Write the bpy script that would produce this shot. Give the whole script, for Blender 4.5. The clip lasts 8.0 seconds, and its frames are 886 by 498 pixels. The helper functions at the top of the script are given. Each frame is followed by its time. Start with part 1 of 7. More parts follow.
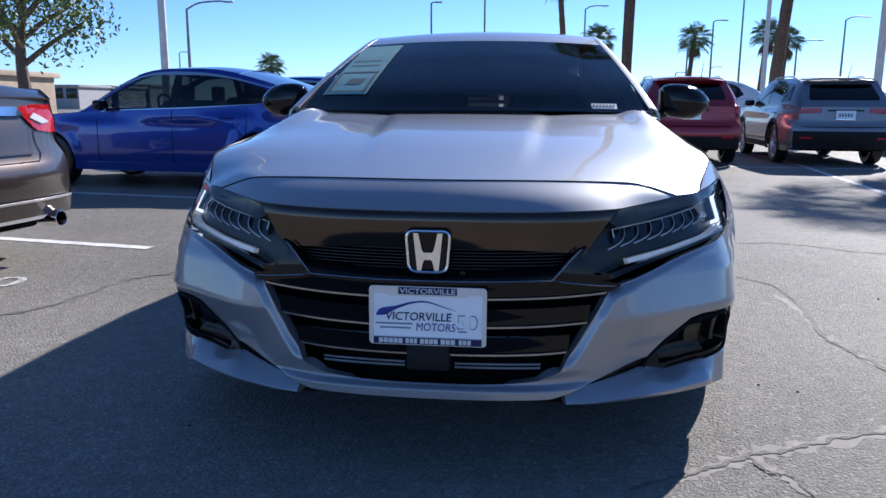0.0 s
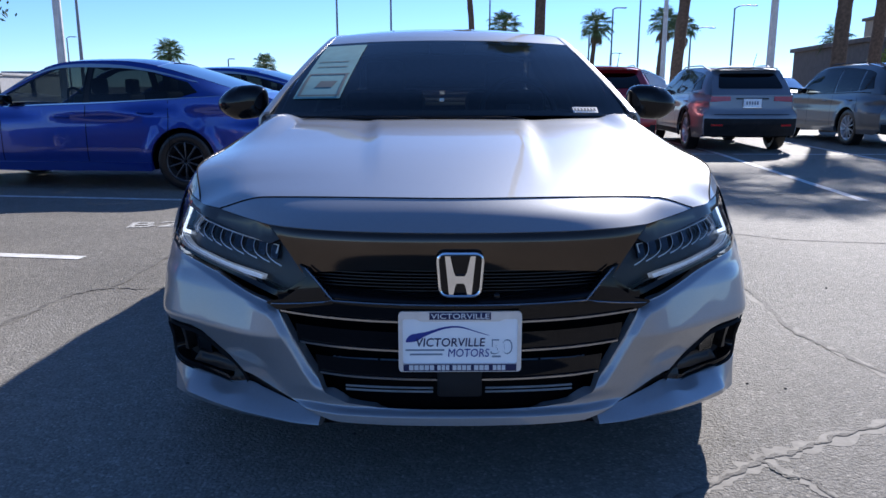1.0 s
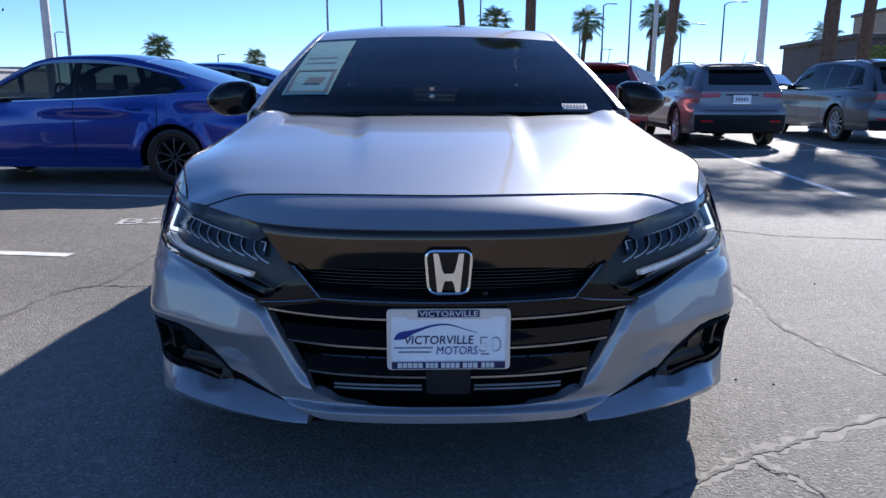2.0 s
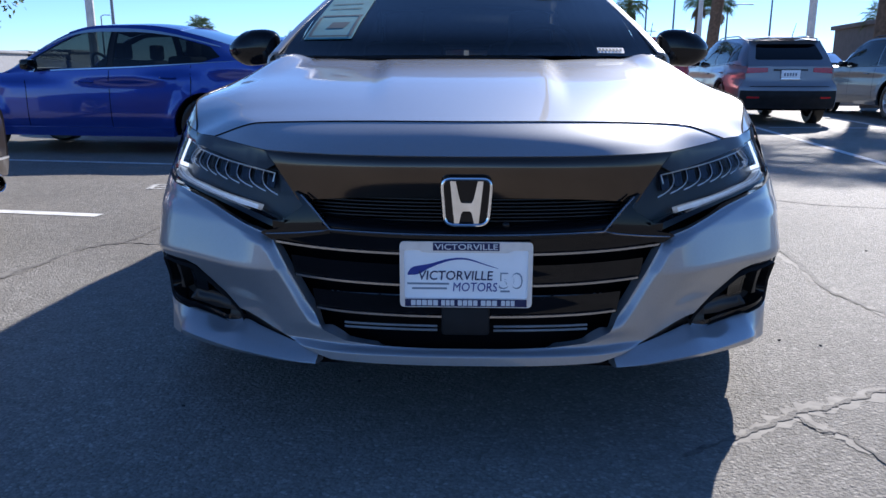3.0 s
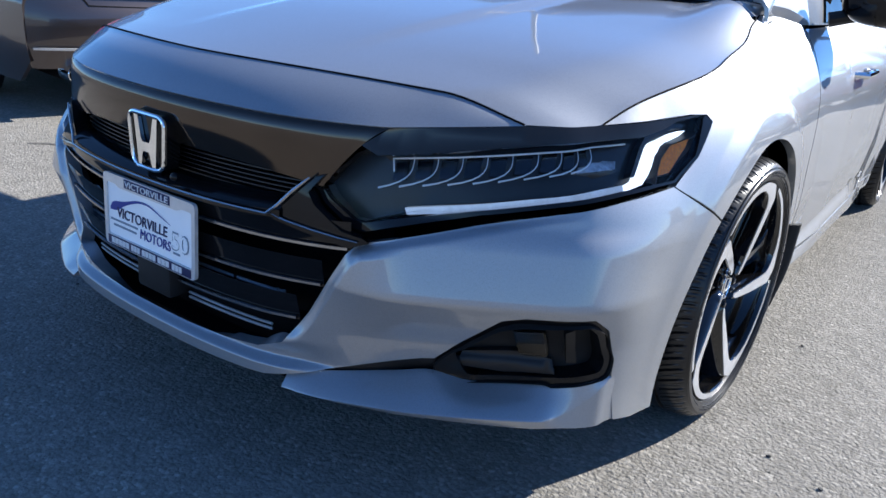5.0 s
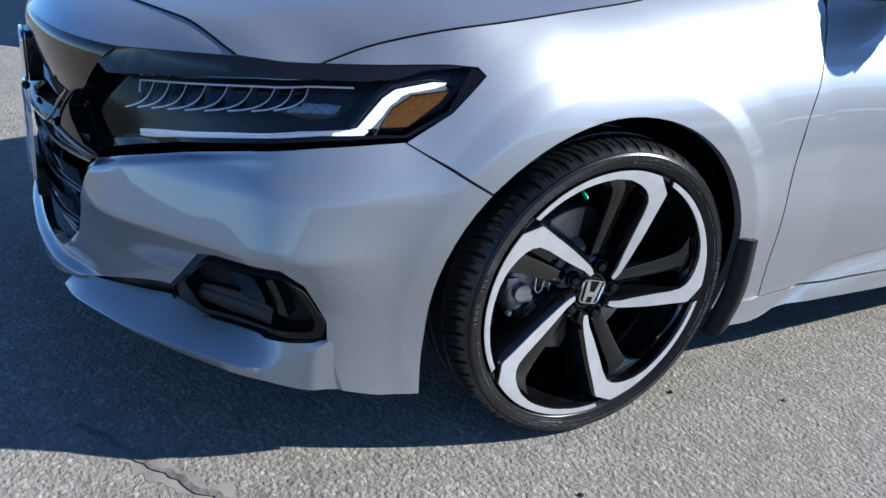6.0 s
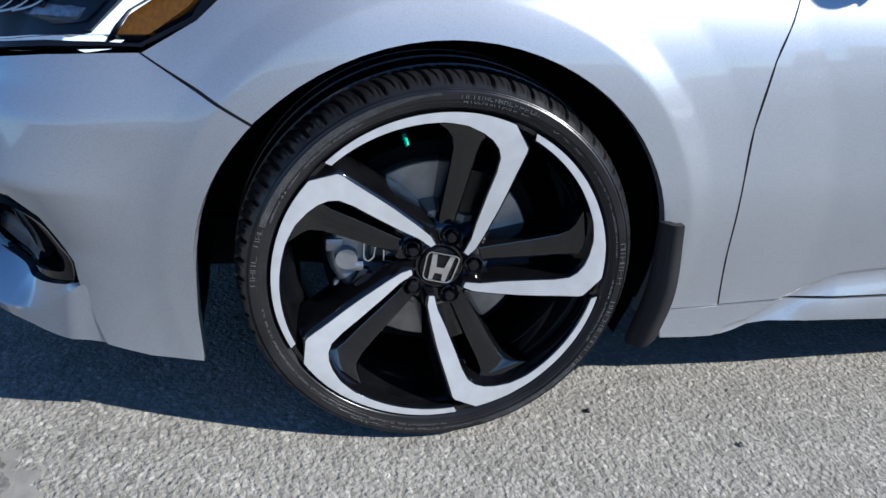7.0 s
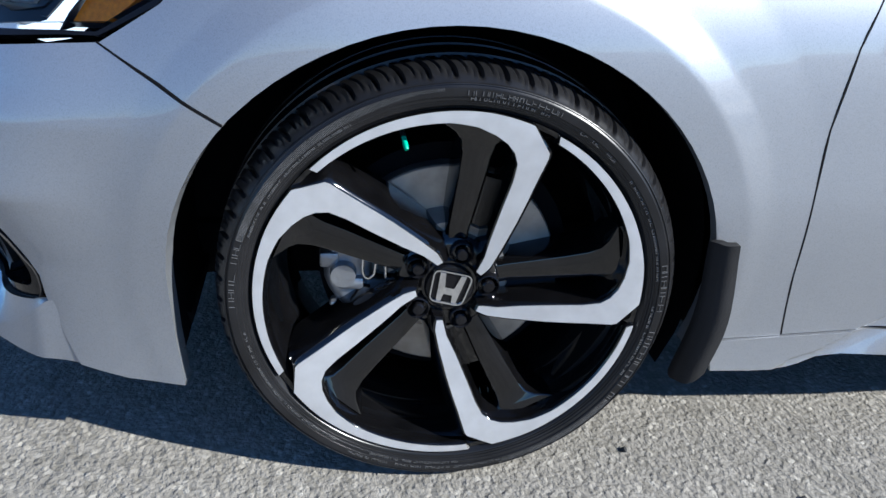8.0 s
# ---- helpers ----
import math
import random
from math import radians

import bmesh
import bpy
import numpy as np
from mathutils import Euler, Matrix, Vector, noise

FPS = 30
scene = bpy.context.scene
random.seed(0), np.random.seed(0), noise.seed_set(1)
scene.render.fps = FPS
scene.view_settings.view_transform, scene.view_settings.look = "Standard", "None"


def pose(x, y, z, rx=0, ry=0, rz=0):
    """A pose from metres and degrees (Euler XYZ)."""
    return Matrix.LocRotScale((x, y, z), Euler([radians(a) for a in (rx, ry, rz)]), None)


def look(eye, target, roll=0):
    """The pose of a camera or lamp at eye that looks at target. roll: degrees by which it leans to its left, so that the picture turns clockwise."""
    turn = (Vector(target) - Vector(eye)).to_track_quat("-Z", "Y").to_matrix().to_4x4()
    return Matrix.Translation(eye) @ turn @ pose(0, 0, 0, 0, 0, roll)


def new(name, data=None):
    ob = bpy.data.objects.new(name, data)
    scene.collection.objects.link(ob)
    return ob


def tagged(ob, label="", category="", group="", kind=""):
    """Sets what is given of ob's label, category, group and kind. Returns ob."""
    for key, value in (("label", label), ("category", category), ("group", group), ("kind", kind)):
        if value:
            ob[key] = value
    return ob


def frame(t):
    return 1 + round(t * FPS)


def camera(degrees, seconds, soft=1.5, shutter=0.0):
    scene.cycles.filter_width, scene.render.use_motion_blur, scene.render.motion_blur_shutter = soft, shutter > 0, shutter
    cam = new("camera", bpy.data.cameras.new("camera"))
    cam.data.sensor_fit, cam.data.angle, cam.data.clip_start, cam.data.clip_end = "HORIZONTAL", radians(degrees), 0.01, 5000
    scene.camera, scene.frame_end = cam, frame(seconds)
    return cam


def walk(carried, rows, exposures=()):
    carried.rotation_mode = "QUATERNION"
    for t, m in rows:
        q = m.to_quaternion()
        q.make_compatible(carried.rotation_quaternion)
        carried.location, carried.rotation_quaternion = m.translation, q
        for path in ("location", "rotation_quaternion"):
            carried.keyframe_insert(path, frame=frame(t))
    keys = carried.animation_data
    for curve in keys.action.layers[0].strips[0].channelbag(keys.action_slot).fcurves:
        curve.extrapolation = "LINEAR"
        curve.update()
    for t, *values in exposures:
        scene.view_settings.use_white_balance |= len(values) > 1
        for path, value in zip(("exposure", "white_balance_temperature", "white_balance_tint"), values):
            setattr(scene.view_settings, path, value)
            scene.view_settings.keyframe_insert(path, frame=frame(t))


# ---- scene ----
cam = camera(61.0, 8.0)
PATH = [
    (0, (0.255, -1.907, 1.025), (0.035, 0.044, 0.645), 0.3),
    (0.5, (0.047, -1.858, 1.066), (-0.022, 0.1, 0.664), 0.1),
    (1, (-0.063, -1.827, 1.1), (-0.042, 0.129, 0.685), -0.0),
    (1.2, (-0.06, -1.825, 1.114), (-0.022, 0.13, 0.694), -0.2),
    (2.3, (-0.053, -1.814, 1.082), (-0.01, 0.139, 0.653), 0.1),
    (2.5, (-0.047, -1.806, 1.049), (-0.022, 0.146, 0.614), 0.1),
    (3, (-0.005, -1.718, 0.944), (-0.061, 0.227, 0.479), 0.1),
    (3.5, (0.08, -1.54, 0.873), (-0.125, 0.385, 0.369), 0.6),
    (4, (0.488, -1.409, 0.947), (0.043, 0.455, 0.374), 2.1),
    (4.5, (0.908, -1.178, 0.971), (0.176, 0.57, 0.332), 3.6),
    (4.7, (1.08, -1.053, 0.996), (0.21, 0.623, 0.336), 4.3),
    (5.8, (1.877, -0.217, 1.019), (0.383, 0.869, 0.251), 6.1),
    (6, (1.975, -0.033, 0.999), (0.403, 0.925, 0.218), 6.2),
    (6.5, (2.058, 0.386, 0.934), (0.361, 1.068, 0.126), 6.0),
    (7, (2.009, 0.685, 0.9), (0.266, 1.168, 0.046), 5.4),
    (7.5, (1.911, 0.784, 0.886), (0.157, 1.156, -0.001), 4.8),
    (8, (1.859, 0.806, 0.879), (0.102, 1.115, -0.024), 4.1),
]
walk(cam, [(t, look(eye, target, roll)) for t, eye, target, roll in PATH],
     exposures=[(0.0, 1.45, 5400, 13), (2.5, 1.49, 5400, 13), (3.8, 1.84, 5400, 11), (4.7, 2.00, 5400, 9), (6.0, 1.68, 5300, 7), (8.0, 1.74, 5250, 6)])

from mathutils import geometry

# ---------------- light ----------------
SUN = Vector((0.80, 1.42, 1.0)).normalized()
world = bpy.data.worlds.new("clear_sky")
scene.world = world
world.use_nodes = True
wn = world.node_tree.nodes
sky = wn.new("ShaderNodeTexSky")
sky.sky_type = "NISHITA"
sky.sun_disc = False
sky.sun_elevation = math.asin(SUN.z)
sky.sun_rotation = math.atan2(SUN.x, SUN.y)
sky.altitude = 800
sky.air_density = 0.8
sky.dust_density = 0.05
sky.ozone_density = 5.6
world.node_tree.links.new(sky.outputs[0], wn["Background"].inputs[0])
wn["Background"].inputs[1].default_value = 0.056
sun_data = bpy.data.lights.new("sun", "SUN")
sun_data.energy = 3.5
sun_data.angle = radians(0.55)
sun_data.color = (1.0, 0.86, 0.69)
sun = new("sun", sun_data)
sun.matrix_world = look((20, 35, 25), Vector((20, 35, 25)) - SUN * 10)


# ---------------- helpers ----------------
def sm(a, b, t):
    t = min(1.0, max(0.0, (t - a) / (b - a)))
    return t * t * (3 - 2 * t)


def lerp(t, xs, ys):
    return float(np.interp(t, xs, ys)) if xs[0] < xs[-1] else float(np.interp(t, xs[::-1], ys[::-1]))


def finish(name, bm, mat, parent=None, label="", smooth=True, sharp=35):
    me = bpy.data.meshes.new(name)
    bm.normal_update()
    if smooth:
        lim = radians(sharp)
        for f in bm.faces:
            f.smooth = True
        for e in bm.edges:
            if len(e.link_faces) == 2 and e.calc_face_angle(0) > lim:
                e.smooth = False
    bm.to_mesh(me)
    bm.free()
    for m in (mat if isinstance(mat, (list, tuple)) else [mat]):
        me.materials.append(m)
    ob = new(name, me)
    if parent:
        ob.parent = parent
    if label:
        tagged(ob, label)
    return ob


part = finish


def thing(name, label, category, at=(0, 0, 0), rz=0.0, group="", kind=""):
    ob = new(name)
    ob.matrix_world = pose(*at, 0, 0, rz)
    ob.empty_display_size = 0.2
    return tagged(ob, label, category, group, kind)


def add_box(bm, lo, hi, bevel=0.0, m=None):
    """A box between two corners, with its edges rounded; m moves it."""
    c = [(a + b) / 2 for a, b in zip(lo, hi)]
    s = [abs(b - a) for a, b in zip(lo, hi)]
    mat = Matrix.Translation(c) @ Matrix.Diagonal((*s, 1))
    r = bmesh.ops.create_cube(bm, size=1, matrix=mat)
    vs = r["verts"]
    if bevel:
        es = list({e for v in vs for e in v.link_edges})
        out = bmesh.ops.bevel(bm, geom=es, offset=bevel, segments=2, affect="EDGES", profile=0.5)
        vs = list({v for f in out["faces"] for v in f.verts} | {v for v in vs if v.is_valid})
        # bevel returns new faces only; gather the connected rest
        seen, todo = set(vs), list(vs)
        while todo:
            v = todo.pop()
            for e in v.link_edges:
                o = e.other_vert(v)
                if o not in seen:
                    seen.add(o)
                    todo.append(o)
        vs = list(seen)
    if m is not None:
        bmesh.ops.transform(bm, matrix=m, verts=vs)
    return vs


def add_tube(bm, pts, radii, seg=8, cap=True):
    """A round bar along a line of points."""
    pts = [Vector(p) for p in pts]
    if not isinstance(radii, (list, tuple)):
        radii = [radii] * len(pts)
    rings, up = [], Vector((0, 0, 1))
    for i, p in enumerate(pts):
        d = (pts[min(i + 1, len(pts) - 1)] - pts[max(i - 1, 0)]).normalized()
        if abs(d.dot(up)) > 0.95:
            up = Vector((1, 0, 0)) if abs(d.x) < 0.9 else Vector((0, 1, 0))
        a = d.cross(up).normalized()
        b = a.cross(d)
        up = b
        rings.append([bm.verts.new(p + (a * math.cos(k * 2 * math.pi / seg) + b * math.sin(k * 2 * math.pi / seg)) * radii[i]) for k in range(seg)])
    for r, q in zip(rings, rings[1:]):
        for k in range(seg):
            bm.faces.new((r[k], r[(k + 1) % seg], q[(k + 1) % seg], q[k]))
    if cap:
        bm.faces.new(rings[0][::-1])
        bm.faces.new(rings[-1])


def add_lathe(bm, profile, seg=64, axis="x", m=None):
    """Turns a line of (along, radius) about an axis."""
    rings = []
    for a, r in profile:
        ring = []
        for k in range(seg):
            t = 2 * math.pi * k / seg
            p = (a, r * math.cos(t), r * math.sin(t)) if axis == "x" else (r * math.cos(t), r * math.sin(t), a)
            ring.append(bm.verts.new(m @ Vector(p) if m else p))
        rings.append(ring)
    for r, q in zip(rings, rings[1:]):
        for k in range(seg):
            bm.faces.new((r[k], q[k], q[(k + 1) % seg], r[(k + 1) % seg]))
    return rings


def dense(line, step, closed=True):
    """A line of points cut into short steps."""
    out = []
    pairs = list(zip(line, line[1:] + line[:1])) if closed else list(zip(line, line[1:]))
    for (a, b), (c, d) in pairs:
        n = max(1, int(math.ceil(math.hypot(c - a, d - b) / step)))
        out += [(a + (c - a) * k / n, b + (d - b) * k / n) for k in range(n)]
    return out if closed else out + [line[-1]]


def rounded(line, cut=0.012, n=3):
    """A closed outline with its corners rounded."""
    out, m = [], len(line)
    for i in range(m):
        p, q, r = Vector(line[i - 1]), Vector(line[i]), Vector(line[(i + 1) % m])
        a, b = p - q, r - q
        c = min(cut, a.length * 0.4, b.length * 0.4)
        a, b = q + a.normalized() * c, q + b.normalized() * c
        for k in range(n + 1):
            t = k / n
            out.append(tuple(a * (1 - t) ** 2 + q * 2 * t * (1 - t) + b * t * t))
    return out


def inside(p, poly):
    x, y, hit = p[0], p[1], False
    for (ax, ay), (bx, by) in zip(poly, poly[1:] + poly[:1]):
        if (ay > y) != (by > y) and x < (bx - ax) * (y - ay) / (by - ay) + ax:
            hit = not hit
    return hit


def panel(name, outline, surf, mat, parent, label="", holes=(), step=0.03, depth=0.012, sides=(1,), edge=0.5, rows=()):
    """A sheet of bodywork: an outline in the surface's own two numbers, filled finely and laid on the surface, with turned-in edges."""
    loops = [dense(list(o), step * edge) for o in (outline, *holes)]
    pts, edges = [], []
    for lp in loops:
        n0 = len(pts)
        pts += lp
        edges += [(n0 + k, n0 + (k + 1) % len(lp)) for k in range(len(lp))]
    us, vs = [p[0] for p in loops[0]], [p[1] for p in loops[0]]
    # extra rows of points where the surface bends sharply
    bound = np.array(pts)
    kept = set()
    for p in rows:
        cell = (round(p[0] / 0.0035), round(p[1] / 0.0025))
        if cell not in kept and inside(p, loops[0]) and not any(inside(p, h) for h in loops[1:]) and np.hypot(bound[:, 0] - p[0], bound[:, 1] - p[1]).min() > 0.003:
            kept.add(cell)
            pts.append((float(p[0]), float(p[1])))
    allb = np.array(pts)
    row = 0
    v = min(vs) + step * 0.5
    while v < max(vs):
        u = min(us) + (step * 0.5 if row % 2 else 0.0)
        while u < max(us):
            if inside((u, v), loops[0]) and not any(inside((u, v), h) for h in loops[1:]) and np.hypot(allb[:, 0] - u, allb[:, 1] - v).min() > step * 0.4:
                pts.append((u, v))
            u += step
        v += step * 0.87
        row += 1
    res = geometry.delaunay_2d_cdt([Vector(p) for p in pts], edges, [], 0, 1e-6)
    verts2, faces = res[0], []
    for f in res[2]:
        c = (sum(verts2[i].x for i in f) / len(f), sum(verts2[i].y for i in f) / len(f))
        if inside(c, loops[0]) and not any(inside(c, h) for h in loops[1:]):
            faces.append(f)
    e = 1e-3
    place, normal = [], []
    for q in verts2:
        p = Vector(surf(q.x, q.y))
        du = Vector(surf(q.x + e, q.y)) - Vector(surf(q.x - e, q.y))
        dv = Vector(surf(q.x, q.y + e)) - Vector(surf(q.x, q.y - e))
        n = du.cross(dv)
        place.append(p)
        if len(sides) > 1 and abs(q.x) < 1e-6:
            p.x = 0.0
            n.x = 0.0
        normal.append(n.normalized() if n.length > 1e-12 else Vector((0, -1, 0)))
    bm = bmesh.new()
    true_n = bm.verts.layers.float_vector.new("true_normal")
    layers = ([], [], [])
    for s in sides:
        flip = Vector((s, 1, 1))
        top = [bm.verts.new(p * flip) for p in place]
        layers[0].extend(top)
        for v, n in zip(top, normal):
            v[true_n] = n * flip
        count = {}
        for f in faces:
            f = list(f)
            area = sum(verts2[f[i]].x * verts2[f[(i + 1) % len(f)]].y - verts2[f[(i + 1) % len(f)]].x * verts2[f[i]].y for i in range(len(f)))
            if area < 0:
                f = f[::-1]
            for i in range(len(f)):
                count[(f[i], f[(i + 1) % len(f)])] = 1
            try:
                bm.faces.new([top[i] for i in (f if s > 0 else f[::-1])])
            except ValueError:
                pass
        if depth:
            rim = [(a, b) for a, b in count if (b, a) not in count and (abs(place[a].x) > 1e-4 or abs(place[b].x) > 1e-4)]
            low, first = {}, {}
            for a, b in rim:
                for k in (a, b):
                    if k not in low:
                        first[k] = bm.verts.new(place[k] * flip)
                        low[k] = bm.verts.new((place[k] - normal[k] * depth) * flip)
            for a, b in rim:
                q = [first[b], first[a], low[a], low[b]]
                bm.faces.new(q if s > 0 else q[::-1])
            layers[1].extend(first.values())
            layers[2].extend(low.values())
    if len(sides) > 1:
        for layer in layers:
            bmesh.ops.remove_doubles(bm, verts=[v for v in layer if abs(v.co.x) < 1e-5], dist=1e-5)
    ob = finish(name, bm, mat, parent, label, sharp=60)
    # shade by the surface's own normals, not by its triangles
    me = ob.data
    at = me.attributes["true_normal"]
    vals = [tuple(d.vector) for d in at.data]
    me.attributes.remove(at)
    me.normals_split_custom_set_from_vertices(vals)
    return ob


def cr(p0, p1, p2, p3, t):
    return 0.5 * ((2 * p1) + (p2 - p0) * t + (2 * p0 - 5 * p1 + 4 * p2 - p3) * t * t + (3 * p1 - p0 - 3 * p2 + p3) * t**3)


def curve(pts, n):
    """A smooth line through points, n steps a span."""
    pts = [Vector(p) for p in pts]
    ext = [pts[0] * 2 - pts[1], *pts, pts[-1] * 2 - pts[-2]]
    out = []
    for i in range(len(pts) - 1):
        out += [cr(ext[i], ext[i + 1], ext[i + 2], ext[i + 3], k / n) for k in range(n)]
    return out + [pts[-1]]


def loft(bm, rows, nu=6, nv=6, sides=(1,), flip=False, closed=False):
    """A smooth skin over rows of points."""
    fine = [curve(r, nu) for r in rows]
    cols = [curve([r[k] for r in fine], nv) for k in range(len(fine[0]))]
    for s in sides:
        vs = [[bm.verts.new((p.x * s, p.y, p.z)) for p in c] for c in cols]
        for a, b in zip(vs, vs[1:]):
            for i in range(len(a) - 1):
                q = [a[i], b[i], b[i + 1], a[i + 1]]
                bm.faces.new(q if (s > 0) != flip else q[::-1])
    if len(sides) > 1:
        bmesh.ops.remove_doubles(bm, verts=[v for v in bm.verts if abs(v.co.x) < 1e-5], dist=1e-5)


def solid(bm, t):
    """Gives a skin thickness t, inwards."""
    bm.normal_update()
    bmesh.ops.solidify(bm, geom=bm.faces[:], thickness=t)


# ---------------- materials ----------------
def mat(name, color, rough=0.5, metal=0.0, coat=0.0, spec=0.5, trans=0.0, ior=1.45, alpha=1.0, emit=0.0):
    m = bpy.data.materials.new(name)
    m.use_nodes = True
    b = m.node_tree.nodes["Principled BSDF"]
    b.inputs["Base Color"].default_value = (*color, 1)
    b.inputs["Roughness"].default_value = rough
    b.inputs["Metallic"].default_value = metal
    b.inputs["Coat Weight"].default_value = coat
    b.inputs["Coat Roughness"].default_value = 0.03
    b.inputs["Specular IOR Level"].default_value = spec
    b.inputs["Transmission Weight"].default_value = trans
    b.inputs["IOR"].default_value = ior
    b.inputs["Alpha"].default_value = alpha
    if emit:
        b.inputs["Emission Color"].default_value = (*color, 1)
        b.inputs["Emission Strength"].default_value = emit
    return m


def node(m, kind, **sets):
    n = m.node_tree.nodes.new(kind)
    for k, v in sets.items():
        if k in ("Scale", "Detail", "Roughness", "Distortion", "Strength", "Distance", "W", "Randomness"):
            n.inputs[k].default_value = v
        elif k == "noise_dimensions":
            n.noise_dimensions = v
        elif k == "feature":
            n.feature = v
        elif k == "data_type":
            n.data_type = v
        elif k == "blend_type":
            n.blend_type = v
        elif k == "operation":
            n.operation = v
    return n


def link(m, a, b):
    m.node_tree.links.new(a, b)


def vary(m, scale, amount, detail=4.0, rough_amount=0.0, bump=0.0, bump_scale=None, coords="Object"):
    """Uneven tone at one scale, dust in the gloss, and fine relief."""
    bsdf = m.node_tree.nodes["Principled BSDF"]
    base = tuple(bsdf.inputs["Base Color"].default_value)
    tc = node(m, "ShaderNodeTexCoord")
    n = node(m, "ShaderNodeTexNoise", Scale=scale, Detail=detail)
    link(m, tc.outputs[coords], n.inputs["Vector"])
    ramp = node(m, "ShaderNodeValToRGB")
    lo, hi = 1 - amount, 1 + amount
    ramp.color_ramp.elements[0].position, ramp.color_ramp.elements[1].position = 0.3, 0.7
    ramp.color_ramp.elements[0].color = (*[min(1, c * lo) for c in base[:3]], 1)
    ramp.color_ramp.elements[1].color = (*[min(1, c * hi) for c in base[:3]], 1)
    link(m, n.outputs["Fac"], ramp.inputs["Fac"])
    link(m, ramp.outputs[0], bsdf.inputs["Base Color"])
    if rough_amount:
        r = bsdf.inputs["Roughness"].default_value
        mr = node(m, "ShaderNodeMapRange")
        mr.inputs["To Min"].default_value = max(0.0, r - rough_amount)
        mr.inputs["To Max"].default_value = min(1.0, r + rough_amount)
        link(m, n.outputs["Fac"], mr.inputs["Value"])
        link(m, mr.outputs[0], bsdf.inputs["Roughness"])
    if bump:
        n2 = node(m, "ShaderNodeTexNoise", Scale=bump_scale or scale * 8, Detail=3.0)
        link(m, tc.outputs[coords], n2.inputs["Vector"])
        bp = node(m, "ShaderNodeBump", Strength=bump, Distance=0.004)
        link(m, n2.outputs["Fac"], bp.inputs["Height"])
        link(m, bp.outputs[0], bsdf.inputs["Normal"])
    return m


def car_paint(name, color, metal=0.75, rough=0.38, flake=0.12, lacquer=1.5):
    """Metallic paint: tiny flakes under clear lacquer, with a little dust."""
    m = mat(name, color, rough, metal, coat=1.0)
    m.node_tree.nodes["Principled BSDF"].inputs["Coat IOR"].default_value = lacquer
    bsdf = m.node_tree.nodes["Principled BSDF"]
    tc = node(m, "ShaderNodeTexCoord")
    v = node(m, "ShaderNodeTexVoronoi", Scale=900.0)
    link(m, tc.outputs["Object"], v.inputs["Vector"])
    dust = node(m, "ShaderNodeTexNoise", Scale=2.2, Detail=6.0)
    link(m, tc.outputs["Object"], dust.inputs["Vector"])
    mix = node(m, "ShaderNodeMix", data_type="RGBA", blend_type="OVERLAY")
    mix.inputs["Factor"].default_value = flake
    mix.inputs["A"].default_value = (*color, 1)
    link(m, v.outputs["Color"], mix.inputs["B"])
    hsv = node(m, "ShaderNodeHueSaturation")
    hsv.inputs["Saturation"].default_value = 0.0 if max(color) - min(color) < 0.1 else 1.0
    link(m, v.outputs["Color"], hsv.inputs["Color"])
    link(m, hsv.outputs[0], mix.inputs["B"])
    link(m, mix.outputs["Result"], bsdf.inputs["Base Color"])
    mr = node(m, "ShaderNodeMapRange")
    mr.inputs["From Min"].default_value, mr.inputs["From Max"].default_value = 0.35, 0.75
    mr.inputs["To Min"].default_value, mr.inputs["To Max"].default_value = 0.02, 0.06
    link(m, dust.outputs["Fac"], mr.inputs["Value"])
    link(m, mr.outputs[0], bsdf.inputs["Coat Roughness"])
    return m


SILVER = car_paint("silver_paint", (0.268, 0.280, 0.302), 0.60, 0.46, 0.14, 1.65)
BLACK_GLOSS = vary(mat("black_gloss_plastic", (0.006, 0.006, 0.007), 0.05, spec=0.32), 6, 0.3, rough_amount=0.03)
BLACK_SATIN = vary(mat("black_satin_plastic", (0.010, 0.010, 0.011), 0.38, spec=0.35), 8, 0.35, rough_amount=0.08, bump=0.05, bump_scale=400)
BLACK_ROUGH = vary(mat("black_rough_plastic", (0.012, 0.012, 0.013), 0.65, spec=0.3), 10, 0.3, bump=0.15, bump_scale=300)
DARK = mat("dark_cavity", (0.005, 0.005, 0.006), 0.8, spec=0.08)
CHROME = vary(mat("chrome", (0.78, 0.79, 0.80), 0.06, 1.0), 30, 0.06, rough_amount=0.04)
ALLOY = vary(mat("machined_alloy", (0.66, 0.67, 0.69), 0.32, 0.65, coat=0.8), 40, 0.06, rough_amount=0.05)
STEEL = vary(mat("brake_steel", (0.34, 0.32, 0.29), 0.42, 0.8), 25, 0.25, rough_amount=0.1)
CAST = vary(mat("cast_metal", (0.33, 0.34, 0.36), 0.36, 0.85), 20, 0.2, bump=0.2, bump_scale=120)
RUBBER = vary(mat("tyre_rubber", (0.010, 0.010, 0.011), 0.30), 14, 0.35, rough_amount=0.06, bump=0.04, bump_scale=260)


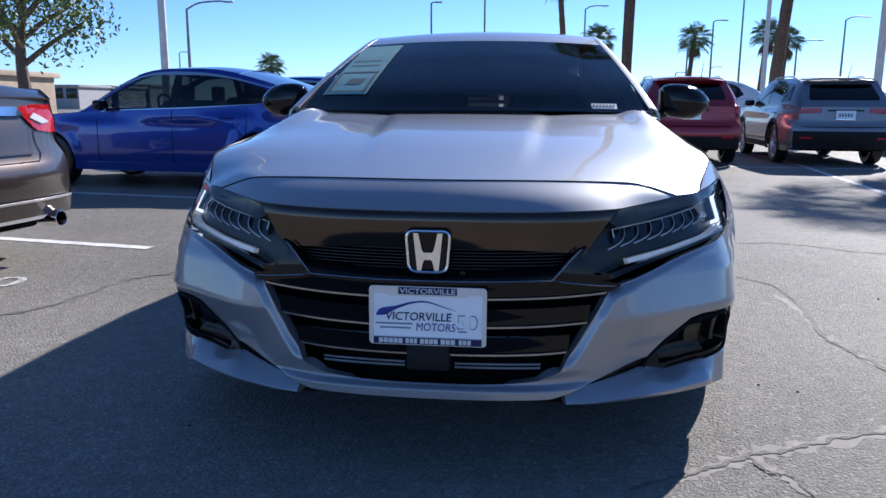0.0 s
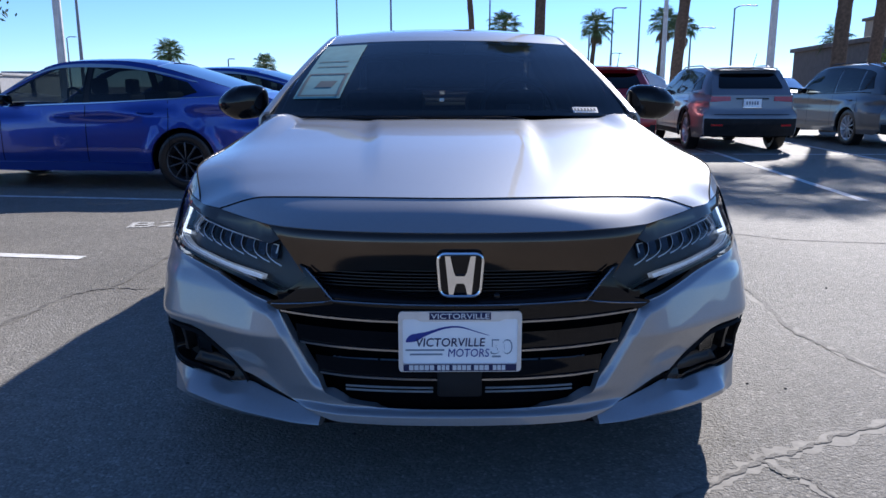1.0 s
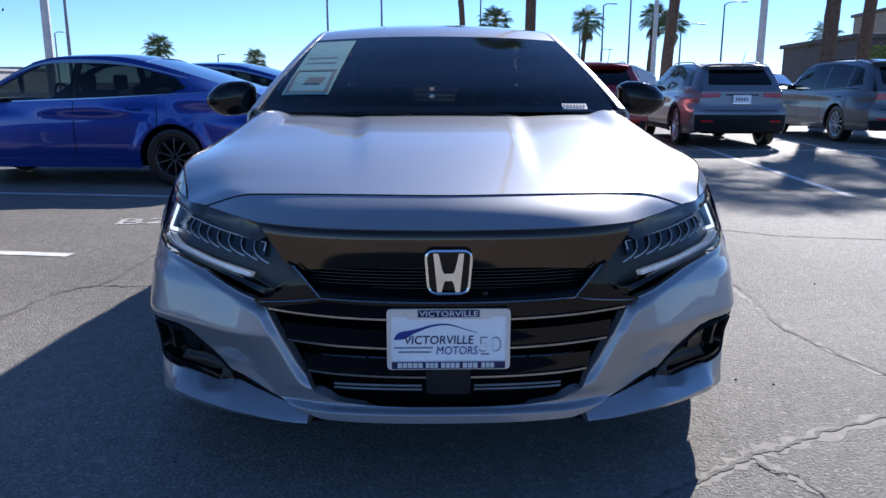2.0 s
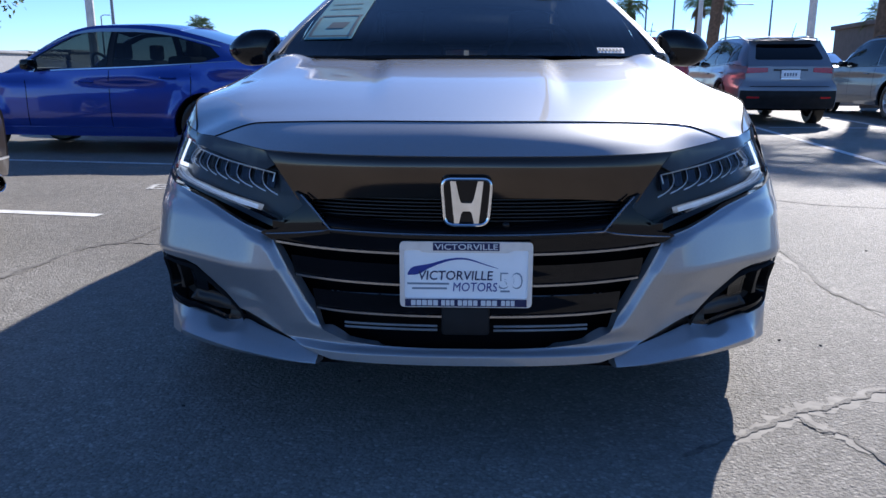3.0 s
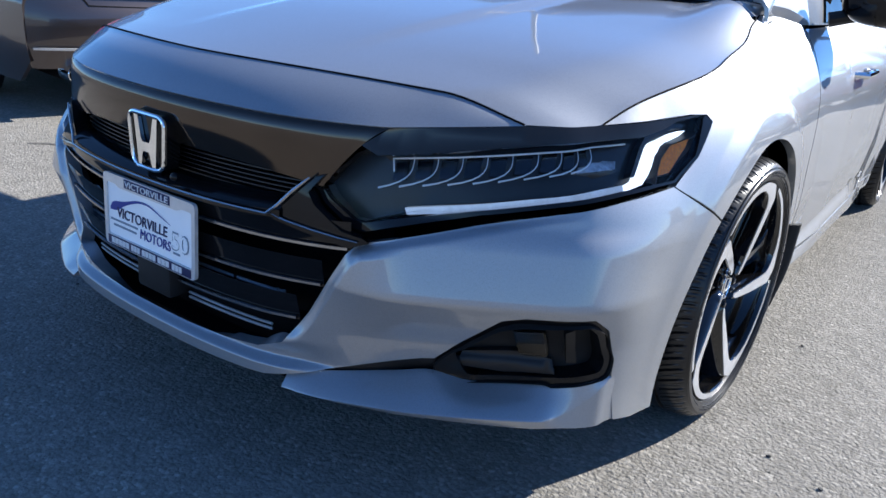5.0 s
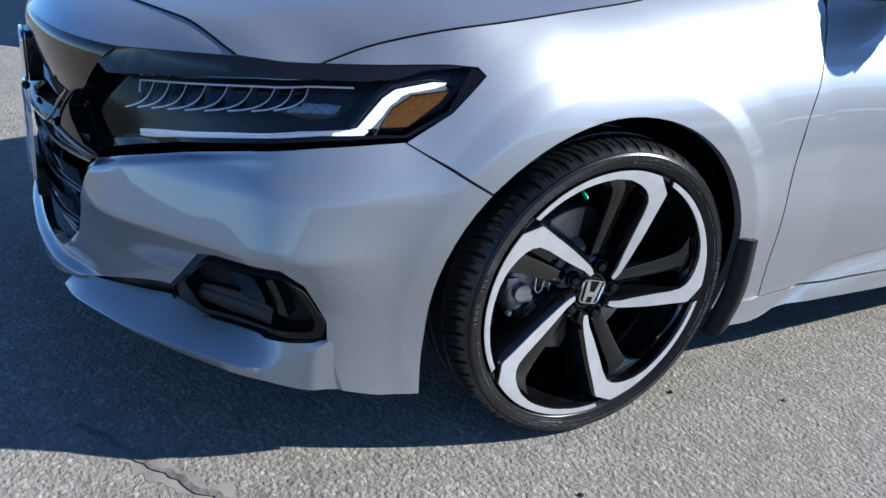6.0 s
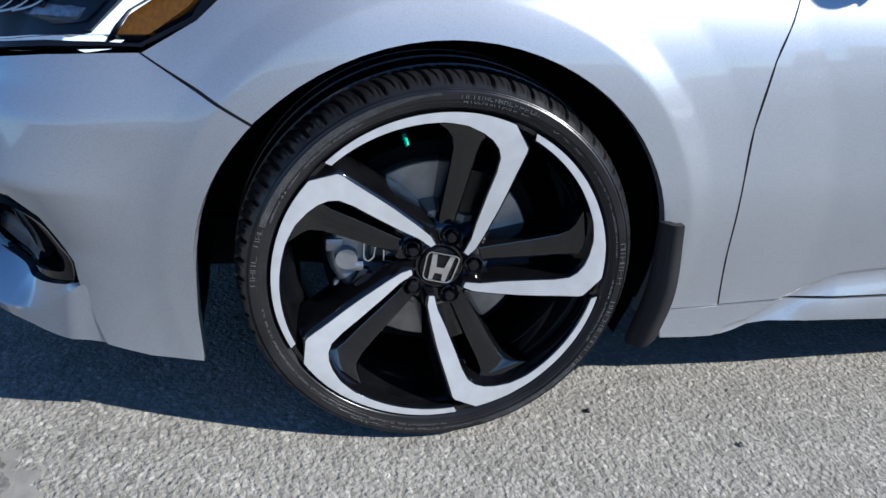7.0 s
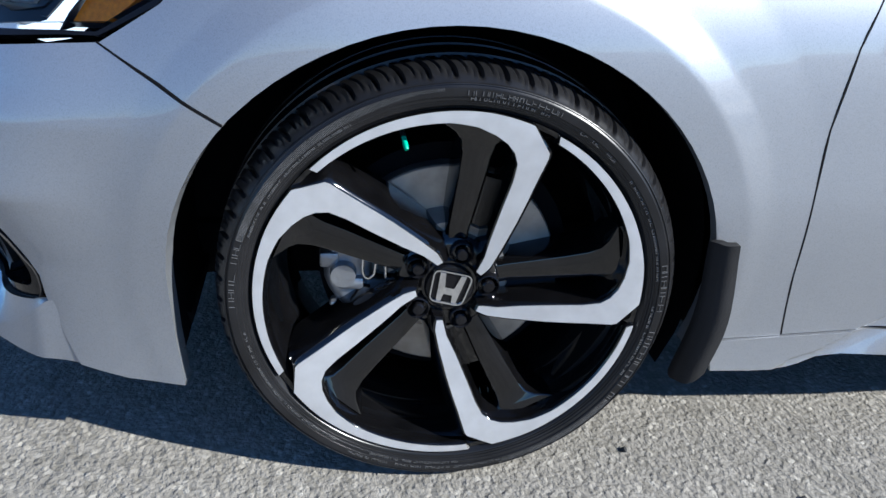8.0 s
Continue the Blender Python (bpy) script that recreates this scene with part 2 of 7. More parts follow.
def pane(name, tint, rough=0.015, ior=1.5):
    """Thin glass: tinted see-through with a sharp gloss that grows at a glance."""
    m = bpy.data.materials.new(name)
    m.use_nodes = True
    nt = m.node_tree
    nt.nodes.remove(nt.nodes["Principled BSDF"])
    clear, gloss, mix, fres = (nt.nodes.new(k) for k in ("ShaderNodeBsdfTransparent", "ShaderNodeBsdfGlossy", "ShaderNodeMixShader", "ShaderNodeFresnel"))
    clear.inputs[0].default_value = (*tint, 1)
    gloss.inputs["Roughness"].default_value = rough
    fres.inputs[0].default_value = ior
    nt.links.new(fres.outputs[0], mix.inputs[0])
    nt.links.new(clear.outputs[0], mix.inputs[1])
    nt.links.new(gloss.outputs[0], mix.inputs[2])
    nt.links.new(mix.outputs[0], nt.nodes["Material Output"].inputs["Surface"])
    return m


GLASS_DARK = pane("tinted_glass", (0.50, 0.57, 0.57), ior=1.42)
GLASS_REAR = pane("rear_tinted_glass", (0.10, 0.12, 0.13))
LENS = pane("headlamp_lens", (0.95, 0.96, 0.97), ior=1.2)
LENS_DARK = pane("smoked_lens", (0.45, 0.46, 0.48))
LAMP_WHITE = vary(mat("daylight_strip", (0.74, 0.77, 0.79), 0.25, emit=0.55), 40, 0.2)
LAMP_CLEAR = vary(mat("frosted_light_guide", (0.80, 0.82, 0.84), 0.3, coat=0.5, emit=0.06), 40, 0.15)
AMBER = vary(mat("amber_reflector", (1.0, 0.25, 0.006), 0.4), 160, 0.25)
DARK_CHROME = vary(mat("dark_chrome", (0.075, 0.062, 0.052), 0.10, 0.9), 5, 0.1)
FIN = mat("lamp_fin_silver", (0.88, 0.89, 0.90), 0.2, 0.2)
INTAKE_GREY = vary(mat("intake_grey", (0.24, 0.25, 0.26), 0.45, 0.2), 20, 0.15)
EDGE_GREY = vary(mat("slat_edge_chrome", (0.30, 0.30, 0.31), 0.2, 0.9), 20, 0.1)
LAMP_MIRROR = vary(mat("pale_lamp_mirror", (0.40, 0.41, 0.43), 0.22, 0.5), 90, 0.35)
REFLECTOR = vary(mat("lamp_mirror", (0.06, 0.06, 0.063), 0.16, 1.0), 60, 0.15)
LAMP_BACK = vary(mat("lamp_housing", (0.014, 0.014, 0.015), 0.3, 0.1), 12, 0.2)
PLATE_RIM = vary(mat("silver_plated_plastic", (0.62, 0.62, 0.62), 0.3, 0.35), 40, 0.06, rough_amount=0.05)
LAMP_GREY = vary(mat("lamp_bezel_grey", (0.018, 0.018, 0.019), 0.30, 0.2, coat=0.2), 12, 0.15)
RED_LENS = vary(mat("red_lamp_lens", (0.42, 0.008, 0.012), 0.08, coat=0.8), 30, 0.2)
WHITE_LENS = mat("white_lamp_lens", (0.55, 0.56, 0.57), 0.1, coat=0.5)
PLATE_WHITE = vary(mat("plate_white", (0.90, 0.91, 0.92), 0.45), 12, 0.04)
INK_BLUE = mat("blue_ink", (0.02, 0.035, 0.24), 0.5)
INK_NAVY = mat("navy_ink", (0.007, 0.012, 0.07), 0.5)
INK_GREY = mat("grey_ink", (0.20, 0.24, 0.30), 0.5)
GREEN_CAP = mat("green_valve_cap", (0.02, 0.36, 0.22), 0.35)
PAPER_TEAL = vary(mat("teal_paper", (0.10, 0.24, 0.27), 0.7), 20, 0.1)
PAPER_DARK = mat("dark_print", (0.05, 0.08, 0.10), 0.7)
PAPER_WHITE = mat("white_label", (0.65, 0.66, 0.67), 0.6)
INTERIOR = vary(mat("dark_cabin", (0.035, 0.036, 0.038), 0.6), 30, 0.25)


# ---------------- silver sedan: body surface ----------------
# plan line of the body at mid height: station u = x + y
PLAN = [(0, 0), (0.2, 0.008), (0.345, 0.03), (0.5, 0.078), (0.62, 0.155), (0.74, 0.245), (0.835, 0.322), (0.885, 0.41), (0.918, 0.53),
        (0.945, 0.68), (0.957, 0.98), (0.955, 1.5), (0.955, 2.2), (0.955, 3.2), (0.95, 3.8), (0.93, 4.3), (0.86, 4.68), (0.66, 4.84), (0.3, 4.89), (0, 4.9)]
PS = [0.0]
for (ax, ay), (bx, by) in zip(PLAN, PLAN[1:]):
    PS.append(PS[-1] + math.hypot(bx - ax, by - ay))
def catmull(knots, pts, t):
    n = len(knots)
    i = max(0, min(n - 2, int(np.searchsorted(knots, t, side="right")) - 1))
    h = knots[i + 1] - knots[i]
    s = (t - knots[i]) / h
    out = []
    for k in range(2):
        def slope(j):
            if j == 0:
                return 0.0 if k == 1 else (pts[1][k] - pts[0][k]) / (knots[1] - knots[0])
            if j == n - 1:
                return 0.0 if k == 1 else (pts[-1][k] - pts[-2][k]) / (knots[-1] - knots[-2])
            a = (pts[j][k] - pts[j - 1][k]) / (knots[j] - knots[j - 1])
            b = (pts[j + 1][k] - pts[j][k]) / (knots[j + 1] - knots[j])
            return (a * (knots[j + 1] - knots[j]) + b * (knots[j] - knots[j - 1])) / (knots[j + 1] - knots[j - 1])
        m0, m1 = slope(i) * h, slope(i + 1) * h
        out.append((2 * s**3 - 3 * s**2 + 1) * pts[i][k] + (s**3 - 2 * s**2 + s) * m0 + (3 * s**2 - 2 * s**3) * pts[i + 1][k] + (s**3 - s**2) * m1)
    return out
# the plan line, sampled finely and smoothed
PU = np.arange(-0.3, PS[-1], 0.005)
raw = np.array([catmull(PS, PLAN, abs(u)) for u in PU])
raw[PU < 0, 0] *= -1
bell = np.exp(-0.5 * (np.arange(-20, 21) * 0.005 / 0.032) ** 2)
bell /= bell.sum()
soft_line = np.stack([np.convolve(np.pad(raw[:, k], 20, mode="edge"), bell, mode="valid") for k in (0, 1)], 1)


def plan_at(u):
    return float(np.interp(u, PU, soft_line[:, 0])), float(np.interp(u, PU, soft_line[:, 1]))


def plan(u):
    x, y = plan_at(u)
    x1, y1 = plan_at(u - 6e-3)
    x2, y2 = plan_at(u + 6e-3)
    x2, y2 = x + (x2 - x1), y + (y2 - y1)
    tx, ty = x2 - x, y2 - y
    l = math.hypot(tx, ty)
    return x, y, ty / l, -tx / l
HUBS = ((0.985, 0.332), (3.815, 0.332))
def soft(xs, ys, w):
    """A broken line with its corners rounded over a width w."""
    g = np.arange(xs[0] - 6 * w, xs[-1] + 6 * w, w / 5)
    k = np.exp(-0.5 * (np.arange(-15, 16) / 5) ** 2)
    v = np.convolve(np.pad(np.interp(g, xs, ys), 15, mode="edge"), k / k.sum(), mode="valid")
    return lambda t: float(np.interp(t, g, v))


LEAN = soft([0, 0.35, 0.6, 0.82, 0.97, 1.12, 1.25, 1.5, 2.2, 3.0, 4.5, 5.2, 5.6], [0.03, 0.045, 0.076, 0.10, 0.126, 0.085, 0.055, 0.062, 0.036, 0.034, 0.034, 0.08, 0.05], 0.05)
UNDER = soft([0, 0.33, 0.55, 0.6, 0.86, 0.95, 1.02, 1.1, 1.3], [0, 0, 0.045, 0.055, 0.05, 0.016, 0.006, 0.0, 0.0], 0.035)
TUCK = soft([0, 0.98, 1.24, 9], [0, 0, 1, 1], 0.05)
FOLD_U = soft([0, 0.47, 0.58, 0.95, 1.12, 9], [0, 0, 1, 1, 0, 0], 0.03)
FOLD_Z = soft([0.0, 0.36, 0.462, 0.60, 0.70, 1.2], [0.0, 0.0, -0.024, 0.010, 0.0, 0.0], 0.005)
FLARE_IN = soft([0, 0.440, 0.485, 0.56, 0.72, 9], [0.005, 0.005, -0.006, -0.011, -0.014, -0.014], 0.003)
FLARE_SIDE = soft([0, 0.440, 0.470, 0.58, 0.72, 9], [0.0018, 0.0018, -0.0008, -0.006, -0.014, -0.014], 0.004)
FLARE_OUT = soft([0, 0.54, 0.62, 0.80, 1.05, 9], [0, 0, 0.002, 0.006, 0.016, 0.016], 0.03)


def inset(u, z):
    """How far the body stands inside its plan line."""
    flank = sm(1.15, 1.45, u)
    lean = max(0.0, (z - 0.56) / 0.22) ** (1.5 + 1.9 * flank) * LEAN(u) * (1 - 0.50 * flank)
    under = min(1.0, max(0.0, (0.462 - z) / 0.18)) * UNDER(u)
    tuck = TUCK(u) * (0.03 * sm(0.5, 0.17, z))
    return lean + under + tuck + FOLD_U(u) * FOLD_Z(z)
def W(u, z, out=0.0):
    x, y, nx, ny = plan(u)
    d = out - inset(u, z)
    for hy, hz in HUBS:
        r = math.hypot(y - hy, z - hz)
        if 0.95 < u < 5.2 and r < 1.1:
            over = sm(0.1, 0.95, (z - hz) / max(r, 0.05))
            d += (FLARE_IN(r) * over + FLARE_SIDE(r) * (1 - over) + FLARE_OUT(r)) * sm(0.95, 1.30, u) * sm(5.2, 4.9, u)
    return (x + nx * d, y + ny * d, z)



def grid_sheet(name, surf, us, vs, mt, parent, label="", sides=(1, -1), depth=0.01, sharp=40):
    """A sheet over a grid of two numbers, mirrored where two sides are given, with turned-in edges."""
    bm = bmesh.new()
    for s in sides:
        g = [[Vector(surf(u, v)) for v in vs] for u in us]
        top = [[bm.verts.new((p.x * s, p.y, p.z)) for p in r] for r in g]
        for i in range(len(us) - 1):
            for j in range(len(vs) - 1):
                q = [top[i][j], top[i + 1][j], top[i + 1][j + 1], top[i][j + 1]]
                if len({(round(v.co.x, 5), round(v.co.y, 5), round(v.co.z, 5)) for v in q}) < 4:
                    continue
                bm.faces.new(q if s > 0 else q[::-1])
    bmesh.ops.remove_doubles(bm, verts=bm.verts[:], dist=1e-5)
    bm.normal_update()
    if depth:
        rim = [e for e in bm.edges if len(e.link_faces) == 1]
        nor = {v: v.normal.copy() for e in rim for v in e.verts}
        r = bmesh.ops.extrude_edge_only(bm, edges=rim)
        new_v = [g for g in r["geom"] if isinstance(g, bmesh.types.BMVert)]
        old = {tuple(round(c, 6) for c in v.co): n for v, n in nor.items()}
        for v in new_v:
            v.co -= old.get(tuple(round(c, 6) for c in v.co), Vector((0, 0, 1))) * depth
    return finish(name, bm, mt, parent, label, sharp=sharp)


def letters(body, width, height, at, mt, parent, rot=(90, 0, 0), name="lettering", label="", shear=0.0, bold=0.007):
    """Raised writing, centred at a place and fitted to a width and height."""
    cu = bpy.data.curves.new(name, "FONT")
    cu.body = body
    cu.align_x, cu.align_y = "CENTER", "CENTER"
    cu.extrude = 0.004
    cu.resolution_u = 3
    cu.shear = shear
    cu.offset = bold
    tmp = new(name, cu)
    bpy.context.view_layer.update()
    w, h = max(tmp.dimensions.x, 1e-4), max(tmp.dimensions.y, 1e-4)
    me = bpy.data.meshes.new_from_object(tmp.evaluated_get(bpy.context.evaluated_depsgraph_get()))
    bpy.data.objects.remove(tmp)
    co = np.array([v.co for v in me.vertices])
    mid = (co.max(0) + co.min(0)) / 2
    sx, sy = width / w, height / h
    for v in me.vertices:
        v.co = ((v.co.x - mid[0]) * sx, (v.co.y - mid[1]) * sy, v.co.z * 0.15)
    me.materials.clear()
    me.materials.append(mt)
    ob = new(name, me)
    ob.matrix_world = pose(*at, *rot)
    ob.parent = parent
    if label:
        tagged(ob, label)
    return ob


def arch_line(hub, r=0.384, a0=-20, a1=200, n=40, du=0.625):
    """The edge of a wheel arch in station and height, from the rear over the top to the front."""
    return [(hub[0] + du - 0.006 + 1.028 * r * math.cos(radians(a0 + (a1 - a0) * k / n)), hub[1] + 0.992 * r * math.sin(radians(a0 + (a1 - a0) * k / n))) for k in range(n + 1)]


sedan = thing("sedan_car", "silver metallic four-door sedan with black trim, parked on sunlit asphalt", "car")

LENS_TOP = [(0.53, 0.702), (0.612, 0.711), (0.72, 0.724), (0.842, 0.739), (0.96, 0.747), (1.086, 0.753), (1.15, 0.766), (1.185, 0.778)]
LENS_LOW = [(1.15, 0.672), (1.096, 0.669), (1.0, 0.659), (0.86, 0.640), (0.72, 0.616), (0.62, 0.594)]
TRIM_TOP = [(0.548, 0.748), (0.666, 0.757), (0.79, 0.766), (0.99, 0.772), (1.11, 0.778), (1.228, 0.788)]
SEAM_KNOTS = [(0.99, 0.772), (1.114, 0.812), (1.232, 0.842), (1.362, 0.862), (1.67, 0.905), (1.836, 0.942), (1.91, 0.956)]
SEAM_BONNET = [(p[0], p[1]) for p in curve([(a, b, 0) for a, b in SEAM_KNOTS], 5)]
GRILLE_SIDE = [(0.504, 0.540), (0.484, 0.520), (0.456, 0.472), (0.408, 0.386), (0.358, 0.316), (0.30, 0.291)]
FOG = rounded([(0.664, 0.318), (0.716, 0.370), (0.778, 0.430), (0.82, 0.440), (0.945, 0.442), (0.985, 0.412), (1.024, 0.338), (1.02, 0.300), (0.98, 0.292), (0.87, 0.276), (0.705, 0.264), (0.664, 0.284)], 0.014, 2)
arch_f = arch_line(HUBS[0], 0.384, -15, 180)
LIP_ROWS = [(HUBS[0][0] + 0.619 + r * math.cos(radians(a)), HUBS[0][1] + r * math.sin(radians(a))) for r in (0.412, 0.430, 0.4365, 0.440, 0.4435, 0.450, 0.464, 0.480, 0.490) for a in np.arange(-14, 196, 1.6)]


def lip_out(u, z):
    return (-0.010 * sm(0.33, 0.288, z) + 0.022 * sm(0.2835, 0.266, z)) * sm(0.50, 0.37, u)


def shoulder(u, z):
    # the narrow ledge under the headlamp, turned up to the sky
    ze = lerp(u, [0.48, 0.52, 0.594, 0.72, 0.86, 1.0], [0.53, 0.544, 0.566, 0.596, 0.626, 0.648])
    return -0.012 * sm(ze - 0.016, ze - 0.001, z) * sm(0.47, 0.52, u) * sm(0.95, 0.70, u)


EDGE_LINE = [(0.604, 0.566), (0.52, 0.544), *GRILLE_SIDE]


def edge_gap(u, z):
    best = 9.0
    for (a, b), (c, d) in zip(EDGE_LINE, EDGE_LINE[1:]):
        t = max(0.0, min(1.0, ((u - a) * (c - a) + (z - b) * (d - b)) / ((c - a) ** 2 + (d - b) ** 2)))
        best = min(best, math.hypot(u - a - t * (c - a), z - b - t * (d - b)))
    return best


def chamfer(u, z):
    # the narrow band turned in towards the grille
    if u > 0.60 or z < 0.30:
        return 0.0
    return -0.016 * sm(0.024, 0.0, edge_gap(u, z)) * sm(0.31, 0.36, z) * sm(0.60, 0.50, u)


LEDGE_ROWS = [(u, np.interp(u, [0.48, 0.52, 0.594, 0.72, 0.86, 1.0], [0.53, 0.544, 0.566, 0.596, 0.626, 0.648]) - d) for u in np.arange(0.50, 0.98, 0.009) for d in (0.0045, 0.008, 0.0115, 0.0155, 0.020, 0.027)]
LEDGE_ROWS += [(u, z) for u in np.arange(0.0, 0.50, 0.009) for z in (0.262, 0.2655, 0.269, 0.2725, 0.276, 0.2795, 0.284, 0.289, 0.295, 0.302, 0.310, 0.320)]
BAND_ROWS = [(u + d, z - 0.35 * d) for u, z in dense(GRILLE_SIDE, 0.008, closed=False) for d in (0.006, 0.012, 0.018, 0.0235, 0.028)]
# front bumper with the lower lip, cut out for the grille and the fog lamps
half_bumper = ([(0, 0.245), (0.2, 0.245), (0.33, 0.247), (0.384, 0.258), (0.52, 0.292), (0.64, 0.316)]
               + [(0.664, 0.318), (0.716, 0.370), (0.778, 0.430), (0.82, 0.440), (0.945, 0.442), (0.985, 0.412), (1.024, 0.338), (1.026, 0.305), (1.03, 0.285)]
               + [(1.045, 0.235), (1.06, 0.190), (1.13, 0.172), (1.214, 0.163), (1.209, 0.25)]
               + [p for p in arch_f[::-1] if p[0] < 1.30 and p[1] > 0.33]
               + [(1.304, 0.579), (1.228, 0.621), (1.146, 0.664)]
               + [(1.096, 0.659), (1.0, 0.648), (0.86, 0.626), (0.72, 0.596), (0.594, 0.566), (0.52, 0.544)]
               + GRILLE_SIDE + [(0.212, 0.283), (0.1, 0.281), (0, 0.281)])
panel("front_bumper", half_bumper, lambda u, z: W(u, z, lip_out(u, z) + shoulder(u, z) + chamfer(u, z)), SILVER, sedan, sides=(1, -1), step=0.013, depth=0.03, rows=LIP_ROWS + BAND_ROWS + LEDGE_ROWS)

# bonnet
SEAM_LINE = curve([(a, *b) for a, b in zip((0, 0.13, 0.25, 0.36, 0.47, 0.75, 0.92, 1.0), [(0.792, 0.767), *SEAM_KNOTS])], 6)


def seam_at(k):
    ks = [p[0] for p in SEAM_LINE]
    return W(lerp(k, ks, [p[1] for p in SEAM_LINE]) - 0.002, lerp(k, ks, [p[2] for p in SEAM_LINE]) + 0.001)


def bonnet_at(s, t):
    ex, ey, ez = seam_at(s)
    yc, zc = 0.13 + 1.12 * s, 0.82 + 0.163 * (1.3 * s - 0.3 * s * s)
    x = ex * t
    g = t ** (1.7 + 0.8 * s)
    drop = 0.42 * t**2.6 + 0.58 * sm(0.79, 1.08, t) / sm(0.79, 1.08, 1.0)
    z = zc + (ez - zc) * drop
    crease = 0.225 + 0.075 * s
    z += 0.013 * sm(crease + 0.035, crease - 0.012, x) * sm(0.02, 0.45, s) * (0.4 + 0.6 * s) * sm(1.15, 0.80, s)
    y = yc + (ey - yc) * g
    # the rear edge sweeps up towards the glass
    z += 0.004 * sm(0.86, 1.0, s) * (1 - t * t) - 0.010 * s * s
    y += 0.045 * sm(0.30, 0.80, t) * sm(1.0, 0.86, t) * sm(0.75, 1.0, s)
    z += 0.016 * sm(0.30, 0.80, t) * sm(1.0, 0.86, t) * sm(0.55, 1.0, s)
    # and its corners rise to the feet of the pillars
    z += 0.030 * sm(0.50, 1.0, s) * sm(0.76, 0.92, t) * sm(1.03, 0.94, t)
    return (x, y, z)


ts = sorted({*np.linspace(0, 1, 34).tolist(), 0.72, 0.76, 0.98})
grid_sheet("bonnet", bonnet_at, sorted(np.linspace(0, 1, 40).tolist())[::-1], ts, SILVER, sedan)
# nose strip between the bonnet's cut and the black grille bar
def paint_edge(t):
    u = 0.792 * t
    return Vector(W(u, lerp(u, [0, 0.3, 0.548, 0.666, 0.792], [0.748, 0.748, 0.750, 0.758, 0.7665])))


def nose_at(s, t):
    a, b = Vector(bonnet_at(0, t)), paint_edge(t)
    a += Vector((0, -0.0030, -0.0008)) * (1 - t)
    k = 0.0075 * (1 - t**3) * math.sin(math.pi * s)
    return a.lerp(b, s) + Vector((0, -0.75, 0.75)) * k


grid_sheet("nose_panel", nose_at, np.linspace(0, 1, 12).tolist(), np.linspace(0, 1, 40).tolist(), SILVER, sedan)

def seam(name, pts, r=0.0020, sides=(1,)):
    """A dark gap line between two panels."""
    for s in sides:
        bm = bmesh.new()
        add_tube(bm, [(p[0] * s, p[1], p[2]) for p in pts], r, 6)
        part(name, bm, DARK, sedan)


fine_seam = dense(SEAM_BONNET, 0.03, closed=False)
seam("bonnet_gap", [W(u - 0.001, z + 0.001, 0.0002) for u, z in fine_seam], sides=(1, -1))
seam("bonnet_gap", [Vector(bonnet_at(0, t)) + Vector((0, -0.0012, 0.0003)) for t in np.linspace(0, 1, 40)], 0.0021, sides=(1, -1))
seam("door_gap", [W(u, z, -0.0012) for u, z in dense([(p[0], p[1]) for p in curve([(2.160, 0.238, 0), (2.148, 0.298, 0), (2.137, 0.36, 0), (2.124, 0.49, 0), (2.118, 0.59, 0), (2.130, 0.70, 0), (2.150, 0.762, 0), (2.170, 0.844, 0), (2.188, 0.88, 0), (2.205, 0.914, 0)], 4)], 0.03, closed=False)], 0.0020, sides=(1, -1))
seam("bumper_gap", [W(u, z, -0.0012) for u, z in dense([(1.148, 0.664), (1.229, 0.6235), (1.305, 0.581)], 0.02, closed=False)], 0.0018, sides=(1, -1))

# dark chrome bar over the grille, rounded from the bonnet's lip down to the mesh
def bar_at(s, t):
    p0 = Vector(W(0.548 * t, lerp(0.548 * t, [0, 0.3, 0.548], [0.7455, 0.7455, 0.7475]), -0.002))
    p1 = Vector(W(0.500 * t, 0.731 + 0.002 * t, 0.018 * (1 - 0.5 * t**4)))
    p2 = Vector(W(0.424 * t, 0.649 - 0.016 * t**3, -0.024))
    if s > 1:
        return p2 + Vector((0, 0.03, 0)) * (s - 1)
    return p0 * (1 - s) ** 2 + p1 * 2 * s * (1 - s) + p2 * s * s


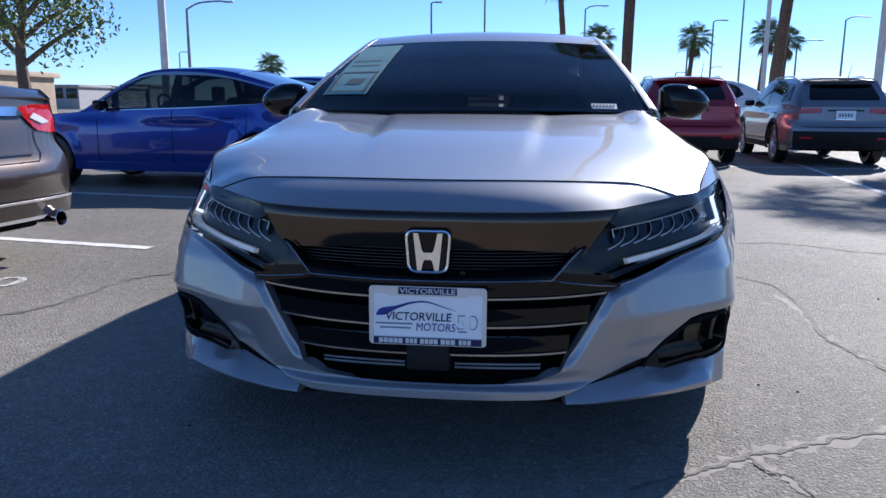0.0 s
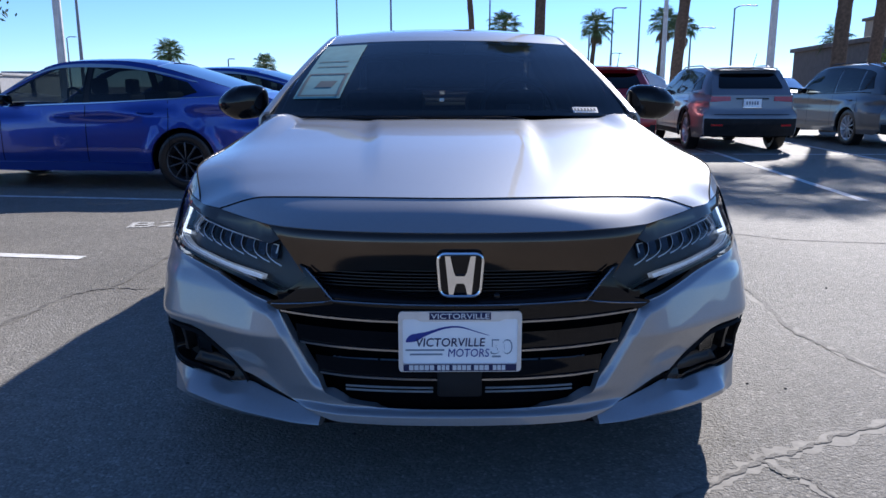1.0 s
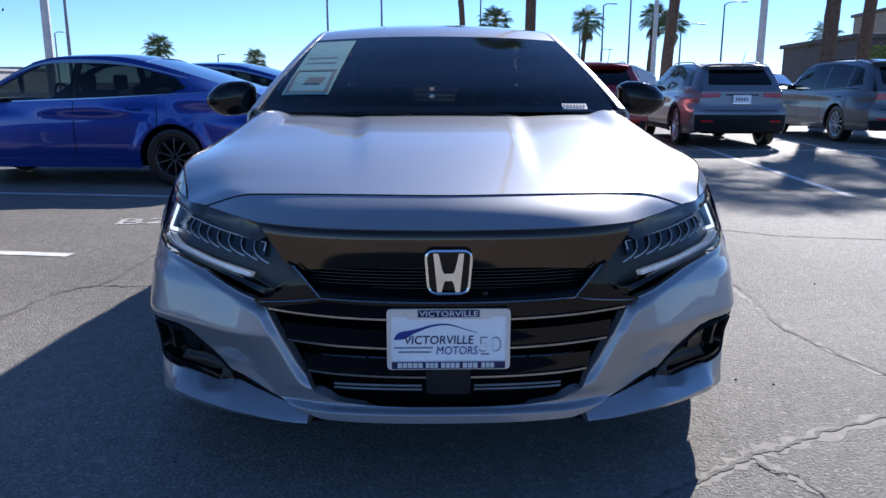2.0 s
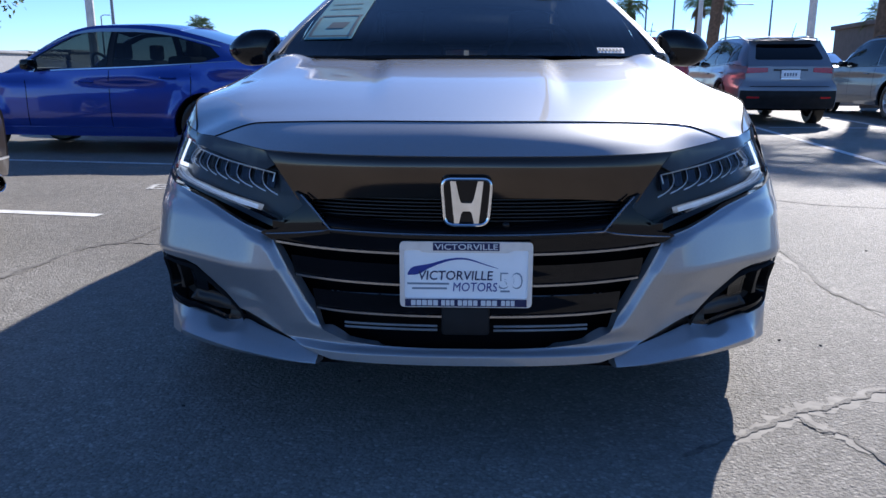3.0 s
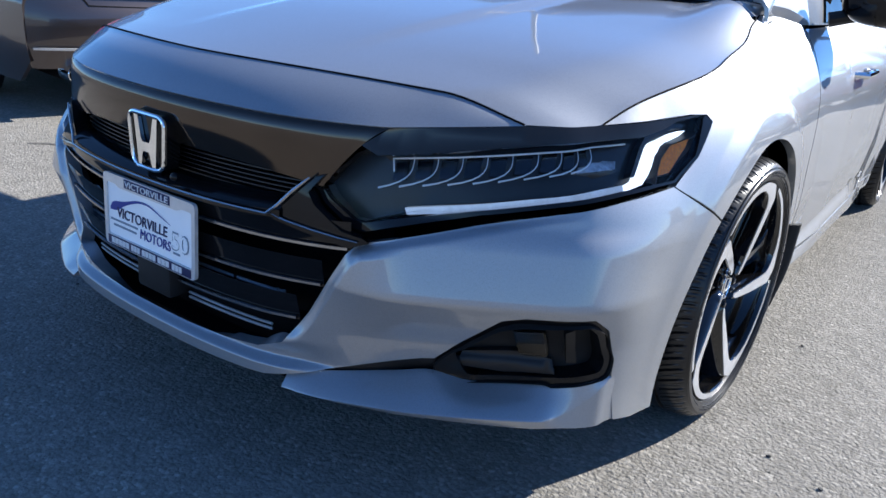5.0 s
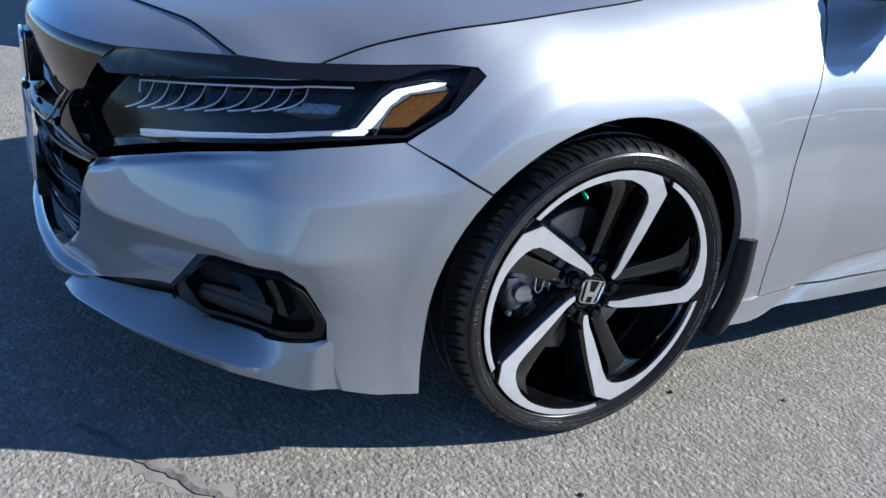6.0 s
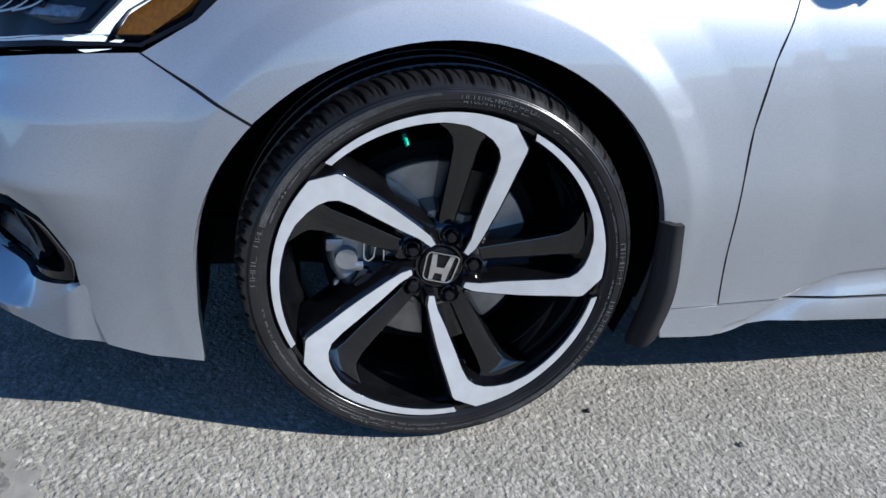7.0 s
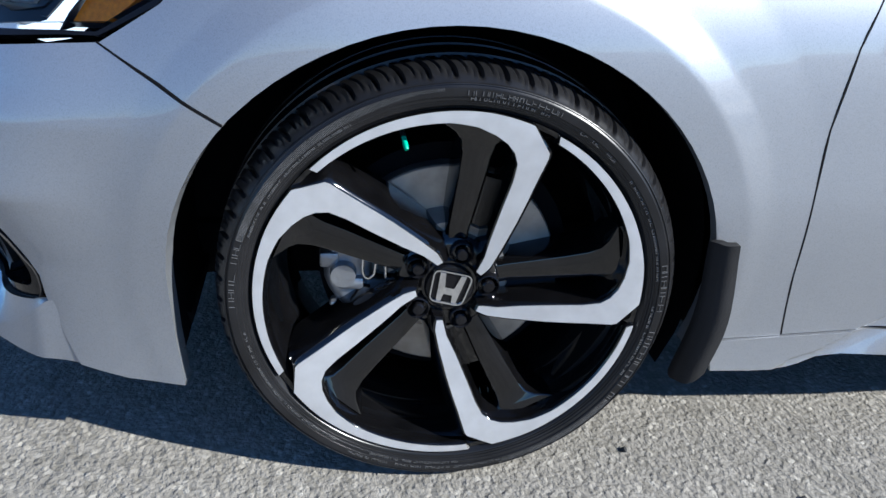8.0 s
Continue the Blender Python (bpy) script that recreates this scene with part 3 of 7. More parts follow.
grid_sheet("grille_bar", bar_at, [k / 12 for k in range(13)] + [1.5, 2], np.linspace(1, 0, 30).tolist(), DARK_CHROME, sedan, "dark chrome bar across the grille", depth=0.0, sharp=40)
for s in (1, -1):
    # black strip above each headlamp
    panel("headlamp_trim", TRIM_TOP + [(1.262, 0.789)] + LENS_TOP[::-1] + [(0.496, 0.716)], lambda u, z: W(u, z, 0.002 - 0.006 * sm(0.76, 0.735, z)), DARK_CHROME, sedan, sides=(s,), step=0.03)
    panel("front_fender", [(1.150, 0.664), (1.230, 0.626), (1.306, 0.583)] + [p for p in arch_f[::-1] if p[1] > 0.585 or p[0] > 1.6] + [(2.03, 0.236), (2.1585, 0.236)]
          + [(2.1465, 0.298), (2.1355, 0.36), (2.1225, 0.49), (2.1165, 0.59), (2.1285, 0.70), (2.1485, 0.762), (2.1685, 0.844), (2.1865, 0.88), (2.2035, 0.914), (2.215, 0.952), (2.1, 0.968), (1.98, 0.970)] + [(u + 0.001, z + 0.0005) for u, z in SEAM_BONNET[::-1]]
          + [(1.11, 0.780), (1.228, 0.790), (1.278, 0.789), (1.292, 0.776), (1.228, 0.713)], W, SILVER, sedan, sides=(s,), step=0.014, depth=0.02, rows=LIP_ROWS)
    # top of the fender, curling in to the foot of the windscreen pillar
    bm = bmesh.new()
    rows = []
    for o, i in ((W(1.912, 0.9575), bonnet_at(1, 0.985)), (W(1.95, 0.966), bonnet_at(1, 0.91)), (W(1.99, 0.971), (0.765, 1.335, 0.996)), (W(2.05, 0.970), (0.776, 1.42, 0.998)), (W(2.12, 0.967), (0.800, 1.52, 0.988)), (W(2.20, 0.955), (0.820, 1.60, 0.970))):
        o, i = Vector(o), Vector(i)
        rows.append([o, o.lerp(i, 0.5) + Vector((0.004, 0, 0.007)), i, i + Vector((-0.03, 0.01, -0.02))])
    loft(bm, rows, 5, 5, sides=(s,))
    bmesh.ops.recalc_face_normals(bm, faces=bm.faces[:])
    bm.normal_update()
    if sum(f.normal.z for f in bm.faces) < 0:
        bmesh.ops.reverse_faces(bm, faces=bm.faces[:])
    part("fender_top", bm, SILVER, sedan)

    # headlamp
    cavity = LENS_TOP + [(1.27, 0.787), (1.288, 0.776), (1.225, 0.712)] + LENS_LOW + [(0.56, 0.580), (0.510, 0.567), (0.480, 0.568), (0.426, 0.603), (0.410, 0.622), (0.432, 0.652), (0.470, 0.682)]
    dive = lambda u: 0.050 * sm(0.78, 0.44, u)
    lamp = panel("headlamp", cavity, lambda u, z: W(u, z, -0.045 - dive(u)), LAMP_BACK, sedan, "headlamp with dark housing, white light strip and amber corner", sides=(s,), step=0.03, depth=-0.03)
    panel("lens", cavity, lambda u, z: W(u, z, -0.003 - dive(u) * 0.9), LENS, lamp, "clear headlamp lens", sides=(s,), step=0.03, depth=0.004)
    panel("lamp_edge", [(0.404, 0.622), (0.420, 0.600), (0.478, 0.562), (0.512, 0.560), (0.56, 0.574), (0.62, 0.590), (0.72, 0.616), (0.86, 0.640), (1.0, 0.659), (1.096, 0.669), (1.15, 0.672), (1.225, 0.712), (1.288, 0.776), (1.27, 0.787), (1.263, 0.783), (1.220, 0.717), (1.147, 0.676), (1.096, 0.674), (1.0, 0.667), (0.86, 0.648), (0.72, 0.624), (0.62, 0.602), (0.56, 0.588), (0.512, 0.576), (0.486, 0.577), (0.432, 0.608), (0.416, 0.624)],
          lambda u, z: W(u, z, 0.001 - dive(u) * 0.9), BLACK_GLOSS, lamp, sides=(s,), step=0.02, depth=0.02)
    run = [(0.585, 0.606), (0.66, 0.620), (0.808, 0.645), (0.956, 0.666), (1.018, 0.6725), (1.018, 0.6600), (0.956, 0.651), (0.808, 0.630), (0.66, 0.606), (0.59, 0.595)]
    corner = [(1.020, 0.6688), (1.03, 0.670), (1.066, 0.679), (1.114, 0.727), (1.136, 0.741), (1.202, 0.757), (1.226, 0.758), (1.206, 0.749), (1.148, 0.733), (1.098, 0.686), (1.075, 0.670), (1.03, 0.662), (1.020, 0.6606)]
    panel("light_strip", run, lambda u, z: W(u, z, -0.016 - dive(u)), LAMP_CLEAR, lamp, "grey lower run of the light strip", sides=(s,), step=0.015, depth=0.02)
    panel("light_corner", corner, lambda u, z: W(u, z, -0.018 - dive(u)), LAMP_WHITE, lamp, "white daytime light corner", sides=(s,), step=0.015, depth=0.045)
    panel("corner_reflector", [(1.108, 0.682), (1.124, 0.708), (1.160, 0.733), (1.228, 0.746), (1.212, 0.728), (1.156, 0.686)], lambda u, z: W(u, z, -0.014), AMBER, lamp, "amber corner reflector", sides=(s,), step=0.015, depth=0.01)
    # wall between the light corner and the amber reflector
    bm = bmesh.new()
    wall = dense([(1.096, 0.672), (1.108, 0.694), (1.126, 0.716), (1.160, 0.7375), (1.236, 0.752)], 0.012, closed=False)
    rows = [[bm.verts.new((p[0] * s, p[1], p[2])) for p in (W(u, z, -0.003), W(u, z, -0.045))] for u, z in wall]
    for a, b in zip(rows, rows[1:]):
        bm.faces.new((a[0], b[0], b[1], a[1]))
    solid(bm, 0.002)
    part("lamp_divider", bm, BLACK_SATIN, lamp)
    for k in range(9):
        u0 = 0.575 + 0.045 * k
        zt, zb = 0.694 + 0.0047 * k, 0.634 + 0.0072 * k
        bm = bmesh.new()
        arc = []
        for j in range(9):
            a = j / 8
            uu = u0 + 0.020 - 0.070 * a**3.4
            arc.append(Vector(W(uu, zt + (zb - zt) * a, -0.030 + 0.012 * a - dive(uu))))
        arc = [Vector((p.x * s, p.y, p.z)) for p in arc]
        add_tube(bm, arc, [0.0008 + 0.0011 * (j / 8) ** 2 for j in range(9)], 6)
        part("led_fin", bm, FIN, lamp)
        panel("led_reflector", [(u0 - 0.017, zt - 0.006), (u0 + 0.012, zt - 0.003), (u0 + 0.006, zt - 0.72 * (zt - zb)), (u0 - 0.022, zt - 0.76 * (zt - zb))], lambda u, z: W(u, z, -0.038 - dive(u) + 0.010 * sm(zt, zb, z)), REFLECTOR, lamp, sides=(s,), step=0.02, depth=0.006)
    bm = bmesh.new()
    line = [Vector(W(u, z, -0.026 - dive(u))) for u, z in dense([(0.556, 0.664), (0.552, 0.686), (0.72, 0.708), (0.84, 0.722), (0.96, 0.732), (1.06, 0.737)], 0.03, closed=False)]
    add_tube(bm, [Vector((p.x * s, p.y, p.z)) for p in line], 0.0019, 6)
    part("lamp_outline", bm, FIN, lamp)
    panel("lamp_reflector", [(0.905, 0.688), (1.022, 0.694), (1.058, 0.728), (0.985, 0.724), (0.93, 0.718)], lambda u, z: W(u, z, -0.034 - 0.012 * sm(0.69, 0.72, z)), LAMP_MIRROR, lamp, "bright inner reflector", sides=(s,), step=0.015, depth=0.01)
    panel("strip_frame", [(1.050, 0.682), (1.098, 0.732), (1.122, 0.750), (1.196, 0.768), (1.236, 0.768), (1.222, 0.760), (1.198, 0.7605), (1.132, 0.745), (1.109, 0.730), (1.062, 0.682)], lambda u, z: W(u, z, -0.024 - dive(u)), LAMP_GREY, lamp, sides=(s,), step=0.015, depth=0.02)
    # bezel shelf above the strip
    panel("lamp_bezel", [(0.60, 0.628), (0.76, 0.652), (0.95, 0.674), (1.04, 0.690), (1.09, 0.735), (1.0, 0.735), (0.84, 0.727), (0.72, 0.712), (0.60, 0.697), (0.53, 0.685)], lambda u, z: W(u, z, -0.040 - dive(u) - 0.02 * sm(0.69, 0.65, z)), LAMP_GREY, lamp, sides=(s,), step=0.03, depth=0.0)

    # gloss black side trim between grille and headlamp
    panel("grille_side_trim", [(0.33, 0.560), (0.345, 0.584), (0.402, 0.646), (0.430, 0.656), (0.402, 0.622), (0.416, 0.602), (0.476, 0.562), (0.515, 0.556), (0.53, 0.548), (0.515, 0.544), (0.49, 0.534), (0.40, 0.548)],
          lambda u, z: W(u, z, -0.012 - 0.03 * sm(0.52, 0.58, u)), BLACK_GLOSS, sedan, "gloss black trim beside the grille", sides=(s,), step=0.016, depth=0.03)

    # fog lamp recess
    fog = panel("fog_lamp", FOG, lambda u, z: W(u, z, -0.045), BLACK_ROUGH, sedan, "round-cornered fog lamp in a black recess", sides=(s,), step=0.025, depth=-0.047)
    inner = rounded([(0.70, 0.336), (0.80, 0.425), (0.93, 0.428), (0.965, 0.405), (1.004, 0.335), (1.0, 0.312), (0.95, 0.304), (0.86, 0.290), (0.73, 0.280)], 0.012, 2)
    panel("recess_rim", FOG, lambda u, z: W(u, z, -0.004), BLACK_GLOSS, fog, sides=(s,), holes=(inner,), step=0.02, depth=0.04)
    panel("lamp_block", rounded([(0.806, 0.390), (0.868, 0.394), (0.888, 0.334), (0.828, 0.330)], 0.008, 2), lambda u, z: W(u, z, -0.022), LENS_DARK, fog, "smoked fog lamp glass", sides=(s,), step=0.012, depth=0.03)
    panel("lamp_reflector", [(0.812, 0.386), (0.864, 0.390), (0.882, 0.340), (0.832, 0.336)], lambda u, z: W(u, z, -0.026), LAMP_GREY, fog, sides=(s,), step=0.012, depth=0.004)
    panel("recess_wing", [(0.705, 0.300), (0.72, 0.325), (0.82, 0.334), (0.90, 0.325), (0.905, 0.300), (0.80, 0.290)], lambda u, z: W(u, z, -0.012 - 0.02 * sm(0.30, 0.33, z)), BLACK_SATIN, fog, sides=(s,), step=0.02, depth=0.02)
    panel("recess_fin", [(0.925, 0.330), (0.905, 0.400), (0.922, 0.410), (0.948, 0.330)], lambda u, z: W(u, z, -0.015), BLACK_SATIN, fog, sides=(s,), step=0.02, depth=0.03)
    panel("recess_strip", [(0.384, 0.256), (0.52, 0.290), (0.664, 0.318), (0.668, 0.286), (0.54, 0.270), (0.40, 0.246)], lambda u, z: W(u, z, -0.012), BLACK_SATIN, fog, sides=(s,), step=0.02, depth=0.01)

    # lower spoiler blade: a shelf and a turned-down edge
    bm = bmesh.new()
    rows = []
    ends = [0.372, 0.45, 0.59, 0.66, 0.74, 0.845, 0.885, 0.915, 0.96, 1.0, 1.032, 1.080]
    top_z = [0.262, 0.269, 0.279, 0.286, 0.268, 0.272, 0.276, 0.280, 0.287, 0.294, 0.300, 0.312]
    edge_z = [0.234, 0.236, 0.237, 0.235, 0.233, 0.229, 0.227, 0.228, 0.246, 0.276, 0.298, 0.311]
    edge_o = [0.012, 0.016, 0.020, 0.021, 0.020, 0.012, 0.004, -0.008, -0.012, -0.008, -0.006, 0.0012 - inset(1.08, 0.311)]
    low_o = [0.006, 0.010, 0.014, 0.015, 0.014, 0.006, -0.001, -0.006, -0.006, -0.004, -0.004, 0.0015 - inset(1.08, 0.19)]
    low_z = [0.226, 0.224, 0.221, 0.217, 0.212, 0.204, 0.201, 0.198, 0.194, 0.192, 0.190, 0.185]
    for u, a, b, o, low, bottom in zip(ends, top_z, edge_z, edge_o, low_z, low_o):
        x, y, nx, ny = plan(u)
        q = lambda d, z: (x + nx * d, y + ny * d, z)
        t = Vector(W(u, a, -0.004))
        e = Vector(q(o, b))
        if u > 1.02:
            sink = lerp(u, [1.02, 1.08], [0.001, -0.0025])
            e = Vector(W(u, b, sink))
            q = lambda d, z: W(u, z, sink + d - bottom)
        rows.append([t, t.lerp(e, 0.4) - Vector((0, 0, 0.003 * sm(1.05, 0.98, u))), t.lerp(e, 0.955), e - Vector((0, 0, 0.0025)), q(bottom, low + 0.004), q(bottom - 0.006, low), q(bottom - 0.08, low + 0.002)])
    cols = [curve([r[k] for r in rows], 5) for k in range(7)]
    grid = [[bm.verts.new((p.x * s, p.y, p.z)) for p in c] for c in cols]
    for a, b in zip(grid, grid[1:]):
        for i in range(len(a) - 1):
            f = [a[i], b[i], b[i + 1], a[i + 1]]
            bm.faces.new(f if s > 0 else f[::-1])
    for i in (0, -1):
        f = [g[i] for g in grid]
        bm.faces.new(f)
    bmesh.ops.recalc_face_normals(bm, faces=bm.faces[:])
    part("front_spoiler", bm, SILVER, sedan, "silver lower spoiler blade", sharp=38)

    # doors, sill, rear quarter
    belt = [(2.3, 0.935), (2.8, 0.945), (3.4, 0.955)]
    scoop_line = lambda u: lerp(u, [2.15, 2.17, 2.187, 2.238, 2.30, 2.352, 2.416, 2.491, 2.7, 3.2, 3.6, 3.9], [0.10, 0.165, 0.187, 0.203, 0.244, 0.274, 0.300, 0.309, 0.33, 0.345, 0.30, 0.20])
    scoop = lambda u, z: -0.007 * sm(0.0, 0.012, scoop_line(u) - z) + 0.020 * sm(0.010, 0.085, scoop_line(u) - z)
    scoop_rows = [(u, scoop_line(u) - d) for u in np.arange(2.18, 2.95, 0.013) for d in (-0.003, 0.0, 0.004, 0.008, 0.012, 0.018, 0.028, 0.042)]
    door = panel("front_door", [(2.1615, 0.238), (2.1495, 0.298), (2.1385, 0.36), (2.1255, 0.49), (2.1195, 0.59), (2.1315, 0.70), (2.1515, 0.762), (2.1715, 0.844), (2.1895, 0.88), (2.2065, 0.914), (2.23, 0.940), (2.7, 0.950), (3.266, 0.962), (3.266, 0.258), (2.9, 0.256), (2.52, 0.250), (2.30, 0.241)], lambda u, z: W(u, z, scoop(u, z)), SILVER, sedan, sides=(s,), step=0.025, depth=0.02, rows=scoop_rows)
    rear = panel("rear_door", [(3.27, 0.258), (3.27, 0.962), (3.8, 0.972), (4.22, 0.980), (4.24, 0.80), (4.12, 0.70), (4.05, 0.55), (4.03, 0.40), (4.03, 0.246)], lambda u, z: W(u, z, scoop(u, z)), SILVER, sedan, sides=(s,), step=0.05, depth=0.02)
    arch_r = [p for p in arch_line(HUBS[1], 0.384, -15, 195)]
    panel("rear_quarter", [(4.04, 0.236), (4.04, 0.40)] + [p for p in arch_r[::-1] if p[1] > 0.40 or p[0] > 4.44] + [(4.86, 0.236), (5.3, 0.24), (5.85, 0.26), (5.85, 0.92), (5.3, 0.985), (4.7, 0.99), (4.23, 0.982), (4.25, 0.80), (4.13, 0.70), (4.06, 0.55)], W, SILVER, sedan, sides=(s,), step=0.05, depth=0.02)
    panel("rocker_sill", [(2.035, 0.232), (2.16, 0.2345), (2.30, 0.237), (2.52, 0.246), (2.9, 0.252), (3.27, 0.254), (4.03, 0.242), (4.03, 0.180), (3.2, 0.192), (2.54, 0.195), (2.34, 0.196), (2.285, 0.193), (2.243, 0.185), (2.215, 0.173), (2.19, 0.166), (2.12, 0.167), (2.05, 0.172)], lambda u, z: W(u, z, 0.003 + scoop(u, z)), SILVER, sedan, sides=(s,), step=0.03, depth=0.03, rows=scoop_rows)
    panel("rear_bumper", [(4.87, 0.232), (5.3, 0.23), (5.85, 0.23), (6.5, 0.23), (6.5, 0.62), (5.86, 0.62), (5.3, 0.235)], lambda u, z: W(min(u, PS[-1] - 0.002), z, 0.004), SILVER, sedan, sides=(s,), step=0.06, depth=0.02)
    panel("tail_lamp", [(5.60, 0.72), (5.86, 0.70), (6.25, 0.74), (6.25, 0.86), (5.86, 0.88), (5.55, 0.86)], lambda u, z: W(min(u, PS[-1] - 0.002), z, 0.006), RED_LENS, sedan, sides=(s,), step=0.05)
    for body, y0, y1, zz in ((door, 2.05, 2.25, 0.80), (rear, 3.08, 3.28, 0.815)):
        bm = bmesh.new()
        add_tube(bm, [(s * 0.925, y0, zz), (s * 0.965, y0 + 0.02, zz), (s * 0.968, y1 - 0.02, zz + 0.004), (s * 0.925, y1, zz + 0.004)], [0.008, 0.012, 0.012, 0.008], 8)
        part("door_handle", bm, CHROME, body, "chrome door handle")

    # mud flap
    bm = bmesh.new()
    loft(bm, [[(0.962, 1.36, 0.43), (0.967, 1.36, 0.432), (0.972, 1.362, 0.434), (0.979, 1.368, 0.434), (0.979, 1.380, 0.434)], [(0.950, 1.372, 0.30), (0.957, 1.372, 0.30), (0.964, 1.376, 0.30), (0.972, 1.383, 0.30), (0.970, 1.398, 0.30)], [(0.928, 1.365, 0.178), (0.934, 1.364, 0.170), (0.940, 1.366, 0.172), (0.951, 1.374, 0.176), (0.952, 1.393, 0.195)]], 4, 5, sides=(s,))
    solid(bm, 0.012)
    bmesh.ops.recalc_face_normals(bm, faces=bm.faces[:])
    part("mud_flap", bm, BLACK_ROUGH, sedan, "black rubber mud flap")

    # mirror
    bm = bmesh.new()
    bmesh.ops.create_uvsphere(bm, u_segments=28, v_segments=18, radius=1)
    for v in bm.verts:
        e = 2.15 if v.co.x > 0 else 3.4
        v.co /= sum(abs(c) ** e for c in v.co) ** (1 / e)
        x, y, z = v.co
        tall = 0.0805 * (1 - 0.25 * sm(0.2, 1.0, x))
        y = y * 0.085 if y < 0 else y * 0.032
        v.co = (s * (0.990 + 0.124 * x), 1.885 + y + 0.03 * x * x * (x > 0), 1.039 + z * tall - 0.01 * x)
    mirror = part("door_mirror", bm, BLACK_GLOSS, sedan, "gloss black door mirror")
    if s < 0:
        mirror.data.flip_normals()
    bm = bmesh.new()
    add_tube(bm, [(s * 0.84, 1.87, 0.968), (s * 0.90, 1.885, 0.985), (s * 0.96, 1.89, 1.0)], [0.024, 0.022, 0.022], 10)
    part("mirror_arm", bm, BLACK_SATIN, mirror)
    bm = bmesh.new()
    add_box(bm, (s * 0.885, 1.921, 0.985), (s * 1.085, 1.927, 1.09), 0.003)
    part("mirror_glass", bm, CHROME, mirror, "mirror glass")

# glass house
def top_line(y):
    return lerp(y, [1.25, 1.30, 1.6, 1.9, 2.15, 2.3, 2.6, 3.0, 3.4, 3.8, 4.2, 4.42, 4.86], [0.992, 0.998, 1.136, 1.262, 1.357, 1.398, 1.435, 1.442, 1.415, 1.32, 1.17, 1.09, 1.045])


def rail_x(y):
    return lerp(y, [1.30, 1.40, 2.17, 2.6, 3.2, 3.7, 4.3], [0.76, 0.745, 0.597, 0.575, 0.572, 0.585, 0.66])


def rail_z(y):
    return top_line(y) - lerp(y, [1.3, 2.15, 2.6, 3.4, 4.3], [0.004, 0.020, 0.035, 0.04, 0.03])


def roof_at(y, t):
    # rounded across, falling towards the rails
    xr, zr, zc = rail_x(y), rail_z(y), top_line(y)
    bow = 0.06 * (1 - t * t) * sm(1.25, 1.5, y) * sm(2.6, 2.1, y)
    return (xr * t, y - bow + 0.035 * t * t * sm(1.6, 1.25, y), zr + (zc - zr) * (1 - t**2.2))


ws = grid_sheet("windscreen", lambda y, t: roof_at(y, t * 0.985), np.linspace(2.095, 1.29, 16).tolist(), np.linspace(0, 1, 14).tolist(), GLASS_DARK, sedan, "dark tinted windscreen", depth=0.006)
grid_sheet("roof", lambda y, t: roof_at(y, t), np.linspace(3.62, 2.10, 26).tolist(), np.linspace(0, 1, 16).tolist(), SILVER, sedan, depth=0.02)
grid_sheet("rear_window", lambda y, t: roof_at(y, t * 1.01), np.linspace(4.40, 3.63, 12).tolist(), np.linspace(0, 1, 10).tolist(), GLASS_REAR, sedan, depth=0.006)
grid_sheet("boot_lid", lambda y, t: (0.86 * t * lerp(y, [4.3, 4.6, 4.87], [1, 0.98, 0.8]), y - 0.05 * t * t, top_line(y) - 0.06 * t**3), np.linspace(4.89, 4.36, 10).tolist(), np.linspace(0, 1, 10).tolist(), SILVER, sedan, depth=0.02)
bm = bmesh.new()
loft(bm, [[(0.02, 4.905, 1.03), (0.45, 4.88, 1.03), (0.80, 4.80, 1.01)], [(0.02, 4.915, 0.8), (0.45, 4.89, 0.8), (0.82, 4.80, 0.8)], [(0.02, 4.915, 0.55), (0.45, 4.89, 0.55), (0.80, 4.80, 0.55)]], 5, 5, sides=(1, -1), flip=True)
part("boot_face", bm, SILVER, sedan)


def side_at(y, t):
    """From the belt line up to the roof rail."""
    bx, by, bz = W(y + 0.625, 0.955)
    return Vector((bx - 0.012, y, 0.948 + 0.012 * sm(1.6, 4.2, y))).lerp(Vector((rail_x(y), y, rail_z(y))), t) + Vector((0.03, 0, 0)) * math.sin(math.pi * t) * 0.5


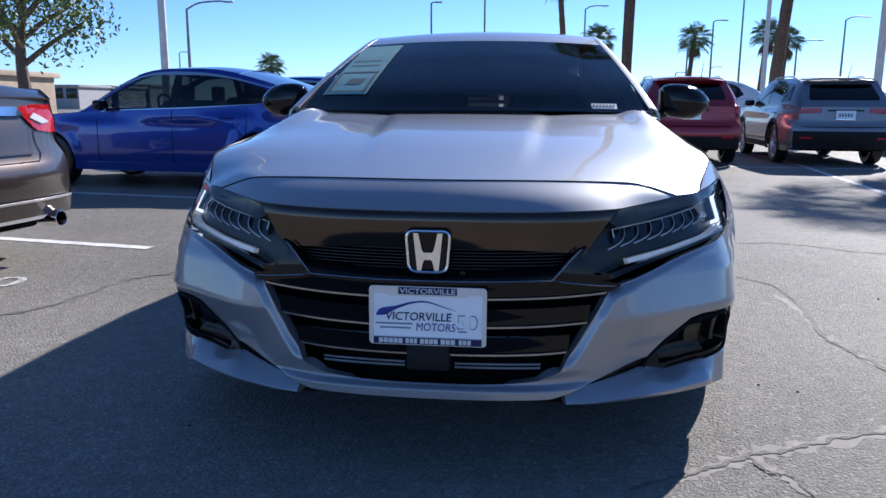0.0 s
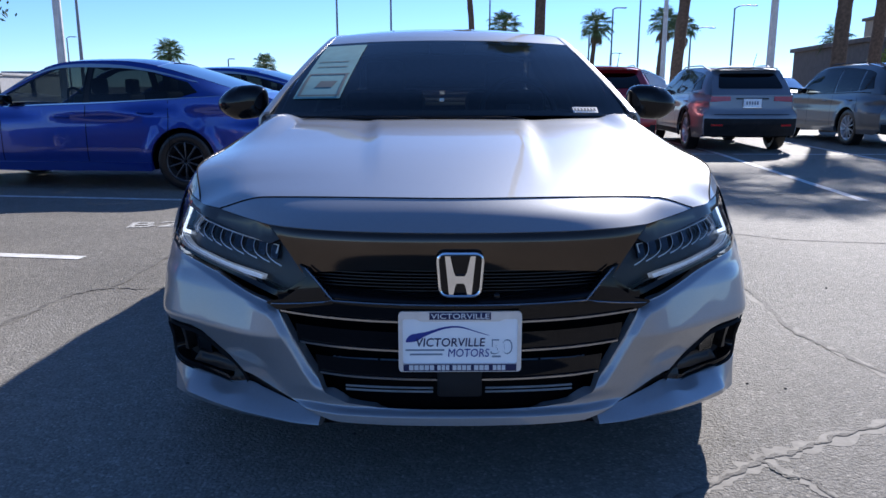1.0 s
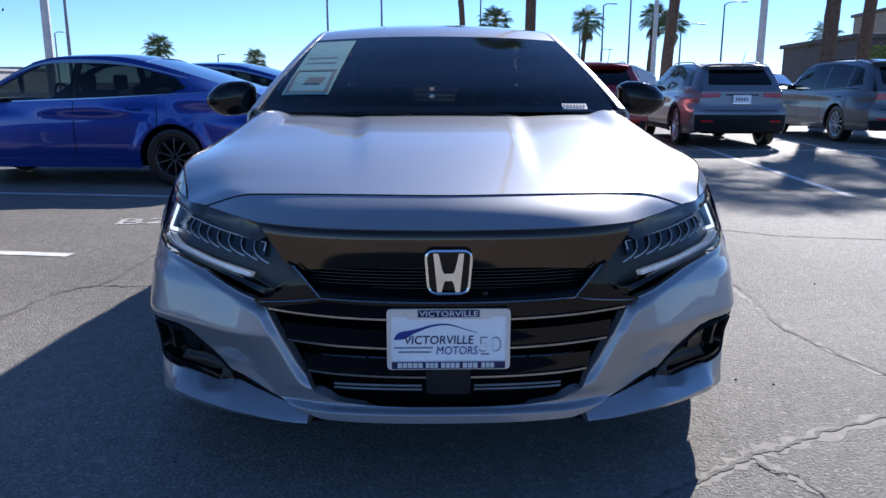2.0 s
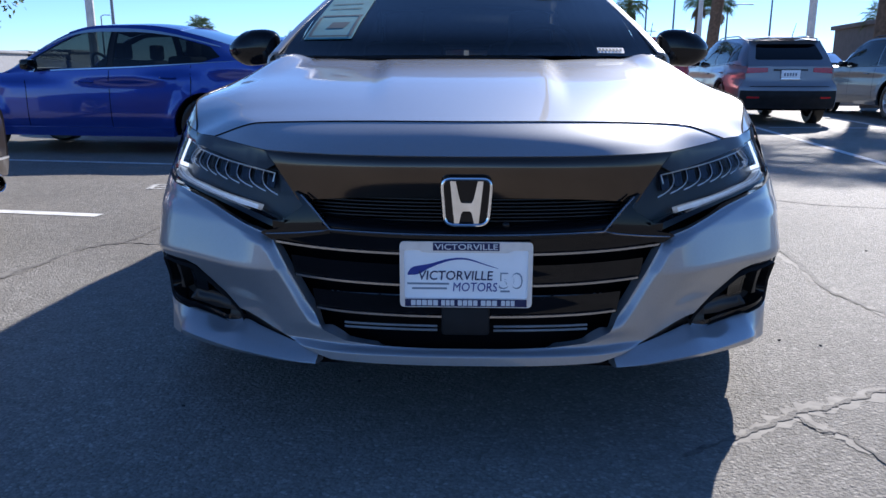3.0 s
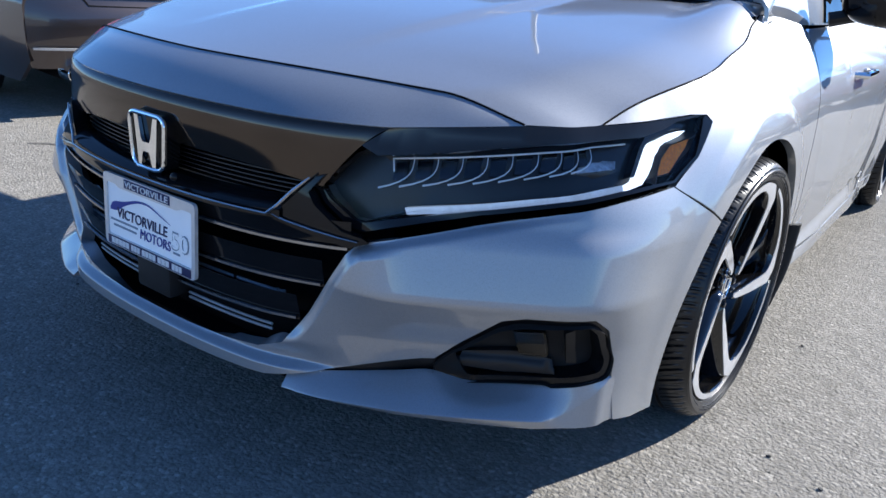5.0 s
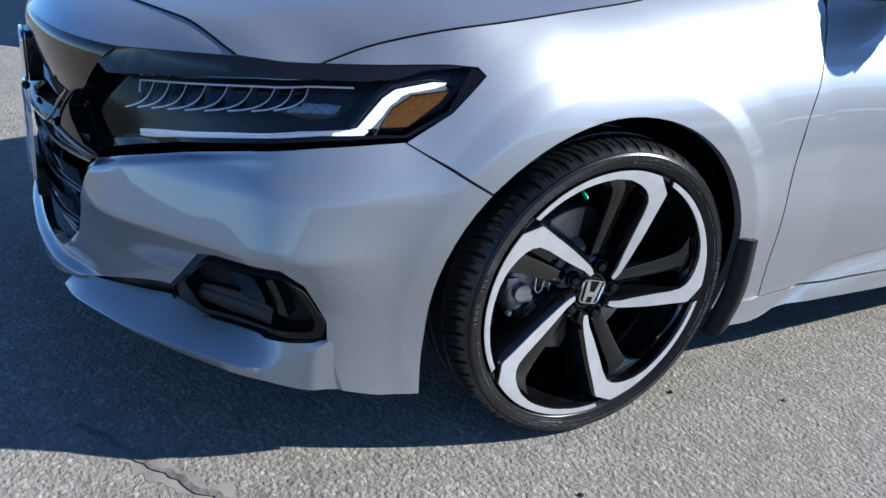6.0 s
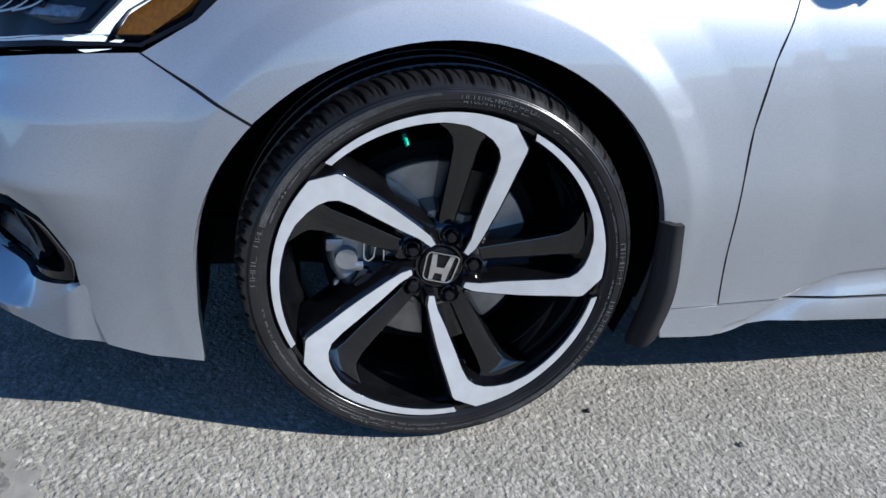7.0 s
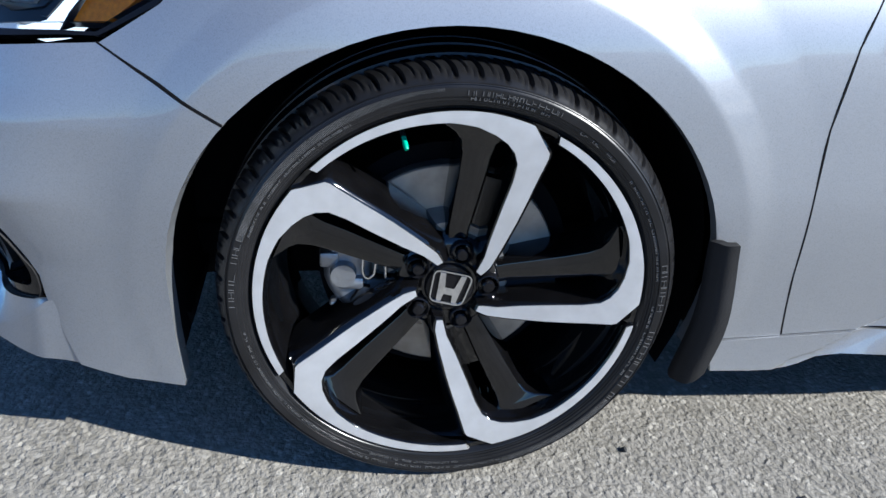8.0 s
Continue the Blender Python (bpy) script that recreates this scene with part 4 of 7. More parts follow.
for s in (1, -1):
    for y0, y1, nm in ((1.98, 2.60, "front_window"), (2.68, 3.45, "rear_window")):
        panel(nm, [(y0 + 0.02, 0.03), (y1, 0.03), (y1 - 0.02, 0.90), (y0 + 0.33 if y0 < 2.5 else y0, 0.90)], side_at, GLASS_REAR, sedan, "dark tinted side glass", sides=(s,), step=0.06, depth=0.004)
    panel("pillar_foot", [(1.42, 0.0), (1.78, 0.0), (1.84, 1.0), (1.38, 1.0)], lambda y, t: side_at(y, t) - Vector((0.006, 0, 0)), SILVER, sedan, sides=(s,), step=0.05, depth=0.0)
    panel("window_surround", [(1.785, 0.0), (3.95, 0.0), (3.62, 0.86), (3.3, 1.0), (2.2, 1.0), (1.9, 1.0), (1.845, 1.0)], lambda y, t: side_at(y, t) - Vector((0.008, 0, 0)), BLACK_SATIN, sedan, sides=(s,), step=0.07, depth=0.0)
    # windscreen pillar and roof rail
    bm = bmesh.new()
    rows = []
    for y in np.linspace(1.33, 3.9, 26):
        rx, rz = rail_x(y), rail_z(y)
        a = Vector((rx - 0.012, y, rz + 0.004))
        rows.append([a, a + Vector((0.026, 0, -0.004)), a + Vector((0.044, 0, -0.024)), a + Vector((0.048, 0, -0.055))])
    loft(bm, rows, 3, 1, sides=(s,))
    solid(bm, 0.01)
    bmesh.ops.recalc_face_normals(bm, faces=bm.faces[:])
    part("roof_pillar", bm, SILVER, sedan)
    panel("rear_pillar", [(3.5, 0.02), (4.3, 0.02), (4.2, 0.98), (3.55, 0.98)], lambda y, t: side_at(y, t) + Vector((0.004, 0, 0)), SILVER, sedan, sides=(s,), step=0.08, depth=0.01)
# cowl below the glass, wipers
grid_sheet("cowl", lambda s2, t: (0.79 * t, 1.225 + 0.12 * s2 + 0.04 * t * t, 0.950 + 0.020 * s2 - 0.012 * t * t), [1, 0.5, 0], np.linspace(0, 1, 10).tolist(), BLACK_ROUGH, sedan, depth=0.02)
for x0, x1 in ((0.30, -0.28), (-0.10, -0.60)):
    bm = bmesh.new()
    add_tube(bm, [(x0, 1.262, 0.976), (x0 - 0.08, 1.262, 0.986), ((x0 + x1) / 2, 1.268, 0.987), (x1, 1.290, 0.992)], [0.009, 0.008, 0.006, 0.004], 6)
    part("wiper", bm, BLACK_SATIN, sedan)
# cabin
bm = bmesh.new()
loft(bm, [[(0, 1.33, 0.99), (0.4, 1.34, 0.99), (0.72, 1.37, 0.975)], [(0, 1.7, 1.0), (0.4, 1.72, 1.0), (0.74, 1.74, 0.985)], [(0, 1.95, 0.96), (0.4, 1.95, 0.96), (0.74, 1.95, 0.95)], [(0, 1.96, 0.6), (0.4, 1.96, 0.6), (0.74, 1.96, 0.6)]], 4, 4, sides=(1, -1), flip=True)
bmesh.ops.recalc_face_normals(bm, faces=bm.faces[:])
part("dashboard", bm, INTERIOR, sedan)
bm = bmesh.new()
wheel_m = pose(0.36, 2.05, 0.98, 68, 0, 0)
ring = [wheel_m @ Vector((0.185 * math.cos(a), 0.185 * math.sin(a), 0)) for a in np.linspace(0, 2 * math.pi, 33)]
add_tube(bm, ring, 0.016, 8)
add_box(bm, (-0.06, -0.05, -0.03), (0.06, 0.05, 0.01), 0.01, wheel_m)
add_box(bm, (-0.18, -0.015, -0.012), (0.18, 0.015, 0.004), 0.004, wheel_m)
part("steering_wheel", bm, INTERIOR, sedan, "dark steering wheel")
for s in (1, -1):
    bm = bmesh.new()
    add_box(bm, (s * 0.36 - 0.25, 2.25, 0.45), (s * 0.36 + 0.25, 2.85, 0.60), 0.05)
    add_box(bm, (s * 0.36 - 0.24, 2.72, 0.55), (s * 0.36 + 0.24, 2.88, 1.10), 0.06)
    add_box(bm, (s * 0.36 - 0.12, 2.78, 1.08), (s * 0.36 + 0.12, 2.88, 1.27), 0.04)
    part("seat", bm, INTERIOR, sedan)
bm = bmesh.new()
add_box(bm, (-0.70, 3.35, 0.45), (0.70, 4.60, 1.0), 0.03)
part("rear_bench", bm, INTERIOR, sedan)
bm = bmesh.new()
add_box(bm, (-0.09, 2.02, 1.27), (0.09, 2.07, 1.325), 0.015)
part("sensor_pod", bm, BLACK_SATIN, sedan)
# floor pan
bm = bmesh.new()
for lo_, hi_, nm_ in (((-0.62, 0.5, 0.19), (0.62, 4.75, 0.30), "floor_pan"), ((-0.88, 1.42, 0.19), (0.88, 3.38, 0.30), "underfloor"), ((-0.58, 0.35, 0.3), (0.58, 1.25, 0.70), "engine_bay"), ((-0.80, 4.28, 0.24), (0.80, 4.7, 0.9), "boot_floor")):
    bm = bmesh.new()
    add_box(bm, lo_, hi_, 0.02)
    part(nm_, bm, DARK, sedan)
panel("undertray", [(-0.82, 0.60), (-0.78, 0.34), (-0.55, 0.16), (-0.38, 0.07), (0.38, 0.07), (0.55, 0.16), (0.78, 0.34), (0.82, 0.60)], lambda x, y: (x, y, 0.238), DARK, sedan, step=0.1, depth=0.02)
for hy, hz in HUBS:
    for s in (1, -1):
        bm = bmesh.new()
        a = [(hy + 0.405 * math.cos(t), hz + 0.405 * math.sin(t)) for t in np.linspace(radians(-25), radians(197), 26)]
        x0, x1 = s * 0.60, s * 0.885
        v0 = [bm.verts.new((x0, p, q)) for p, q in a]
        v1 = [bm.verts.new((x1, p, q)) for p, q in a]
        for i in range(len(a) - 1):
            bm.faces.new((v0[i], v0[i + 1], v1[i + 1], v1[i]))
        c = bm.verts.new((x0, hy, hz - 0.17))
        for i in range(len(a) - 1):
            bm.faces.new((c, v0[i], v0[i + 1]))
        part("wheel_liner", bm, DARK, sedan)

# ---- grille ----
grille = grid_sheet("grille", lambda z, t: W(0.56 * t, z, -0.12), [0.74, 0.6, 0.5, 0.4, 0.3, 0.24], np.linspace(1, 0, 12).tolist(), DARK, sedan, "black grille with horizontal slats", depth=0.0)


def slat(name, z0, z1, uend, rise, rec, height, mt, edge_mt=None, u0=0.0):
    """A curved bar across the grille with a bright lower edge."""
    fn = lambda k, t: W(u0 + (uend - u0) * t, z0 + (z1 - z0) * t**2.5 + rise[k][0] * height, -rec - rise[k][1])
    ob = grid_sheet(name, fn, list(range(len(rise))), np.linspace(1, 0, 24).tolist(), mt, grille, depth=0.0, sharp=30)
    if edge_mt:
        fe = lambda k, t: W(u0 + (uend - 0.006 - u0) * t, z0 + (z1 - z0) * t**2.5 + (0.0062, 0.0050, 0.0, -0.0012)[k], -rec + (0.0, 0.0035, 0.0035, -0.002)[k])
        grid_sheet("bright_edge", fe, [0, 1, 2, 3], np.linspace(1, 0, 24).tolist(), edge_mt, ob, "bright lower edge", depth=0.0, sharp=30)
    return ob


SLAT = [(1.0, -0.009), (0.55, -0.004), (0.12, 0.003), (-0.04, 0.002), (-0.10, 0.05)]
for z0, z1, ue in ((0.512, 0.527, 0.492), (0.434, 0.446, 0.438), (0.357, 0.364, 0.384)):
    slat("slat", z0, z1, ue, SLAT, 0.022, 0.055, BLACK_GLOSS, EDGE_GREY)
slat("grille_ledge", 0.560, 0.572, 0.35, [(1.0, 0.045), (0.7, 0.012), (0.3, 0.0), (-0.2, 0.0), (-0.5, 0.03)], 0.006, 0.028, BLACK_GLOSS)
for k in range(7):
    slat("fin", 0.590 + 0.0085 * k, 0.593 + 0.0088 * k, 0.36 + 0.012 * k, [(0.6, 0.02), (0.3, 0.0), (-0.3, 0.0), (-0.6, 0.02)], 0.052, 0.004, BLACK_SATIN)
for k in range(4):
    for s, u1 in ((1, 0.34), (-1, 0.34)):
        bm = bmesh.new()
        line = [Vector(W(uu, 0.371 + 0.0112 * k, -0.040)) for uu in np.linspace(0.07, u1, 8)]
        add_tube(bm, [Vector((p.x * s, p.y, p.z)) for p in line], 0.0034, 6)
        part("intake_fin", bm, INTAKE_GREY, grille)
for k in range(2):
    for s in (1, -1):
        bm = bmesh.new()
        line = [Vector(W(uu, 0.318 + 0.0105 * k, -0.040)) for uu in np.linspace(0.07, 0.31, 8)]
        add_tube(bm, [Vector((p.x * s, p.y, p.z)) for p in line], 0.003, 6)
        part("intake_fin", bm, INTAKE_GREY, grille)
for s in (1, -1):
    for u, mt_ in ((0.215, BLACK_SATIN), (0.325, INTAKE_GREY), (0.340, INTAKE_GREY)):
        bm = bmesh.new()
        p, q = Vector(W(u, 0.367, -0.037)), Vector(W(u, 0.410, -0.037))
        add_tube(bm, [(p.x * s, p.y, p.z), (q.x * s, q.y, q.z)], 0.0035, 6)
        part("intake_post", bm, mt_, grille)
bm = bmesh.new()
add_box(bm, (-0.058, 0.0, 0.318), (0.058, 0.06, 0.392), 0.008)
part("sensor_cover", bm, BLACK_ROUGH, grille, "plain black sensor cover")

# bright edge round the lower side of the upper grille
for s in (1, -1):
    bm = bmesh.new()
    line = [W(u, 0.5665 + 0.006 * (u / 0.33) ** 2, 0.001) for u in np.linspace(0.0, 0.325, 14)] + [W(u, z, -0.004) for u, z in ((0.345, 0.590), (0.375, 0.622), (0.406, 0.650))]
    add_tube(bm, [(p[0] * s, p[1], p[2]) for p in line], [0.0026] * 14 + [0.003, 0.0034, 0.002], 6)
    part("grille_edge", bm, EDGE_GREY, grille, "thin bright edge")
    bm = bmesh.new()
    line = [W(u, z, -0.008) for u, z in ((0.328, 0.5715), (0.36, 0.564), (0.42, 0.557), (0.47, 0.552), (0.508, 0.549))]
    add_tube(bm, [(p[0] * s, p[1], p[2]) for p in line], [0.0026, 0.0024, 0.0022, 0.002, 0.0014], 6)
    part("ledge_edge", bm, EDGE_GREY, grille, "thin bright edge")

# ---- badge ----
def ring_outline(w0, w1, z0, z1, c=0.022):
    return rounded([(-w1, z0), (w1, z0), (w0, z1), (-w0, z1)], c, 5)


bm = bmesh.new()
rim_line = ring_outline(0.0585, 0.0500, 0.5905, 0.6985)
pts = [(x, 0.004 - 0.004 * (abs(x) < 0.03), z) for x, z in rim_line]
add_tube(bm, pts + pts[:2], 0.0042, 8, cap=False)
badge = part("badge", bm, CHROME, sedan, "chrome badge of two flared uprights in a ring")
panel("badge_back", ring_outline(0.0600, 0.0515, 0.5885, 0.7005), lambda x, z: (x, 0.010, z), BLACK_GLOSS, badge, step=0.02, depth=0.03)
shape = [(-0.0385, 0.6935), (-0.0255, 0.6935), (-0.0165, 0.652), (-0.0115, 0.6425), (0.0115, 0.6425), (0.0165, 0.652), (0.0255, 0.6935), (0.0385, 0.6935), (0.0285, 0.5945), (0.0175, 0.5945), (0.0125, 0.617), (0.0085, 0.6235), (-0.0085, 0.6235), (-0.0125, 0.617), (-0.0175, 0.5945), (-0.0285, 0.5945)]
panel("badge_mark", shape, lambda x, z: (x, 0.0015 - 0.002 * sm(0.04, 0.0, abs(x)), z), CHROME, badge, step=0.008, depth=0.008)
bm = bmesh.new()
bmesh.ops.create_uvsphere(bm, u_segments=16, v_segments=10, radius=0.009, matrix=pose(0.092, 0.0, 0.592))
part("parking_sensor", bm, BLACK_GLOSS, sedan)

# ---- dealer plate ----
plate_m = pose(0, -0.002, 0.472, -1.5, 0, 0)
bm = bmesh.new()
add_box(bm, (-0.150, 0.0, -0.074), (0.150, 0.003, 0.074))
plate = part("dealer_plate", bm, PLATE_WHITE, sedan, "white dealer plate in a silver frame, blue writing")
bm = bmesh.new()
out = rounded([(-0.1565, -0.0795), (0.1565, -0.0795), (0.1565, 0.0795), (-0.1565, 0.0795)], 0.012, 4)
hole = rounded([(-0.146, -0.0575), (0.146, -0.0575), (0.146, 0.060), (0.112, 0.060), (0.100, 0.0535), (-0.100, 0.0535), (-0.112, 0.060), (-0.146, 0.060)], 0.006, 2)
bm.free()
panel("plate_frame", out, lambda x, z: (x, -0.004, z), PLATE_RIM, plate, "silver plate frame", holes=(hole,), step=0.02, depth=0.008)
bm = bmesh.new()
add_box(bm, (-0.078, -0.0056, 0.0585), (0.078, -0.004, 0.0775), 0.0006)
part("top_band", bm, INK_NAVY, plate, "navy band")
bm = bmesh.new()
add_box(bm, (-0.1445, -0.0056, -0.0775), (0.1445, -0.004, -0.0590), 0.0006)
part("bottom_band", bm, INK_NAVY, plate, "navy band")
letters("VICTORVILLE", 0.148, 0.0135, (0, -0.0062, 0.068), PAPER_WHITE, plate)
# five words in the lower band
for a, b in ((-0.142, -0.076), (-0.070, -0.037), (-0.031, 0.018), (0.024, 0.064), (0.072, 0.106)):
    for k in range(max(2, int((b - a) / 0.011))):
        w = (b - a) / max(2, int((b - a) / 0.011))
        bm = bmesh.new()
        add_box(bm, (a + k * w + 0.012, -0.0064, -0.0745), (a + (k + 1) * w - 0.0022 + 0.012, -0.0054, -0.0615))
        part("word_bar", bm, PAPER_WHITE, plate)
letters("VICTORVILLE", 0.176, 0.0225, (-0.024, -0.0012, -0.002), INK_NAVY, plate, shear=0.1)
letters("MOTORS", 0.105, 0.0215, (0.022, -0.0012, -0.030), INK_BLUE, plate, shear=0.1, bold=0.0)
letters("50", 0.056, 0.040, (0.106, -0.0010, -0.014), INK_GREY, plate, bold=0.0)
letters("50", 0.050, 0.034, (0.106, -0.0016, -0.014), PLATE_WHITE, plate, bold=0.0)
for a, b, z in ((-0.139, -0.040, -0.0225), (-0.128, -0.045, -0.034), (0.082, 0.104, -0.040)):
    bm = bmesh.new()
    add_box(bm, (a, -0.0012, z - 0.0022), (b, -0.0003, z + 0.0022))
    part("small_print", bm, INK_GREY, plate)
# swoosh of a car's roof line
bm = bmesh.new()
hi = curve([(-0.138, 0, 0.004), (-0.125, 0, 0.018), (-0.085, 0, 0.026), (-0.040, 0, 0.0385), (0.0, 0, 0.040), (0.045, 0, 0.026), (0.075, 0, 0.016)], 6)
lo = curve([(-0.138, 0, -0.002), (-0.112, 0, 0.001), (-0.085, 0, 0.016), (-0.040, 0, 0.033), (0.0, 0, 0.036), (0.045, 0, 0.0235), (0.075, 0, 0.015)], 6)
va = [bm.verts.new((p.x, -0.0011, p.z)) for p in hi]
vb = [bm.verts.new((p.x, -0.0011, p.z)) for p in lo]
for i in range(len(va) - 1):
    bm.faces.new((vb[i], vb[i + 1], va[i + 1], va[i]))
part("swoosh", bm, INK_BLUE, plate, "blue swoosh")
plate.matrix_world = plate_m

# papers behind the windscreen
def screen_point(x, y, off=0.004):
    p = roof_at(y, abs(x) / rail_x(y))
    return Vector((x, p[1] - off * 0.4, p[2] + off))


for nm, x0, x1, y0, y1, mt_, lab in (("window_form", -0.665, -0.465, 1.44, 2.05, PAPER_TEAL, "teal price form stuck to the windscreen"), ("stock_label", 0.51, 0.615, 1.315, 1.362, PAPER_WHITE, "small white stock label")):
    panel(nm, [(x0, y0), (x1, y0), (x1 + (0.07 if nm == "window_form" else 0), y1), (x0 + (0.07 if nm == "window_form" else 0), y1)], lambda x, y: screen_point(x, y), mt_, sedan, lab, step=0.05, depth=0.001)
for a, b, c, d in ((-0.65, -0.47, 1.46, 1.472), (-0.625, -0.445, 1.67, 1.685), (-0.65, -0.638, 1.47, 1.67), (-0.482, -0.470, 1.47, 1.67), (-0.585, -0.51, 1.54, 1.60), (-0.60, -0.46, 1.76, 1.768), (-0.60, -0.46, 1.82, 1.828)):
    panel("form_print", [(a, c), (b, c), (b + 0.02 * (d - c > 0.05), d), (a + 0.02 * (d - c > 0.05), d)], lambda x, y: screen_point(x, y, 0.0055), PAPER_DARK, sedan, step=0.04, depth=0.0)
for k in range(7):
    panel("label_print", [(0.515 + 0.0137 * k, 1.327), (0.524 + 0.0137 * k, 1.327), (0.524 + 0.0137 * k, 1.350), (0.515 + 0.0137 * k, 1.350)], lambda x, y: screen_point(x, y, 0.0055), PAPER_DARK, sedan, step=0.02, depth=0.0)


# ---------------- wheels ----------------
def face_x(r):
    return -0.031 * (1 - min(1.0, r / 0.262)) ** 1.1


def polar(r, a):
    return r * math.cos(radians(a)), r * math.sin(radians(a))


def build_tyre(wheel):
    """A low-profile tyre: ringed sidewall, rounded shoulder cut by curved grooves and fine sipes, flattened where it stands."""
    side = [(-0.020, 0.262), (-0.004, 0.2735), (0.003, 0.279), (0.0036, 0.2806), (0.0050, 0.2810), (0.0052, 0.2822), (0.0054, 0.2834), (0.0074, 0.2840), (0.0076, 0.2850), (0.0080, 0.2866), (0.0096, 0.2872), (0.0098, 0.2880), (0.0104, 0.2920), (0.0124, 0.2926), (0.0126, 0.2936),
            (0.0126, 0.3030), (0.0112, 0.3040), (0.0100, 0.3064), (0.0112, 0.3070), (0.0106, 0.3080), (0.0072, 0.3086)]
    shoulder = [(0.0040, 0.3112), (0.0014, 0.3138), (-0.0030, 0.3170), (-0.0080, 0.3198), (-0.0140, 0.3222), (-0.0210, 0.3242), (-0.0290, 0.3258), (-0.0380, 0.3270), (-0.0480, 0.3280)]
    tread = [(-0.050, 0.3282), (-0.0515, 0.3215), (-0.0600, 0.3215), (-0.0615, 0.3286), (-0.103, 0.3295), (-0.1045, 0.3225), (-0.1150, 0.3225), (-0.1165, 0.3295), (-0.156, 0.3286), (-0.1575, 0.3215), (-0.166, 0.3215), (-0.1675, 0.3280), (-0.196, 0.3250), (-0.213, 0.3150), (-0.226, 0.300), (-0.220, 0.275), (-0.205, 0.262)]
    prof = side + shoulder + tread
    k0, k1 = len(side), len(side) + len(shoulder)
    blocks, sub = 62, 12
    bm = bmesh.new()
    rings = []
    for j in range(blocks * sub):
        ph = j % sub
        t0 = 2 * math.pi * j / (blocks * sub)
        ring = []
        for k, (a, r) in enumerate(prof):
            run = max(0.0, min(1.0, (0.004 - a) / 0.052))
            t = t0 + 0.052 * run * run
            deep = 0.0
            if k0 + 1 <= k < k1 + 1:
                if ph in (0, 1):
                    deep = 0.0062 * min(1.0, (k - k0) / 3)
                elif ph == 7 and k > k0 + 2:
                    deep = 0.0022
                elif ph == 4 and k < k0 + 5:
                    deep = 0.0014
            rr = r - deep
            z = rr * math.sin(t)
            flat = -0.3236
            y = rr * math.cos(t)
            push = 0.0
            if z < flat:
                push = (flat - z) * 0.6
                z = flat
            ring.append(bm.verts.new((a + (push if a > -0.1 else -push), y, z)))
        rings.append(ring)
    for j in range(len(rings)):
        a, b = rings[j], rings[(j + 1) % len(rings)]
        for k in range(len(prof) - 1):
            bm.faces.new((a[k], a[k + 1], b[k + 1], b[k]))
    bmesh.ops.recalc_face_normals(bm, faces=bm.faces[:])
    part("tyre", bm, RUBBER, wheel, "black low-profile tyre", sharp=28)
    # raised marks on the sidewall: hatched bands and unreadable words
    bm = bmesh.new()
    for k in range(190):
        t = radians(96 + 66 * k / 190)
        wide = 0.0034 + 0.0060 * sm(0.0, 0.35, k / 190)
        add_box(bm, (0.0116, -0.00028, 0.3028 - wide), (0.0134, 0.00028, 0.3028), 0, Matrix.Rotation(t - math.pi / 2, 4, "X"))
    for k in range(110):
        t = radians(-72 + 38 * k / 110)
        add_box(bm, (0.0116, -0.0003, 0.2945), (0.0133, 0.0003, 0.3028), 0, Matrix.Rotation(t - math.pi / 2, 4, "X"))
    rnd = random.Random(4)
    for a0, a1, r0, hgt in ((66, 90, 0.2942, 0.0055), (70, 90, 0.2874, 0.0040), (161, 182, 0.2945, 0.0075), (48, 60, 0.2872, 0.0042), (8, 40, 0.2874, 0.0038), (-34, 12, 0.2942, 0.0082), (-26, 0, 0.2874, 0.004), (120, 160, 0.2874, 0.003), (190, 236, 0.2874, 0.0028), (242, 290, 0.2944, 0.0036), (248, 276, 0.2874, 0.003)):
        a = a0
        while a < a1:
            wd = rnd.uniform(0.9, 1.5) * hgt / 0.0055
            half = radians(wd) * r0 * 0.5
            lo_ = 0.0118 if r0 > 0.29 else 0.0094
            turn = Matrix.Rotation(radians(a) - math.pi / 2, 4, "X")
            if rnd.random() > 0.12:
                add_box(bm, (lo_, -half, r0), (lo_ + 0.0018, -half + 0.0008, r0 + hgt), 0, turn)
                if rnd.random() > 0.35:
                    z_ = r0 + hgt * rnd.choice((0.0, 0.45, 0.85))
                    add_box(bm, (lo_, -half, z_), (lo_ + 0.0018, half, z_ + 0.0007), 0, turn)
                if rnd.random() > 0.4:
                    add_box(bm, (lo_, half - 0.0008, r0), (lo_ + 0.0018, half, r0 + hgt), 0, turn)
            a += wd * 1.35
    tagged(part("sidewall_lettering", bm, RUBBER_MARK, wheel, "raised unreadable sidewall marks", smooth=False), kind="stuff")


